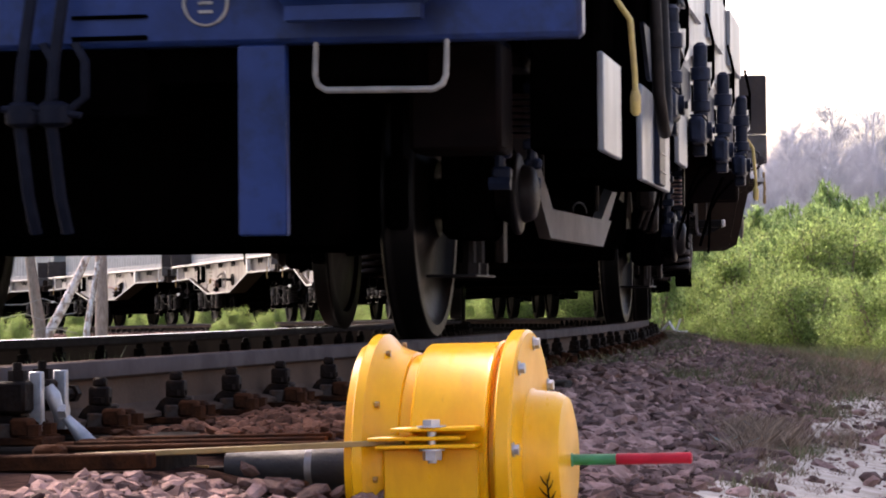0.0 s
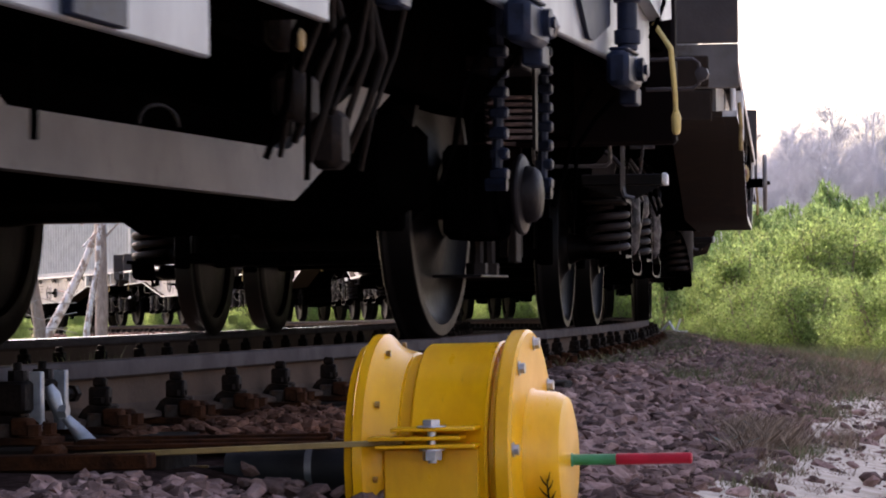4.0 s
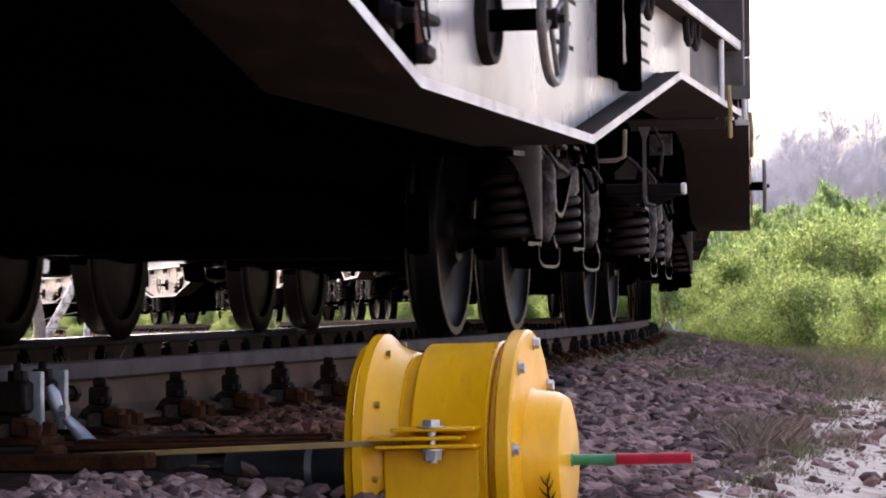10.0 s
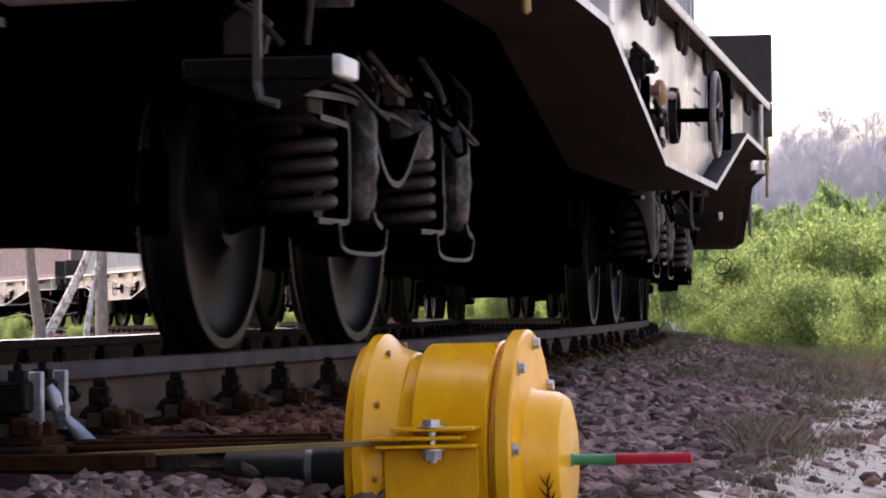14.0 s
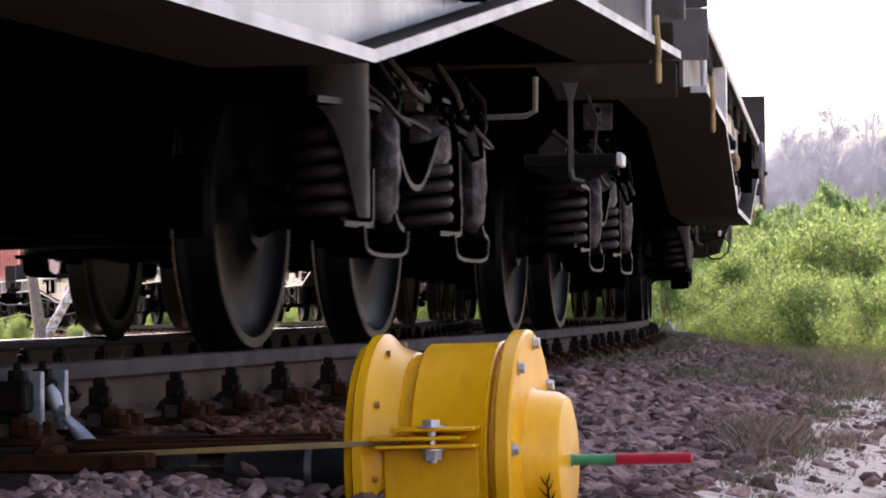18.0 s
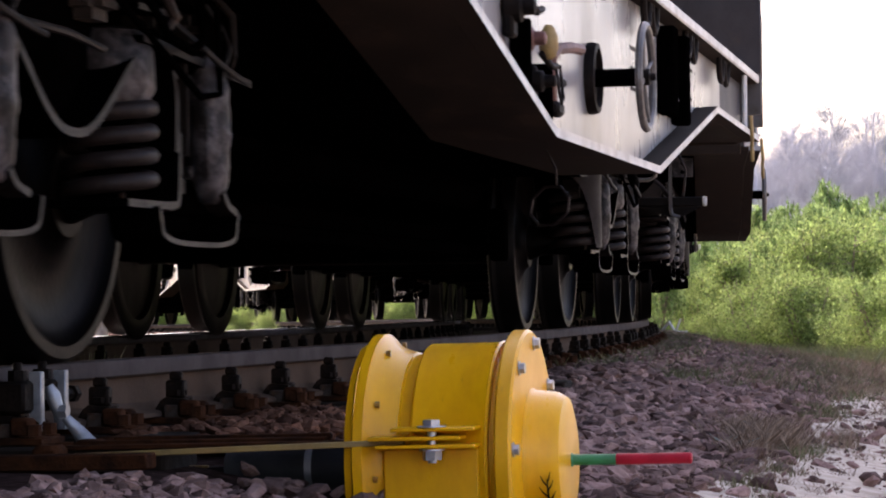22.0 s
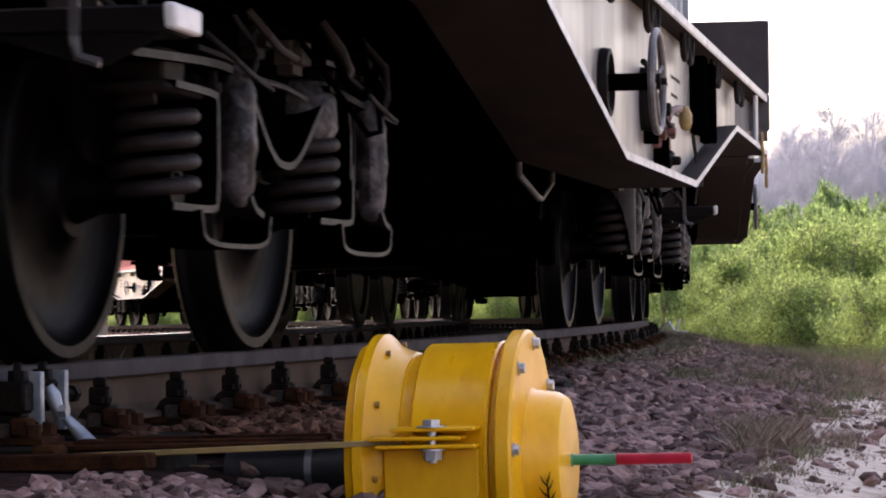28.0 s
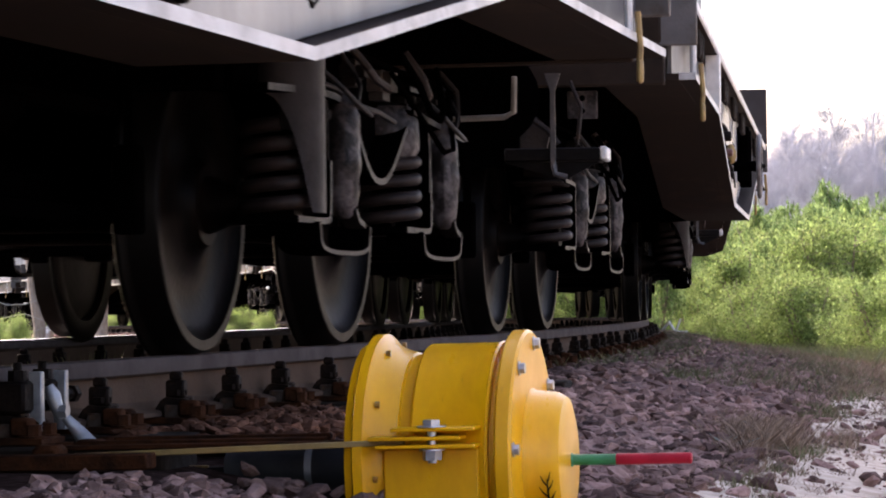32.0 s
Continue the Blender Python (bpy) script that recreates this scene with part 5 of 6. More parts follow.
        lathe(bm, [(1.20, 0.03), (1.205, 0.043), (1.225, 0.043), (1.23, 0.056), (1.285, 0.056), (1.29, 0.043), (1.40, 0.043), (1.405, 0.058), (1.475, 0.058), (1.48, 0.04), (1.60, 0.04), (1.62, 0.02)], "Z", 20, Matrix.Translation((xx, sgn * 1.672, 0)))
        part("pipe", bm, LOCO_SLATE, loco, "slate-blue pipe with thick collars")
        bm = bmesh.new()
        lathe(bm, [(0.0, 0.035), (0.02, 0.035), (0.022, 0.056), (0.075, 0.056), (0.078, 0.04), (0.12, 0.04), (0.122, 0.015)], "X", 8, Matrix.Translation((xx + 0.17, sgn * 1.672, 1.13)))
        fc = part("flange_cap", bm, LOCO_SLATE, loco)
        bm = bmesh.new()
        lathe(bm, [(0.0, 0.05), (sgn * 0.026, 0.05), (sgn * 0.028, 0.02), (sgn * 0.042, 0.02)], "Y", 12, Matrix.Translation((xx + 0.06, sgn * 1.706, 1.125)))
        part("round_cover", bm, LOCO_SLATE, fc)
        # slate gusset under the pale channel
        bm = bmesh.new()
        plate(bm, [(xx - 0.95, 1.44), (xx - 0.12, 1.44), (xx - 0.12, 1.30), (xx - 0.5, 1.20), (xx - 0.62, 1.20)], sgn * 1.602, sgn * 1.622)
        part("gusset", bm, LOCO_SLATE, loco)
        # Thin black patch on the skirt, painted shade in place of an opening.
        one("slot", STEEL_BLACK, loco, (xx + 0.22, xx + 0.34, sgn * 1.606, sgn * 1.598, 1.26, 1.40), bevel=0.0)
        # pale wedge-shaped brackets with black valves
        bm = bmesh.new()
        plate(bm, [(xx + 0.15, 1.56), (xx + 1.30, 1.62), (xx + 1.30, 1.46), (xx + 1.02, 1.425), (xx + 0.55, 1.50)], sgn * 1.605, sgn * 1.665)
        part("step_bracket", bm, LOCO_GREY, loco)
        bm = bmesh.new()
        lathe(bm, [(0.0, 0.035), (sgn * 0.06, 0.035), (sgn * 0.062, 0.052), (sgn * 0.10, 0.052), (sgn * 0.102, 0.03)], "Y", 14, Matrix.Translation((xx + 0.72, sgn * 1.602, 1.62)))
        part("valve", bm, STEEL_BLACK, loco)
        for run, r in (([(xx + 0.12, sgn * 1.60, 1.02), (xx + 0.14, sgn * 1.50, 0.92), (xx + 0.06, sgn * 1.44, 0.80), (xx + 0.1, sgn * 1.42, 0.50)], 0.009),
                       ([(xx - 0.2, sgn * 1.55, 1.03), (xx - 0.22, sgn * 1.48, 0.88), (xx - 0.1, sgn * 1.42, 0.70), (xx - 0.16, sgn * 1.38, 0.55)], 0.010),
                       ([(xx + 0.74, sgn * 1.66, 1.86), (xx + 0.86, sgn * 1.69, 1.70), (xx + 0.98, sgn * 1.68, 1.50), (xx + 0.94, sgn * 1.62, 1.34)], 0.010)):
            part("cable", tubes((run, r)), STEEL_BLACK, loco)
        bm = bmesh.new()
        plate(bm, [(xx - 0.5, 1.80), (xx + 0.75, 1.80), (xx + 0.75, 2.18), (xx - 0.5, 2.18)], sgn * 1.605, sgn * 1.63)
        part("sheet", bm, LOCO_GREY, loco, "pale worn sheet panel")
    bm = bmesh.new()
    tube(bm, [(5.9, sgn * 1.44, 1.185), (5.9, sgn * 1.67, 1.185), (5.9, sgn * 1.70, 1.205), (5.9, sgn * 1.705, 1.25), (5.9, sgn * 1.70, 1.31), (5.9, sgn * 1.67, 1.33), (5.9, sgn * 1.44, 1.33)], 0.010, 8)
    lathe(bm, [(5.88, 0.02), (5.885, 0.035), (5.925, 0.035), (5.93, 0.02)], "X", 8, Matrix.Translation((0, sgn * 1.715, 1.255)))
    part("grab_hoop", bm, SHROUD, loco, "grey grab hoop")
    # the tangle of valves and hoses that hangs behind the small panel
    for j in range(7):
        xj = 0.10 + 0.15 * j
        part("brake_pipe", tubes(([(xj, sgn * (1.46 - 0.05 * (j % 3)), 1.15), (xj + 0.05, sgn * 1.40, 0.95 - 0.03 * (j % 2)), (xj - 0.03 + 0.03 * (j % 3), sgn * 1.34, 0.74), (xj + 0.06, sgn * 1.28, 0.58 + 0.05 * (j % 2))], 0.009 + 0.003 * (j % 3)),), STEEL_DARK, loco)
    for bx in ((0.05, 0.25, sgn * 1.38, sgn * 1.28, 0.68, 0.82), (0.52, 0.66, sgn * 1.36, sgn * 1.26, 0.56, 0.74), (-0.35, -0.24, sgn * 1.46, sgn * 1.38, 0.84, 1.0)):
        one("valve_block", STEEL_DARK, loco, bx, bevel=0.025)
    one("drain_cock", OCHRE, loco, (-0.31, -0.27, sgn * 1.485, sgn * 1.465, 0.84, 0.90), bevel=0.012)
    for xx in (-4.60, 5.0):
        bm = bmesh.new()
        tube(bm, [(xx, sgn * 1.62, 1.42), (xx - 0.01, sgn * 1.70, 1.30), (xx + 0.01, sgn * 1.715, 1.08), (xx + 0.03, sgn * 1.715, 0.99)], [0.012, 0.013, 0.012, 0.011], 8)
        lathe(bm, [(0.91, 0.012), (0.925, 0.021), (0.99, 0.023), (1.02, 0.013)], "Z", 10, Matrix.Translation((xx + 0.03, sgn * 1.715, 0)))
        part("air_hose", bm, HOSE_YELLOW, loco, "yellow air hose")
    for bx in ((-3.9, -2.7, sgn * 1.46, sgn * 1.40, 1.2, 1.62), (5.2, 6.5, sgn * 1.36, sgn * 1.30, 1.25, 1.62)):
        one("sill", STEEL_BLACK, loco, bx)
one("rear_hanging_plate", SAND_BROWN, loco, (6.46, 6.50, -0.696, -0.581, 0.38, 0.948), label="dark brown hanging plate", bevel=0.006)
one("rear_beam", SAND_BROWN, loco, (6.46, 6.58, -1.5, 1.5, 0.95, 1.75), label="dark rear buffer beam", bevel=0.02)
for sgn in (-1, 1):
    bm = bmesh.new()
    lathe(bm, [(6.58, 0.1), (6.72, 0.1), (6.725, 0.2), (6.75, 0.2)], "X", 20, Matrix.Translation((0, sgn * 0.875, 1.06)))
    part("rear_buffer", bm, STEEL_BLACK, loco)
    bm = bmesh.new()
    tube(bm, [(6.58, sgn * 0.735, 0.99), (6.62, sgn * 0.735, 0.875), (6.62, sgn * 0.755, 0.855), (6.62, sgn * 1.115, 0.853), (6.62, sgn * 1.135, 0.87), (6.58, sgn * 1.14, 0.99)], 0.010, 8)
    part("rear_handle", bm, HANGER, loco)
WIDEN[0] = False
# ---- the yellow drum machine beside the track and its rods to the rail ----
MX, MZ = 6.55, -0.26
mo = empty("drum_machine", pose(MX, 0, MZ) @ pose(0, -1.794, 0, 0, 0, 4.8) @ pose(0, 1.8, 0))
tagged(mo, "yellow painted steel drum machine half sunk in ballast", "machine")
ZINC = material("zinc_plated_bolt", (0.46, 0.46, 0.47), (0.33, 0.33, 0.34), rough=0.35, metal=0.7, scale=20, bump=0.1)
GREEN_TAPE = material("green_rod_paint", (0.02, 0.20, 0.07), (0.015, 0.15, 0.05), rough=0.4, scale=20, bump=0.05)
RED_TAPE = material("red_rod_paint", (0.38, 0.008, 0.022), (0.30, 0.006, 0.016), rough=0.45, spec=0.2, scale=20, bump=0.05)
RUBBER = material("black_rubber", (0.02, 0.02, 0.021), (0.035, 0.034, 0.033), rough=0.55, scale=20, bump=0.2)


def turned(name, prof, mat, label="", n=72):
    bm = bmesh.new()
    lathe(bm, prof, "Y", n)
    ob = part(name, bm, mat, mo, label)
    return ob


turned("front_flange", [(-1.935, 0.20), (-1.935, 0.312), (-1.940, 0.317), (-1.970, 0.317), (-1.976, 0.310), (-1.978, 0.15)], YELLOW)
turned("end_cap", [(-1.976, 0.175), (-1.985, 0.168), (-2.040, 0.163), (-2.062, 0.150), (-2.070, 0.12), (-2.070, 0.01)], YELLOW, "domed yellow end cap")
turned("drum", [(-1.936, 0.262), (-1.608, 0.262)], YELLOW)
turned("shell", [(-1.727, 0.262), (-1.727, 0.283), (-1.733, 0.288), (-1.901, 0.288), (-1.909, 0.292), (-1.915, 0.288), (-1.915, 0.263)], YELLOW, "clamped outer shell sleeve")
turned("rear_flange", [(-1.591, 0.2), (-1.591, 0.309), (-1.595, 0.315), (-1.618, 0.315), (-1.626, 0.306), (-1.642, 0.288), (-1.667, 0.276), (-1.693, 0.268), (-1.697, 0.262)], YELLOW)
turned("rear_lip", [(-1.569, 0.1), (-1.569, 0.29), (-1.590, 0.295), (-1.590, 0.1)], YELLOW)
# clamp ears on the camera side: three plates and their bolt
for dz, y0, y1 in ((0.087, -1.901, -1.700), (0.066, -1.866, -1.644), (0.047, -1.901, -1.661)):
    bm = bmesh.new()
    box(bm, -0.36, -0.275, y0, y1, dz, dz + 0.009, 0.002)
    part("clamp_ear", bm, YELLOW, mo)
bm = bmesh.new()
BOLT_AT = Matrix.Translation((-0.335, -1.794, 0))
hexnut(bm, (-0.335, -1.794, 0.0995), 0.023, 0.014, "Z", 0.2)
lathe(bm, [(0.0965, 0.035), (0.0995, 0.035)], "Z", 20, BOLT_AT)
lathe(bm, [(0.012, 0.011), (0.10, 0.011)], "Z", 12, BOLT_AT)
hexnut(bm, (-0.335, -1.794, 0.019), 0.023, 0.022, "Z", 0.5)
lathe(bm, [(0.041, 0.031), (0.0455, 0.031)], "Z", 20, BOLT_AT)
part("clamp_bolt", bm, ZINC, mo, "zinc plated hexagon bolt")
bm = bmesh.new()
box(bm, -0.292, -0.262, -1.895, -1.665, -0.3, 0.044, 0.004)
part("lower_plate", bm, YELLOW, mo)
BOLT_OCHRE = material("painted_bolt", (0.30, 0.15, 0.02), (0.18, 0.09, 0.02), rough=0.5, scale=20, bump=0.1)
# flange bolts
for k in range(8):
    a = radians(37.5 + 45 * k)
    bm = bmesh.new()
    hexnut(bm, (0.285 * math.cos(a), -1.992, 0.285 * math.sin(a)), 0.0135, 0.013, "Y", a)
    lathe(bm, [(-1.980, 0.018), (-1.977, 0.018)], "Y", 14, Matrix.Translation((0.285 * math.cos(a), 0, 0.285 * math.sin(a))))
    part("flange_bolt", bm, ZINC, mo)
for k in range(10):
    a = 2 * math.pi * (k + 0.15) / 10
    bm = bmesh.new()
    hexnut(bm, (0.292 * math.cos(a), -1.650, 0.292 * math.sin(a)), 0.008, 0.010, "Y", a)
    part("small_bolt", bm, BOLT_OCHRE, mo)
bm = bmesh.new()
lathe(bm, [(-2.07, 0.018), (-2.075, 0.0135), (-2.18, 0.0135)], "Y", 16, Matrix.Translation((0, 0, -0.004)))
rod = part("indicator_rod", bm, GREEN_TAPE, mo, "rod painted green and red")
bm = bmesh.new()
lathe(bm, [(-2.18, 0.0138), (-2.362, 0.0138), (-2.365, 0.011)], "Y", 16, Matrix.Translation((0, 0, -0.004)))
part("red_end", bm, RED_TAPE, rod, "red end of the rod")
# sleeve, ring and rods to the rail
bm = bmesh.new()
lathe(bm, [(-1.57, 0.06), (-1.43, 0.058), (-1.42, 0.05), (-1.20, 0.048), (-1.195, 0.03)], "Y", 24, Matrix.Translation((0, 0, -0.012)))
part("rubber_bellows", bm, RUBBER, mo)
bm = bmesh.new()
lathe(bm, [(-1.425, 0.054), (-1.407, 0.054)], "Y", 24, Matrix.Translation((0, 0, -0.012)))
part("clip_ring", bm, BRACKET, mo, "bright hose clip")
bm = bmesh.new()
box(bm, -0.045, 0.045, -1.21, -0.3, -0.075, -0.006, 0.004)
part("pull_rod", bm, STEEL_DARK, mo, "dark greasy pull bar")
bm = bmesh.new()
box(bm, -0.052, -0.040, -1.16, -0.62, -0.006, 0.000, 0.001)
part("edge_strip", bm, OCHRE, mo, "rusty yellow edge strip")
bm = bmesh.new()
box(bm, -0.312, -0.296, -1.72, -0.90, 0.044, 0.058, 0.002, Matrix.Translation((0, -1.3, 0.05)) @ pose(0, 0, 0, -1.4, 0, 0) @ Matrix.Translation((0, 1.3, -0.05)))
part("flat_bar", bm, OCHRE, mo, "thin rusty yellow flat bar")
bm = bmesh.new()
box(bm, -0.25, -0.21, -1.56, -0.85, 0.052, 0.064, 0.003)
part("flat_bar", bm, RUST, mo)
bm = bmesh.new()
box(bm, -0.42, -0.34, -1.12, -0.55, 0.012, 0.05, 0.004)
part("cross_bar", bm, RUST, mo)
# further rusty rods and planks towards the rail
for x0, y0, y1, z0 in ((-0.18, -1.50, -0.86, 0.058), (-0.13, -1.46, -1.0, 0.05), (-0.05, -1.48, -0.92, 0.062)):
    bm = bmesh.new()
    box(bm, x0 - 0.016, x0 + 0.016, y0, y1, z0, z0 + 0.014, 0.003)
    part("flat_bar", bm, RUST, mo)
# dark branching stain on the side of the end cap
bm = bmesh.new()


def on_cap(y, a):
    return Vector((-0.1668 * math.cos(radians(a)), y, -0.1668 * math.sin(radians(a))))


tube(bm, [on_cap(-2.035, a) for a in (14, 24, 36, 50)], [0.001, 0.002, 0.0025, 0.002], 5)
for y, a, dy in ((-2.035, 20, 0.016), (-2.035, 24, -0.014), (-2.035, 30, 0.020), (-2.035, 34, -0.018), (-2.035, 40, 0.014), (-2.035, 17, -0.008)):
    tube(bm, [on_cap(y, a), on_cap(y + dy * 0.6, a - 4), on_cap(y + dy, a - 9)], [0.002, 0.0018, 0.0008], 5)
part("stain", bm, STEEL_DARK, mo, "dark branching stain")
# ---- ballast stones ----
STONE = material("ballast_stone", (0.134, 0.0772, 0.0633), (0.244, 0.152, 0.127), rough=0.9, scale=14, bump=0.6, bump_scale=60, spots=(0.0567, 0.0339, 0.0281), spot_scale=9, per_object=0.4, spec=0.12)
STONE_LOOSE = material("ballast_stone_bed", (0.131, 0.0742, 0.0609), (0.267, 0.166, 0.139), rough=0.9, scale=14, bump=0.5, bump_scale=60, spots=(0.0475, 0.0277, 0.022), spot_scale=9, per_island=0.7, spec=0.12)
STONE_OILY = material("oily_rusty_stone", (0.0724, 0.0319, 0.019), (0.141, 0.0652, 0.0405), rough=0.8, scale=14, bump=0.5, bump_scale=60, spots=(0.0258, 0.0126, 0.00892), spot_scale=9, per_island=0.6, spec=0.04)
bm = bmesh.new()
bmesh.ops.create_icosphere(bm, subdivisions=1, radius=1.0)
ICO_V = np.array([v.co[:] for v in bm.verts])
ICO_F = np.array([[v.index for v in f.verts] for f in bm.faces])
bm.free()
rs = np.random.RandomState(7)


def stone_shape():
    # a blunt block, turned at random inside its corners, with flat broken faces
    a, b, c = rs.normal(size=(3, 3))
    a /= np.linalg.norm(a)
    b -= a * (a @ b)
    b /= np.linalg.norm(b)
    turn = np.array([a, b, np.cross(a, b)])
    v = ICO_V @ turn
    v = v / (np.abs(v).max(1, keepdims=True) ** 0.55) * rs.uniform(0.88, 1.06, (len(v), 1))
    for _ in range(4):
        d = rs.normal(size=3)
        d /= np.linalg.norm(d)
        over = np.maximum(v @ d - rs.uniform(0.5, 0.85), 0)
        v = v - over[:, None] * d
    return v * np.array([rs.uniform(1.0, 1.5), rs.uniform(0.75, 1.1), rs.uniform(0.38, 0.68)])


SHAPES = [stone_shape() for _ in range(40)]


def rotations(n):
    # any bearing, and tilts that leave most stones lying
    a = rs.uniform(0, math.pi, n)
    q = np.stack([np.cos(a), rs.normal(size=n) * 0.15, rs.normal(size=n) * 0.15, np.sin(a)], 1)
    q /= np.linalg.norm(q, axis=1)[:, None]
    w, x, y, z = q.T
    return np.stack([np.stack([1 - 2 * (y * y + z * z), 2 * (x * y - z * w), 2 * (x * z + y * w)], 1), np.stack([2 * (x * y + z * w), 1 - 2 * (x * x + z * z), 2 * (y * z - x * w)], 1),
                     np.stack([2 * (x * z - y * w), 2 * (y * z + x * w), 1 - 2 * (x * x + y * y)], 1)], 1)


def blocked(s, lat):
    """Keeps stones off rails, rods and the drum."""
    if 0.66 < lat < 0.84 or -0.84 < lat + WIDE < -0.66:
        return True
    if 6.2 < s < 6.95 and 1.49 < lat < 2.0:
        return True
    if 6.15 < s < 6.62 and 0.8 < lat < 1.55:
        return True
    if 6.0 < s < 7.0 and 1.0 < lat < 1.2 and s > 6.1:
        return True
    return False


def stone_field(name, s0, s1, l0, l1, count, size, lift=0.0, thin=True, mat=None):
    pts = []
    while len(pts) < count:
        s, l = rs.uniform(s0, s1), rs.uniform(l0, l1)
        if blocked(s, l) or (mat is None and 5.9 < s < 8.4 and 0.8 < l < 1.36):
            continue
        if thin and l > 1.9 and rs.uniform() < 0.975 * min(1, (l - 1.9) / 0.45):
            pts.append(None)
            continue
        p = on_track(s, l, ground_height(l) + lift + rs.uniform(-0.022, 0.012))
        if s < 6.35 and l > 1.0:
            p.z -= 0.017
        if l > 2.1:
            p.z -= 0.012
        if 0.84 <= abs(l) < 1.2:
            p.z -= 0.008
        pts.append(p)
    pts = [p for p in pts if p is not None]
    n = len(pts)
    P = np.array([p[:] for p in pts])
    M = rotations(n)
    S = rs.uniform(size[0], size[1], n)
    which = rs.randint(0, len(SHAPES), n)
    V = np.concatenate([(SHAPES[which[i]] * S[i]) @ M[i].T + P[i] for i in range(n)])
    F = (ICO_F[None] + 12 * np.arange(n)[:, None, None]).reshape(-1, 3)
    me = bpy.data.meshes.new(name)
    me.vertices.add(len(V))
    me.vertices.foreach_set("co", V.ravel())
    me.loops.add(F.size)
    me.loops.foreach_set("vertex_index", F.ravel())
    me.polygons.add(len(F))
    me.polygons.foreach_set("loop_start", np.arange(0, F.size, 3))
    me.update(calc_edges=True)
    me.materials.append(mat or STONE_LOOSE)
    me.shade_flat()
    ob = new(name, me)
    return tagged(ob, "crushed purple-grey ballast stones beside the rails", "ballast", kind="stuff")


stone_field("ballast", 4.2, 6.35, 1.2, 2.7, 5600, (0.016, 0.034), 0.010)
stone_field("ballast", -4, 4.2, 0.88, 2.7, 6500, (0.02, 0.05), 0.008)
stone_field("ballast", -4, 4, -1.15, 0.65, 2500, (0.02, 0.045), -0.03)
stone_field("ballast", 6.35, 12, 0.85, 3.2, 7800, (0.020, 0.056), 0.008)
stone_field("ballast", 12, 24, 0.85, 3.0, 11500, (0.022, 0.060), 0.012)
stone_field("ballast", 24, 48, 0.9, 3.0, 11000, (0.022, 0.055), 0.008)
stone_field("ballast", 4, 22, -1.15, 0.65, 4500, (0.02, 0.036), -0.03)
stone_field("ballast", 4, 26, -2.8, -1.38, 4500, (0.02, 0.036))
stone_field("ballast", 72, 100, -3.4, -1.4, 5000, (0.025, 0.05), -0.01)
stone_field("ballast", 6.62, 8.5, 0.97, 1.40, 1000, (0.015, 0.032), 0.058, mat=STONE_OILY)
stone_field("ballast", 12, 42, 0.87, 1.34, 4200, (0.02, 0.046), 0.05)
stone_field("pebbles", 7, 22, 2.05, 3.3, 2000, (0.003, 0.012), 0.016, False)
stone_field("ballast", 8, 26, 1.9, 3.0, 120, (0.02, 0.055), 0.0, False)
# the nearest stones, one by one
STONE_MESHES = []
for k in range(24):
    me = bpy.data.meshes.new("stone")
    me.from_pydata([tuple(v) for v in SHAPES[k]], [], [tuple(int(i) for i in f) for f in ICO_F])
    me.materials.append(STONE)
    me.shade_flat()
    STONE_MESHES.append(me)
bed = empty("ballast_shoulder")
tagged(bed, "loose ballast stones on the shoulder round the drum machine", "ballast", kind="structure")
made = 0
rot = rotations(400)
while made < 290:
    s, l = rs.uniform(4.8, 9.5), rs.uniform(1.12, 2.35)
    if blocked(s, l):
        continue
    o = new("stone", STONE_MESHES[rs.randint(24)])
    o.parent = bed
    k = rs.uniform(0.018, 0.032) if s < 6.35 else rs.uniform(0.022, 0.042)
    m = Matrix(rot[made].tolist()).to_4x4() @ Matrix.Diagonal((k, k, k, 1))
    m.translation = on_track(s, l, ground_height(l) - (0.022 if s < 6.35 else 0.0))
    o.matrix_basis = m
    made += 1
# stones heaped against the drum's foot
for k in range(60):
    s, l = (rs.uniform(6.10, 6.24), rs.uniform(1.45, 2.1)) if k < 40 else (rs.uniform(6.2, 6.9), rs.uniform(2.08, 2.25))
    o = new("stone", STONE_MESHES[rs.randint(24)])
    o.parent = bed
    q = rs.uniform(0.018, 0.036)
    m = Matrix(rot[made + k].tolist()).to_4x4() @ Matrix.Diagonal((q, q, q, 1))
    m.translation = on_track(s, l, ground_height(l) + (0.022 if k < 40 else 0.0) + rs.uniform(0, 0.02))
    o.matrix_basis = m
# ---- grass, shrubs, bare trees ----
LEAF = material("spring_leaves", (0.241, 0.336, 0.0994), (0.193, 0.282, 0.0859), rough=0.6, scale=2.2, bump=0.0, spots=(0.305, 0.352, 0.124), spot_scale=3.0, spot_range=(0.5, 0.68), per_island=0.6)
PINE = material("pine_shoots", (0.204, 0.301, 0.106), (0.165, 0.257, 0.0933), rough=0.65, scale=3, bump=0.0, spots=(0.298, 0.345, 0.13), spot_scale=4, spot_range=(0.52, 0.7), per_island=0.6)
# Distance haze on the far wood is put into these pale twig colours.
TWIG = material("haze_pale_twigs", (0.578, 0.591, 0.632), (0.5, 0.511, 0.547), rough=0.85, scale=3, bump=0.0)
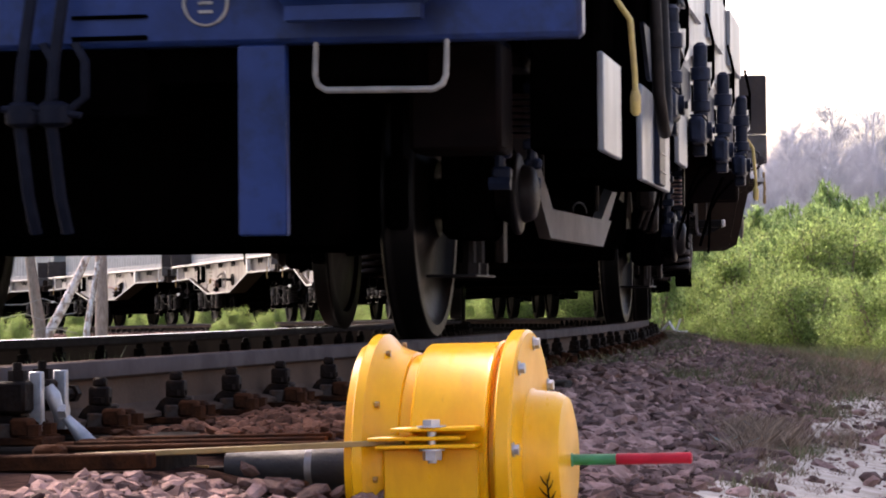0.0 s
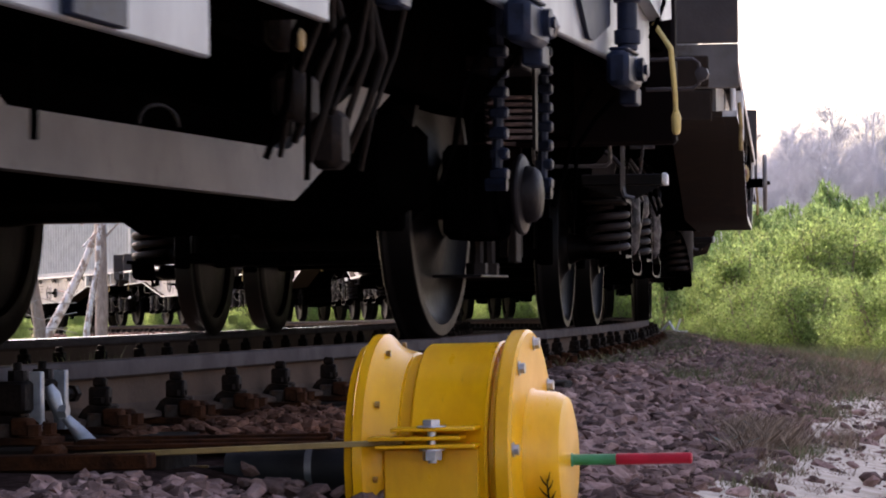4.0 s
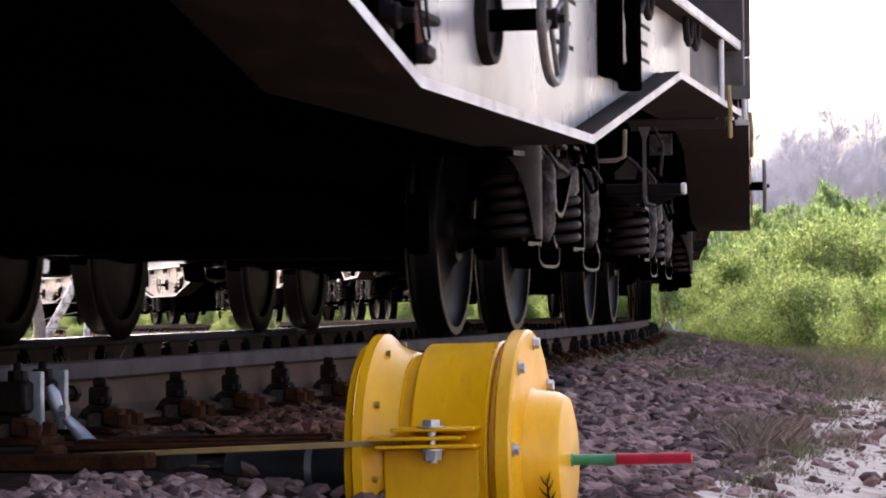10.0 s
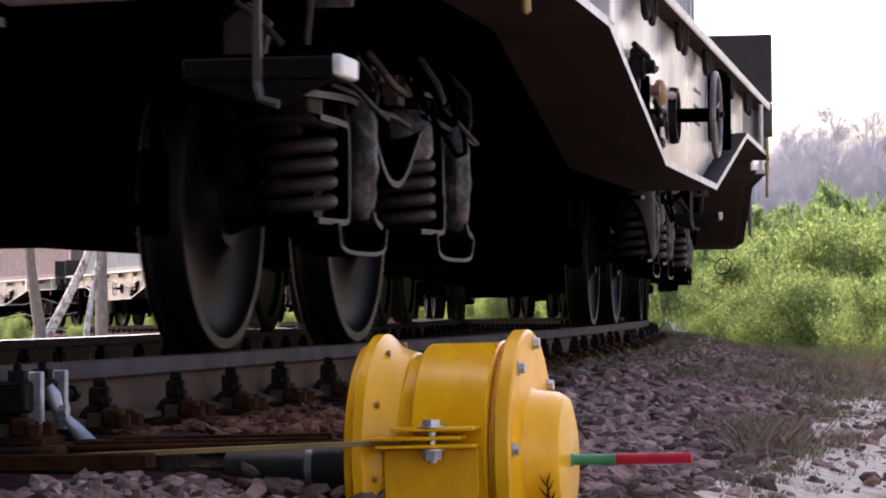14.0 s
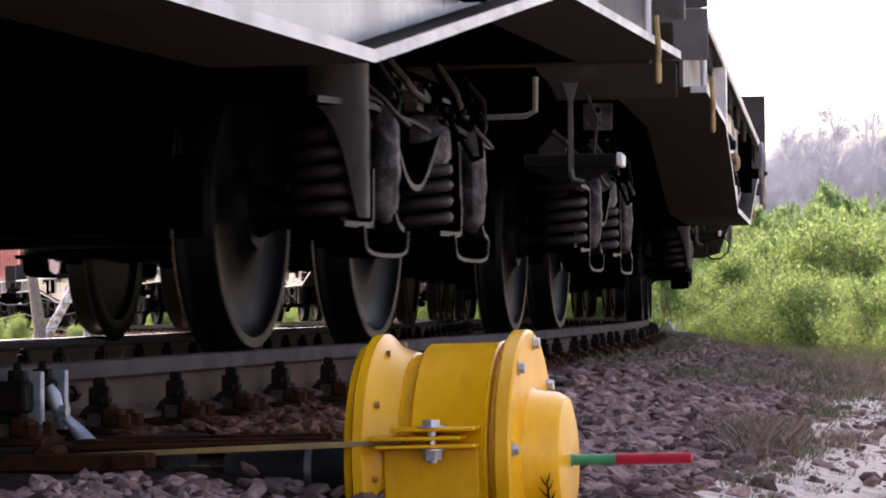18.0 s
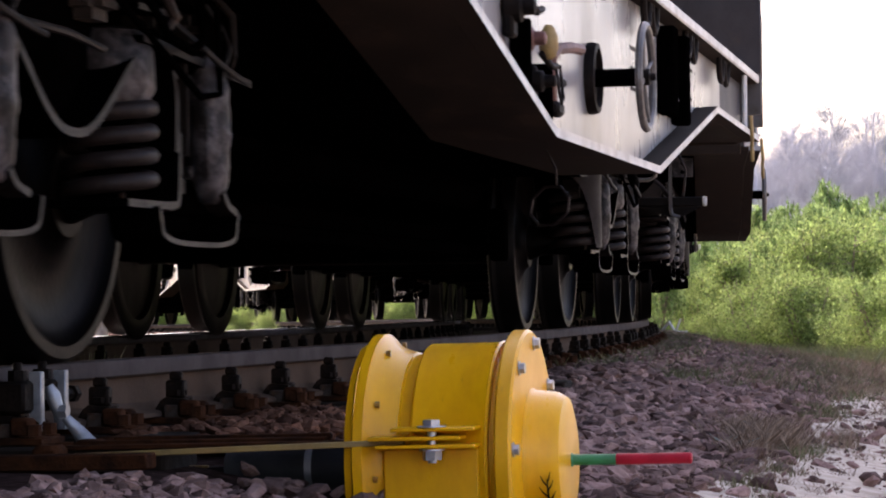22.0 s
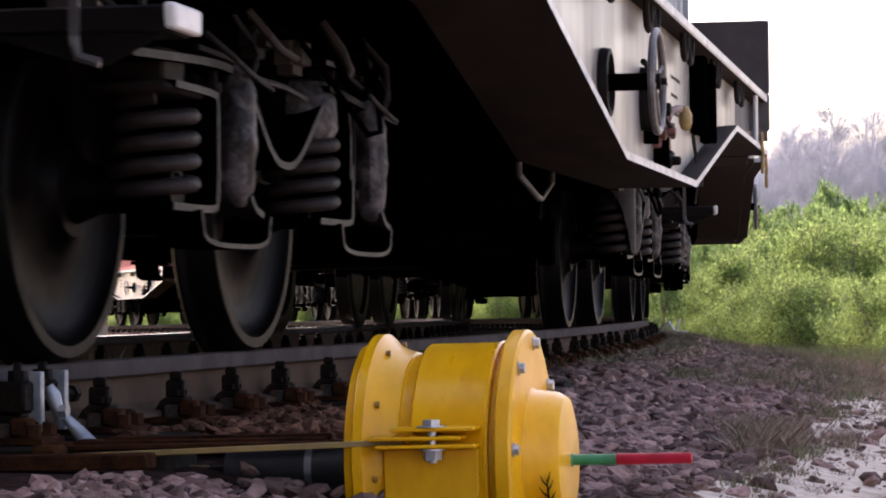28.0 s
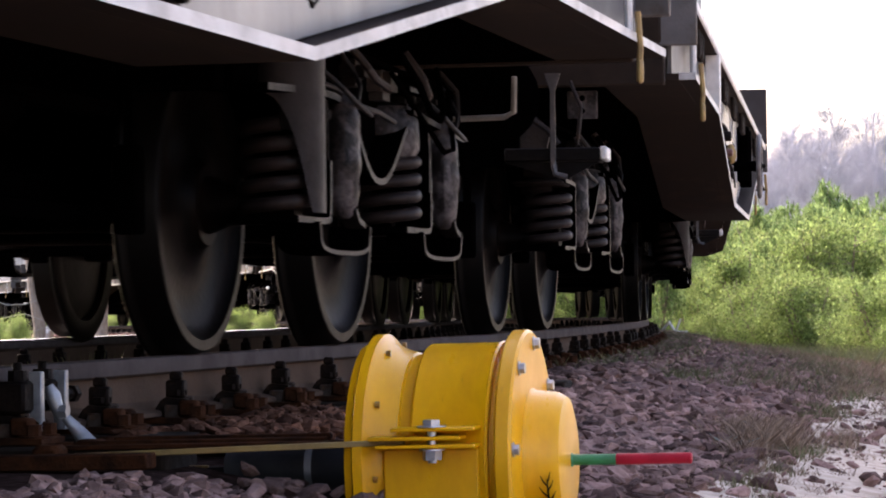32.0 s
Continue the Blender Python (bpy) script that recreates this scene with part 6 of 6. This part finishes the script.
for mat in (LEAF, PINE, TWIG):
    nt = mat.node_tree
    bsdf, out = nt.nodes["Principled BSDF"], nt.nodes["Material Output"]
    tl, mx = nt.nodes.new("ShaderNodeBsdfTranslucent"), nt.nodes.new("ShaderNodeMixShader")
    mx.inputs[0].default_value = 0.6
    nt.links.new(bsdf.inputs["Base Color"].links[0].from_socket, tl.inputs["Color"])
    nt.links.new(bsdf.outputs[0], mx.inputs[1])
    nt.links.new(tl.outputs[0], mx.inputs[2])
    nt.links.new(mx.outputs[0], out.inputs["Surface"])
GRASS_GREEN = material("green_grass", (0.105, 0.110, 0.042), (0.15, 0.135, 0.058), rough=0.8, scale=2, bump=0.0, per_island=0.4)
GRASS_FRESH = material("fresh_grass", (0.135, 0.150, 0.060), (0.19, 0.19, 0.085), rough=0.8, scale=2, bump=0.0, per_island=0.4)
GRASS_DRY = material("dry_grass", (0.26, 0.175, 0.115), (0.17, 0.108, 0.070), rough=0.85, scale=2, bump=0.0, per_island=0.45)
WEED = material("silvery_weed", (0.30, 0.36, 0.31), (0.24, 0.30, 0.24), rough=0.8, scale=2, bump=0.0)
# Trunks of the far wood, also paled to carry the haze.
BARK_BIRCH = material("haze_pale_bark", (0.694, 0.683, 0.728), (0.582, 0.571, 0.616), rough=0.8, scale=5, bump=0.2, spots=(0.448, 0.448, 0.482), spot_scale=6, spot_range=(0.6, 0.68), streak=(1, 1, 3))
TRUNK_GREY = material("weathered_grey_trunk", (0.30, 0.235, 0.195), (0.19, 0.145, 0.12), rough=0.9, scale=6, bump=0.5, bump_scale=40, spots=(0.36, 0.32, 0.29), spot_scale=5, streak=(3, 3, 1))
BARK_BROWN = material("grey_brown_bark", (0.24, 0.19, 0.155), (0.15, 0.118, 0.096), rough=0.9, scale=8, bump=0.6, bump_scale=40, streak=(4, 4, 1))


def raw_mesh(name, V, F, mat, k=3):
    me = bpy.data.meshes.new(name)
    V, F = np.asarray(V, float), np.asarray(F, int)
    me.vertices.add(len(V))
    me.vertices.foreach_set("co", V.ravel())
    me.loops.add(F.size)
    me.loops.foreach_set("vertex_index", F.ravel())
    me.polygons.add(len(F))
    me.polygons.foreach_set("loop_start", np.arange(0, F.size, k))
    me.update(calc_edges=True)
    me.materials.append(mat)
    return me


def leaf_cloud(centres, per, spread, size, rs, up=0.0, wide=0.42):
    """Small four-cornered leaves scattered round centres."""
    C = np.repeat(np.asarray(centres), per, axis=0)
    n = len(C)
    P = C + rs.normal(size=(n, 3)) * spread
    a = rs.normal(size=(n, 3)) + np.array([0, 0, up])
    a /= np.linalg.norm(a, axis=1)[:, None]
    b = np.cross(a, rs.normal(size=(n, 3)))
    b /= np.linalg.norm(b, axis=1)[:, None]
    L = rs.uniform(0.6, 1.3, (n, 1)) * size
    V = np.stack([P - a * L, P + b * L * wide, P + a * L, P - b * L * wide], 1).reshape(-1, 3)
    F = np.arange(4 * n).reshape(-1, 4)
    return V, F


def shrub(seed, h, w, pine=False):
    rs = np.random.RandomState(seed)
    sh = empty("pine_sapling" if pine else "shrub")
    tagged(sh, "young pine sapling with upright shoots among shrubs" if pine else "dense yellow-green spring shrub beyond the ballast", "sapling" if pine else "shrub", "shrubs beside the track")
    bm = bmesh.new()
    cs = []
    stems = 1 if pine else 9
    for i in range(stems):
        a = rs.uniform(0, 6.28)
        tip = np.array([math.cos(a) * w * rs.uniform(0.1, 0.5), math.sin(a) * w * rs.uniform(0.1, 0.5), h * (1.0 if pine else rs.uniform(0.6, 1.0))])
        pts = [(0, 0, -0.1), tuple(tip * 0.5 + rs.normal(size=3) * 0.05), tuple(tip)]
        tube(bm, pts, [0.04, 0.028, 0.008], 6)
        n = 70 if pine else 14
        for k in range(n):
            t = rs.uniform(0.12, 1.0)
            base = tip * t
            rad = (w * 0.52 * (1.22 - t)) if pine else w * 0.34 * (0.5 + 0.9 * math.sin(math.pi * min(1, t)))
            d = rs.normal(size=3)
            d[2] = abs(d[2]) * (0.9 if pine else 0.4)
            d /= np.linalg.norm(d)
            e = base + d * rad
            tube(bm, [tuple(base), tuple(e)], [0.010, 0.003], 4, False)
            cs += [base + (e - base) * q for q in (0.45, 0.75, 1.0)]
    part("stem", bm, BARK_BROWN, sh)
    if pine:
        V, F = leaf_cloud(cs, 26, (0.035, 0.035, 0.075), 0.070, rs, 1.9, 0.17)
        # candles: a leader and a ring of upright shoots on the upper whorls
        tips = [(0, 0, h * q) for q in (0.96, 1.0, 1.04, 1.08)]
        for k in range(26):
            a, q = rs.uniform(0, 6.28), rs.uniform(0.62, 0.98)
            rr, hh = w * 0.50 * (1.22 - q) * rs.uniform(0.5, 1.05), rs.uniform(0.10, 0.24)
            tips += [(rr * math.cos(a), rr * math.sin(a), h * q + hh * u) for u in (0.2, 0.55, 0.9, 1.2)]
        V2, F2 = leaf_cloud(tips, 13, (0.018, 0.018, 0.03), 0.060, rs, 2.4, 0.16)
        V, F = np.concatenate([V, V2]), np.concatenate([F, F2 + len(V)])
    else:
        V, F = leaf_cloud(cs, 42, (0.11, 0.11, 0.15), 0.037, rs, 1.1, 0.38)
    crown = new("crown", raw_mesh("crown", V, F, PINE if pine else LEAF, 4))
    crown.parent = sh
    return sh


def ray_place(bearing, d, z=-0.62):
    """A place by its bearing in degrees from the x axis and its distance from the eye."""
    return Vector((math.cos(radians(bearing)) * d, EYE.y + math.sin(radians(bearing)) * d, z))


rp = random.Random(11)
kinds = [shrub(20 + k, 2.1, 1.5) for k in range(4)] + [shrub(40 + k, 2.45, 1.75, True) for k in range(3)]
used = set()


def plant(i, place, scale):
    m = Matrix.Translation(place) @ pose(0, 0, 0, 0, 0, rp.uniform(0, 360)) 
    if i not in used:
        used.add(i)
        kinds[i].matrix_basis = m
        ob = kinds[i]
    else:
        ob = copy_thing(kinds[i], m)
    ob.scale = (scale, scale, scale * rp.uniform(0.9, 1.1))


for row, (dist, count) in enumerate(((45, 13), (50, 14), (56, 15), (62, 15), (69, 16))):
    for k in range(count):
        b = 6.0 + 7.6 * (k + rp.uniform(-0.3, 0.3)) / (count - 1)
        dd = dist + rp.uniform(-2, 2) + (b - 7) * 1.6
        rise = 0.92 + 0.22 * (1 - abs(b - 9.0) / 4) + 0.05 * row
        plant(rp.choice((0, 1, 2, 3, 4, 5, 6, 4, 5, 6)), ray_place(b, dd), rise * rp.uniform(0.62, 0.98))
for b, d, sc in ((9.5, 58, 1.08), (9.0, 62, 1.1), (8.65, 52, 0.92), (10.3, 64, 0.95), (8.0, 60, 0.92), (7.6, 57, 0.95), (11.3, 60, 0.9), (7.0, 54, 0.85), (9.8, 50, 0.85), (8.3, 49, 0.8), (7.3, 48, 0.78), (10.8, 52, 0.8), (9.2, 47, 0.7), (12.0, 62, 0.8)):
    plant(4 + rp.randrange(3), ray_place(b, d), sc)
# low front growth that runs down into the grass
for k in range(26):
    b = 6.2 + 6.6 * (k + rp.uniform(-0.4, 0.4)) / 25
    plant(rp.randrange(4), ray_place(b, 34 + (b - 6.2) * 2.3 + rp.uniform(0, 4) + max(0, b - 9.5) * 2, -1.0), rp.uniform(0.45, 0.7))
# green growth beyond the far side of the loop
for k in range(52):
    b = 12.5 + 17.0 * (k + rp.uniform(-0.4, 0.4)) / 51
    plant(rp.randrange(4), ray_place(b, 2 * R * math.sin(radians(b)) + 14 + rp.uniform(0, 8), -0.5), rp.uniform(0.6, 0.85))
# low shrubs inside the loop
for b, d, sc in ((20.4, 62, 0.36), (20.9, 66, 0.42), (21.3, 63, 0.30), (25.4, 55, 0.33), (25.9, 57, 0.36), (26.4, 52, 0.34), (26.9, 55, 0.40), (18.2, 80, 0.3), (24.2, 66, 0.25), (16.0, 80, 0.45), (14.9, 85, 0.55), (14.2, 84, 0.6), (13.3, 86, 0.65)):
    plant(rp.randrange(4), ray_place(b, d, -0.48), sc)


def bare_tree(seed, h):
    rs = np.random.RandomState(seed)
    tr = empty("birch_tree")
    tagged(tr, "bare birch tree at the wood edge, haze put into its pale colours", "tree", "trees of the far wood")
    bm = bmesh.new()
    lean = rs.normal(size=2) * 0.03 * h
    pts = [np.array([lean[0] * t * t + 0.06 * rs.normal(), lean[1] * t * t + 0.06 * rs.normal(), h * t]) for t in np.linspace(0, 1, 8)]
    tube(bm, [tuple(p) for p in pts], [0.10 * (1 - 0.9 * t) + 0.01 for t in np.linspace(0, 1, 8)], 7)
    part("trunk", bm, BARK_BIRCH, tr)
    bt = bmesh.new()
    for k in range(96):
        t = rs.uniform(0.22, 0.94)
        i = min(6, int(t * 7))
        base = pts[i] + (pts[i + 1] - pts[i]) * (t * 7 - i)
        a = rs.uniform(0, 6.28)
        ln = h * 0.165 * (1.30 - t) * rs.uniform(0.5, 1.25)
        d = np.array([math.cos(a), math.sin(a), rs.uniform(0.7, 1.5)])
        mid, tip = base + d * ln * 0.5, base + d * ln + np.array([0, 0, -0.05 * ln])
        tube(bt, [tuple(base), tuple(mid), tuple(tip)], [0.022 * (1.1 - t), 0.014 * (1.1 - t) + 0.004, 0.004], 4, False)
        for q in range(12):
            st = base + (tip - base) * rs.uniform(0.25, 1)
            e = st + (d + rs.normal(size=3) * 0.8) * ln * rs.uniform(0.2, 0.5)
            tube(bt, [tuple(st), tuple(e)], [0.007, 0.004], 3, False)
            for _ in range(4):
                s2 = st + (e - st) * rs.uniform(0.2, 1)
                e2 = s2 + (d + rs.normal(size=3)) * ln * rs.uniform(0.08, 0.22)
                tube(bt, [tuple(s2), tuple(e2)], [0.005, 0.003], 3, False)
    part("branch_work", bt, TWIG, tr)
    return tr


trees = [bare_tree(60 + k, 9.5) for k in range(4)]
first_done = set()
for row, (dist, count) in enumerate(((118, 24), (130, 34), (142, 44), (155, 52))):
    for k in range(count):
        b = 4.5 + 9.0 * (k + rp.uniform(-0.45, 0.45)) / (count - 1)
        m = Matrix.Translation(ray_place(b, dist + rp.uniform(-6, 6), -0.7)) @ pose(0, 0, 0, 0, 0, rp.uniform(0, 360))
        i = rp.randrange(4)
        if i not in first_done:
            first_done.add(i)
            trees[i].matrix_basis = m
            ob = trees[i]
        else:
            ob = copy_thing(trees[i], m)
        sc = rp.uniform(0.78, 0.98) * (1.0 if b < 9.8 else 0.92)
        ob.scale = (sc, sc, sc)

# broken trunks and wires inside the loop, in front of the far train
def trunk(place, pts, r, mat, label):
    bm = bmesh.new()
    tube(bm, pts, r, 10)
    for v in bm.verts:
        v.co += Vector((noise.noise(v.co * 3), noise.noise(v.co * 3 + Vector((5, 0, 0))), 0)) * 0.02
    tr = empty("bare_trunk", Matrix.Translation(place))
    tagged(tr, label, "tree", "bare trunks inside the loop")
    part("trunk", bm, mat, tr)
    rs = np.random.RandomState(int(place.x * 7))
    for k in range(7):
        z = rs.uniform(2.2, 4.5)
        a = rs.uniform(0, 6.28)
        bm = bmesh.new()
        tube(bm, [(0, 0, z), (0.5 * math.cos(a), 0.5 * math.sin(a), z + 0.5)], [0.03, 0.008], 5)
        part("bough", bm, mat, tr)


MOTTLED = material("mottled_birch_bark", (0.66, 0.63, 0.62), (0.30, 0.22, 0.18), rough=0.85, scale=7, mix=(0.46, 0.56), bump=0.4, bump_scale=40, spots=(0.10, 0.075, 0.06), spot_scale=9, spot_range=(0.58, 0.64), streak=(1, 1, 0.7))
trunk(ray_place(23.71, 59, -0.5), [(0.02, 0, -0.1), (0, 0, 0.3), (0.02, -0.01, 1.2), (0.03, -0.02, 3), (0.05, 0, 6)], [0.16, 0.14, 0.13, 0.12, 0.07], TRUNK_GREY, "thick pale grey bare trunk standing in weeds")
trunk(ray_place(24.04, 58, -0.5), [(0, 0, -0.1), (0.01, -0.03, 0.5), (0.05, -0.15, 1.2), (0.13, -0.27, 1.9), (0.2, -0.4, 4.5)], [0.08, 0.07, 0.065, 0.06, 0.03], MOTTLED, "slim white birch trunk that leans a little")
trunk(ray_place(24.88, 60, -0.5), [(0, 0, 0.2), (0.05, -0.12, 0.5), (0.20, -0.42, 1.1), (0.36, -0.78, 1.85), (0.6, -1.3, 3.2)], [0.12, 0.11, 0.10, 0.085, 0.05], MOTTLED, "leaning mottled birch trunk among wires")
trunk(ray_place(24.94, 60, -0.5), [(0, 0, -0.1), (-0.01, 0.02, 0.6), (-0.05, 0.10, 1.3), (-0.08, 0.17, 2.0), (-0.1, 0.2, 6)], [0.16, 0.13, 0.115, 0.11, 0.06], BARK_BROWN, "grey-brown trunk among wires")
bm = bmesh.new()
for z in (0.2, 0.5, 0.8, 1.1):
    pts = [ray_place(24.2 + 0.35 * k, 58.5, z - 0.5 + 0.08 * math.sin(k * 2.1 + z * 9)) for k in range(9)]
    tube(bm, pts, 0.012, 4)
tagged(part("wire_fence", bm, LIGHT_STEEL), "slack rusty fence wires strung between trunks", "fence")


def blades(name, spots, mat, label, rs, lean=0.4):
    V, F = [], []
    for p, n, rad, hgt in spots:
        for _ in range(n):
            o = np.array([p.x + rs.normal() * rad, p.y + rs.normal() * rad, p.z - 0.01])
            a = rs.uniform(0, 6.28)
            wv = np.array([math.cos(a), math.sin(a), 0]) * rs.uniform(0.0008, 0.0021)
            h = hgt * rs.uniform(0.4, 1.2)
            b = np.array([rs.normal() * lean * h, rs.normal() * lean * h, h])
            i = len(V)
            V += [o - wv, o + wv, o + b * 0.55 + wv * 0.7 + np.array([0, 0, 0.06 * h]), o + b]
            F += [(i, i + 1, i + 2), (i, i + 2, i + 3)]
    ob = new(name, raw_mesh(name, V, F, mat))
    return tagged(ob, label, "grass", kind="stuff")


rs = np.random.RandomState(3)


def along(s, l):
    p = on_track(s, l, 0)
    p.z = ground_height(l) + CANT * (min(3, l) - 0.7175)
    return p


def clump(s, l, ds, dl, k, n, rad, hgt):
    """Tufts gathered round one place beside the track."""
    return [(along(s + rs.normal() * ds, l + rs.normal() * dl), n, rad * rs.uniform(0.6, 1.4), hgt * rs.uniform(0.6, 1.3)) for _ in range(k)]


green = [(along(rs.uniform(14, 34), rs.uniform(0.95, 1.35)) + Vector((0, 0, 0.05)), 24, 0.10, 0.07) for _ in range(130)]
green += [(along(rs.uniform(9, 40), rs.uniform(2.1, 4.2)), 12, 0.07, 0.06) for _ in range(200)]
green += [(along(rs.uniform(15, 30), rs.uniform(1.45, 2.6)), 45, 0.09, 0.085) for _ in range(120)]
green += clump(15.4, 1.5, 0.7, 0.06, 14, 60, 0.05, 0.085) + clump(14.95, 1.74, 0.6, 0.07, 10, 50, 0.05, 0.07) + clump(16.2, 1.86, 0.8, 0.09, 14, 60, 0.06, 0.085)
green += clump(13.6, 2.3, 0.4, 0.06, 12, 60, 0.04, 0.075) + clump(10.3, 2.36, 0.35, 0.05, 9, 45, 0.03, 0.05) + clump(8.8, 2.34, 0.3, 0.06, 9, 40, 0.03, 0.04) + clump(21, 2.1, 2.0, 0.25, 26, 50, 0.08, 0.09)
green += [(along(rs.uniform(20, 60), rs.uniform(2.6, 9)), 22, 0.2, 0.14) for _ in range(420)]
green += [(along(rs.uniform(5.5, 12), rs.uniform(-2.6, -0.95)), 12, 0.08, 0.07) for _ in range(30)]
green += clump(10.0, -0.2, 0.22, 0.06, 16, 26, 0.03, 0.17)
green += [(Vector(ray_place(rs.uniform(17, 28), rs.uniform(30, 75), -0.46)), 14, 0.3, 0.22) for _ in range(420)]
green += [(Vector(ray_place(rs.uniform(12, 17.5), rs.uniform(60, 95), -0.46)), 14, 0.3, 0.3) for _ in range(250)]
lush = [(Vector(ray_place(rs.uniform(6, 12.5), rs.uniform(34, 50), -0.64)), 40, 0.22, 0.2) for _ in range(420)]
blades("fresh_grass", lush, GRASS_FRESH, "olive grass at the foot of the shrubs", rs)
blades("green_grass", green, GRASS_GREEN, "sparse green grass along the ballast edge", rs)
dry = clump(10.6, 2.26, 0.5, 0.06, 30, 80, 0.035, 0.085) + clump(11.3, 2.14, 0.5, 0.06, 20, 70, 0.04, 0.075) + clump(11.65, 2.5, 0.25, 0.03, 8, 80, 0.03, 0.05)
dry += clump(17.3, 2.34, 0.5, 0.05, 12, 80, 0.05, 0.075) + clump(16.5, 1.95, 1.4, 0.16, 36, 55, 0.06, 0.08) + clump(13.2, 2.05, 0.8, 0.10, 16, 50, 0.04, 0.06) + clump(9.0, 2.38, 0.4, 0.06, 12, 45, 0.03, 0.04)
dry += [(along(rs.uniform(13, 36), rs.uniform(1.5, 3.4)), 60, 0.08, 0.08) for _ in range(190)]
dry += [(along(rs.uniform(8, 15), rs.uniform(2.22, 2.62)), 34, 0.03, 0.035) for _ in range(60)]
dry += [(along(rs.uniform(20, 36), rs.uniform(1.5, 4.0)), 70, 0.12, 0.09) for _ in range(110)]
dry += [(Vector(ray_place(rs.uniform(17, 28), rs.uniform(30, 80), -0.46)), 12, 0.25, 0.2) for _ in range(200)]
blades("dry_grass", dry, GRASS_DRY, "tufts of dry brown grass between stones", rs, 0.6)
# one silvery weed in the stones, and a bent dry twig beside it
weed = blades("weed", clump(10.15, 2.14, 0.02, 0.008, 5, 14, 0.012, 0.05), WEED, "silvery green weed rosette between ballast stones", rs, 0.9)
bm = bmesh.new()
tube(bm, [along(10.9, 2.10) + Vector((0, 0, 0.02)), along(10.8, 2.16) + Vector((0, 0, 0.075)), along(10.6, 2.24) + Vector((0, 0, 0.06)), along(10.4, 2.30) + Vector((0, 0, 0.015)), along(10.3, 2.38) + Vector((0, 0, 0.03))], [0.003, 0.003, 0.0025, 0.002, 0.0015], 5)
tagged(part("dry_twig", bm, BARK_BROWN), "thin bent dry twig lying in brown grass", "twig")

# a scrap of white sheeting on the far ballast
bm = bmesh.new()
tube(bm, [(0, 0, 0), (0.05, 0.1, 0.16), (0.1, 0.22, 0.04), (0.1, 0.3, 0.02)], 0.02, 6)
tube(bm, [(0, -0.15, 0.02), (0.03, 0.05, 0.03), (0, 0.18, 0.02)], 0.025, 6)
tube(bm, [(0.02, 0.02, 0.02), (0, -0.06, 0.2)], 0.014, 6)
sc = part("scrap", bm, WHITE_PAINT)
sc.matrix_basis = Matrix.Translation(ray_place(11.86, 36, -0.24))
tagged(sc, "twisted white scrap lying on the ballast edge", "scrap")
# ---- everything that moves ----
def motions():
    walk(loco, [(t, loco_pose(t)) for t in range(33)])
    for w, mid in WAGONS:
        walk(w, [(t, wagon_pose(t, mid)) for t in range(33)])
    for ws, m, r, k in WHEEL_JOBS:
        walk(ws, [(t * 0.25, m @ pose(0, 0, 0, 0, -math.degrees(rolled(t * 0.25) / r) + 37 * k, 0)) for t in range(129)])


motions()
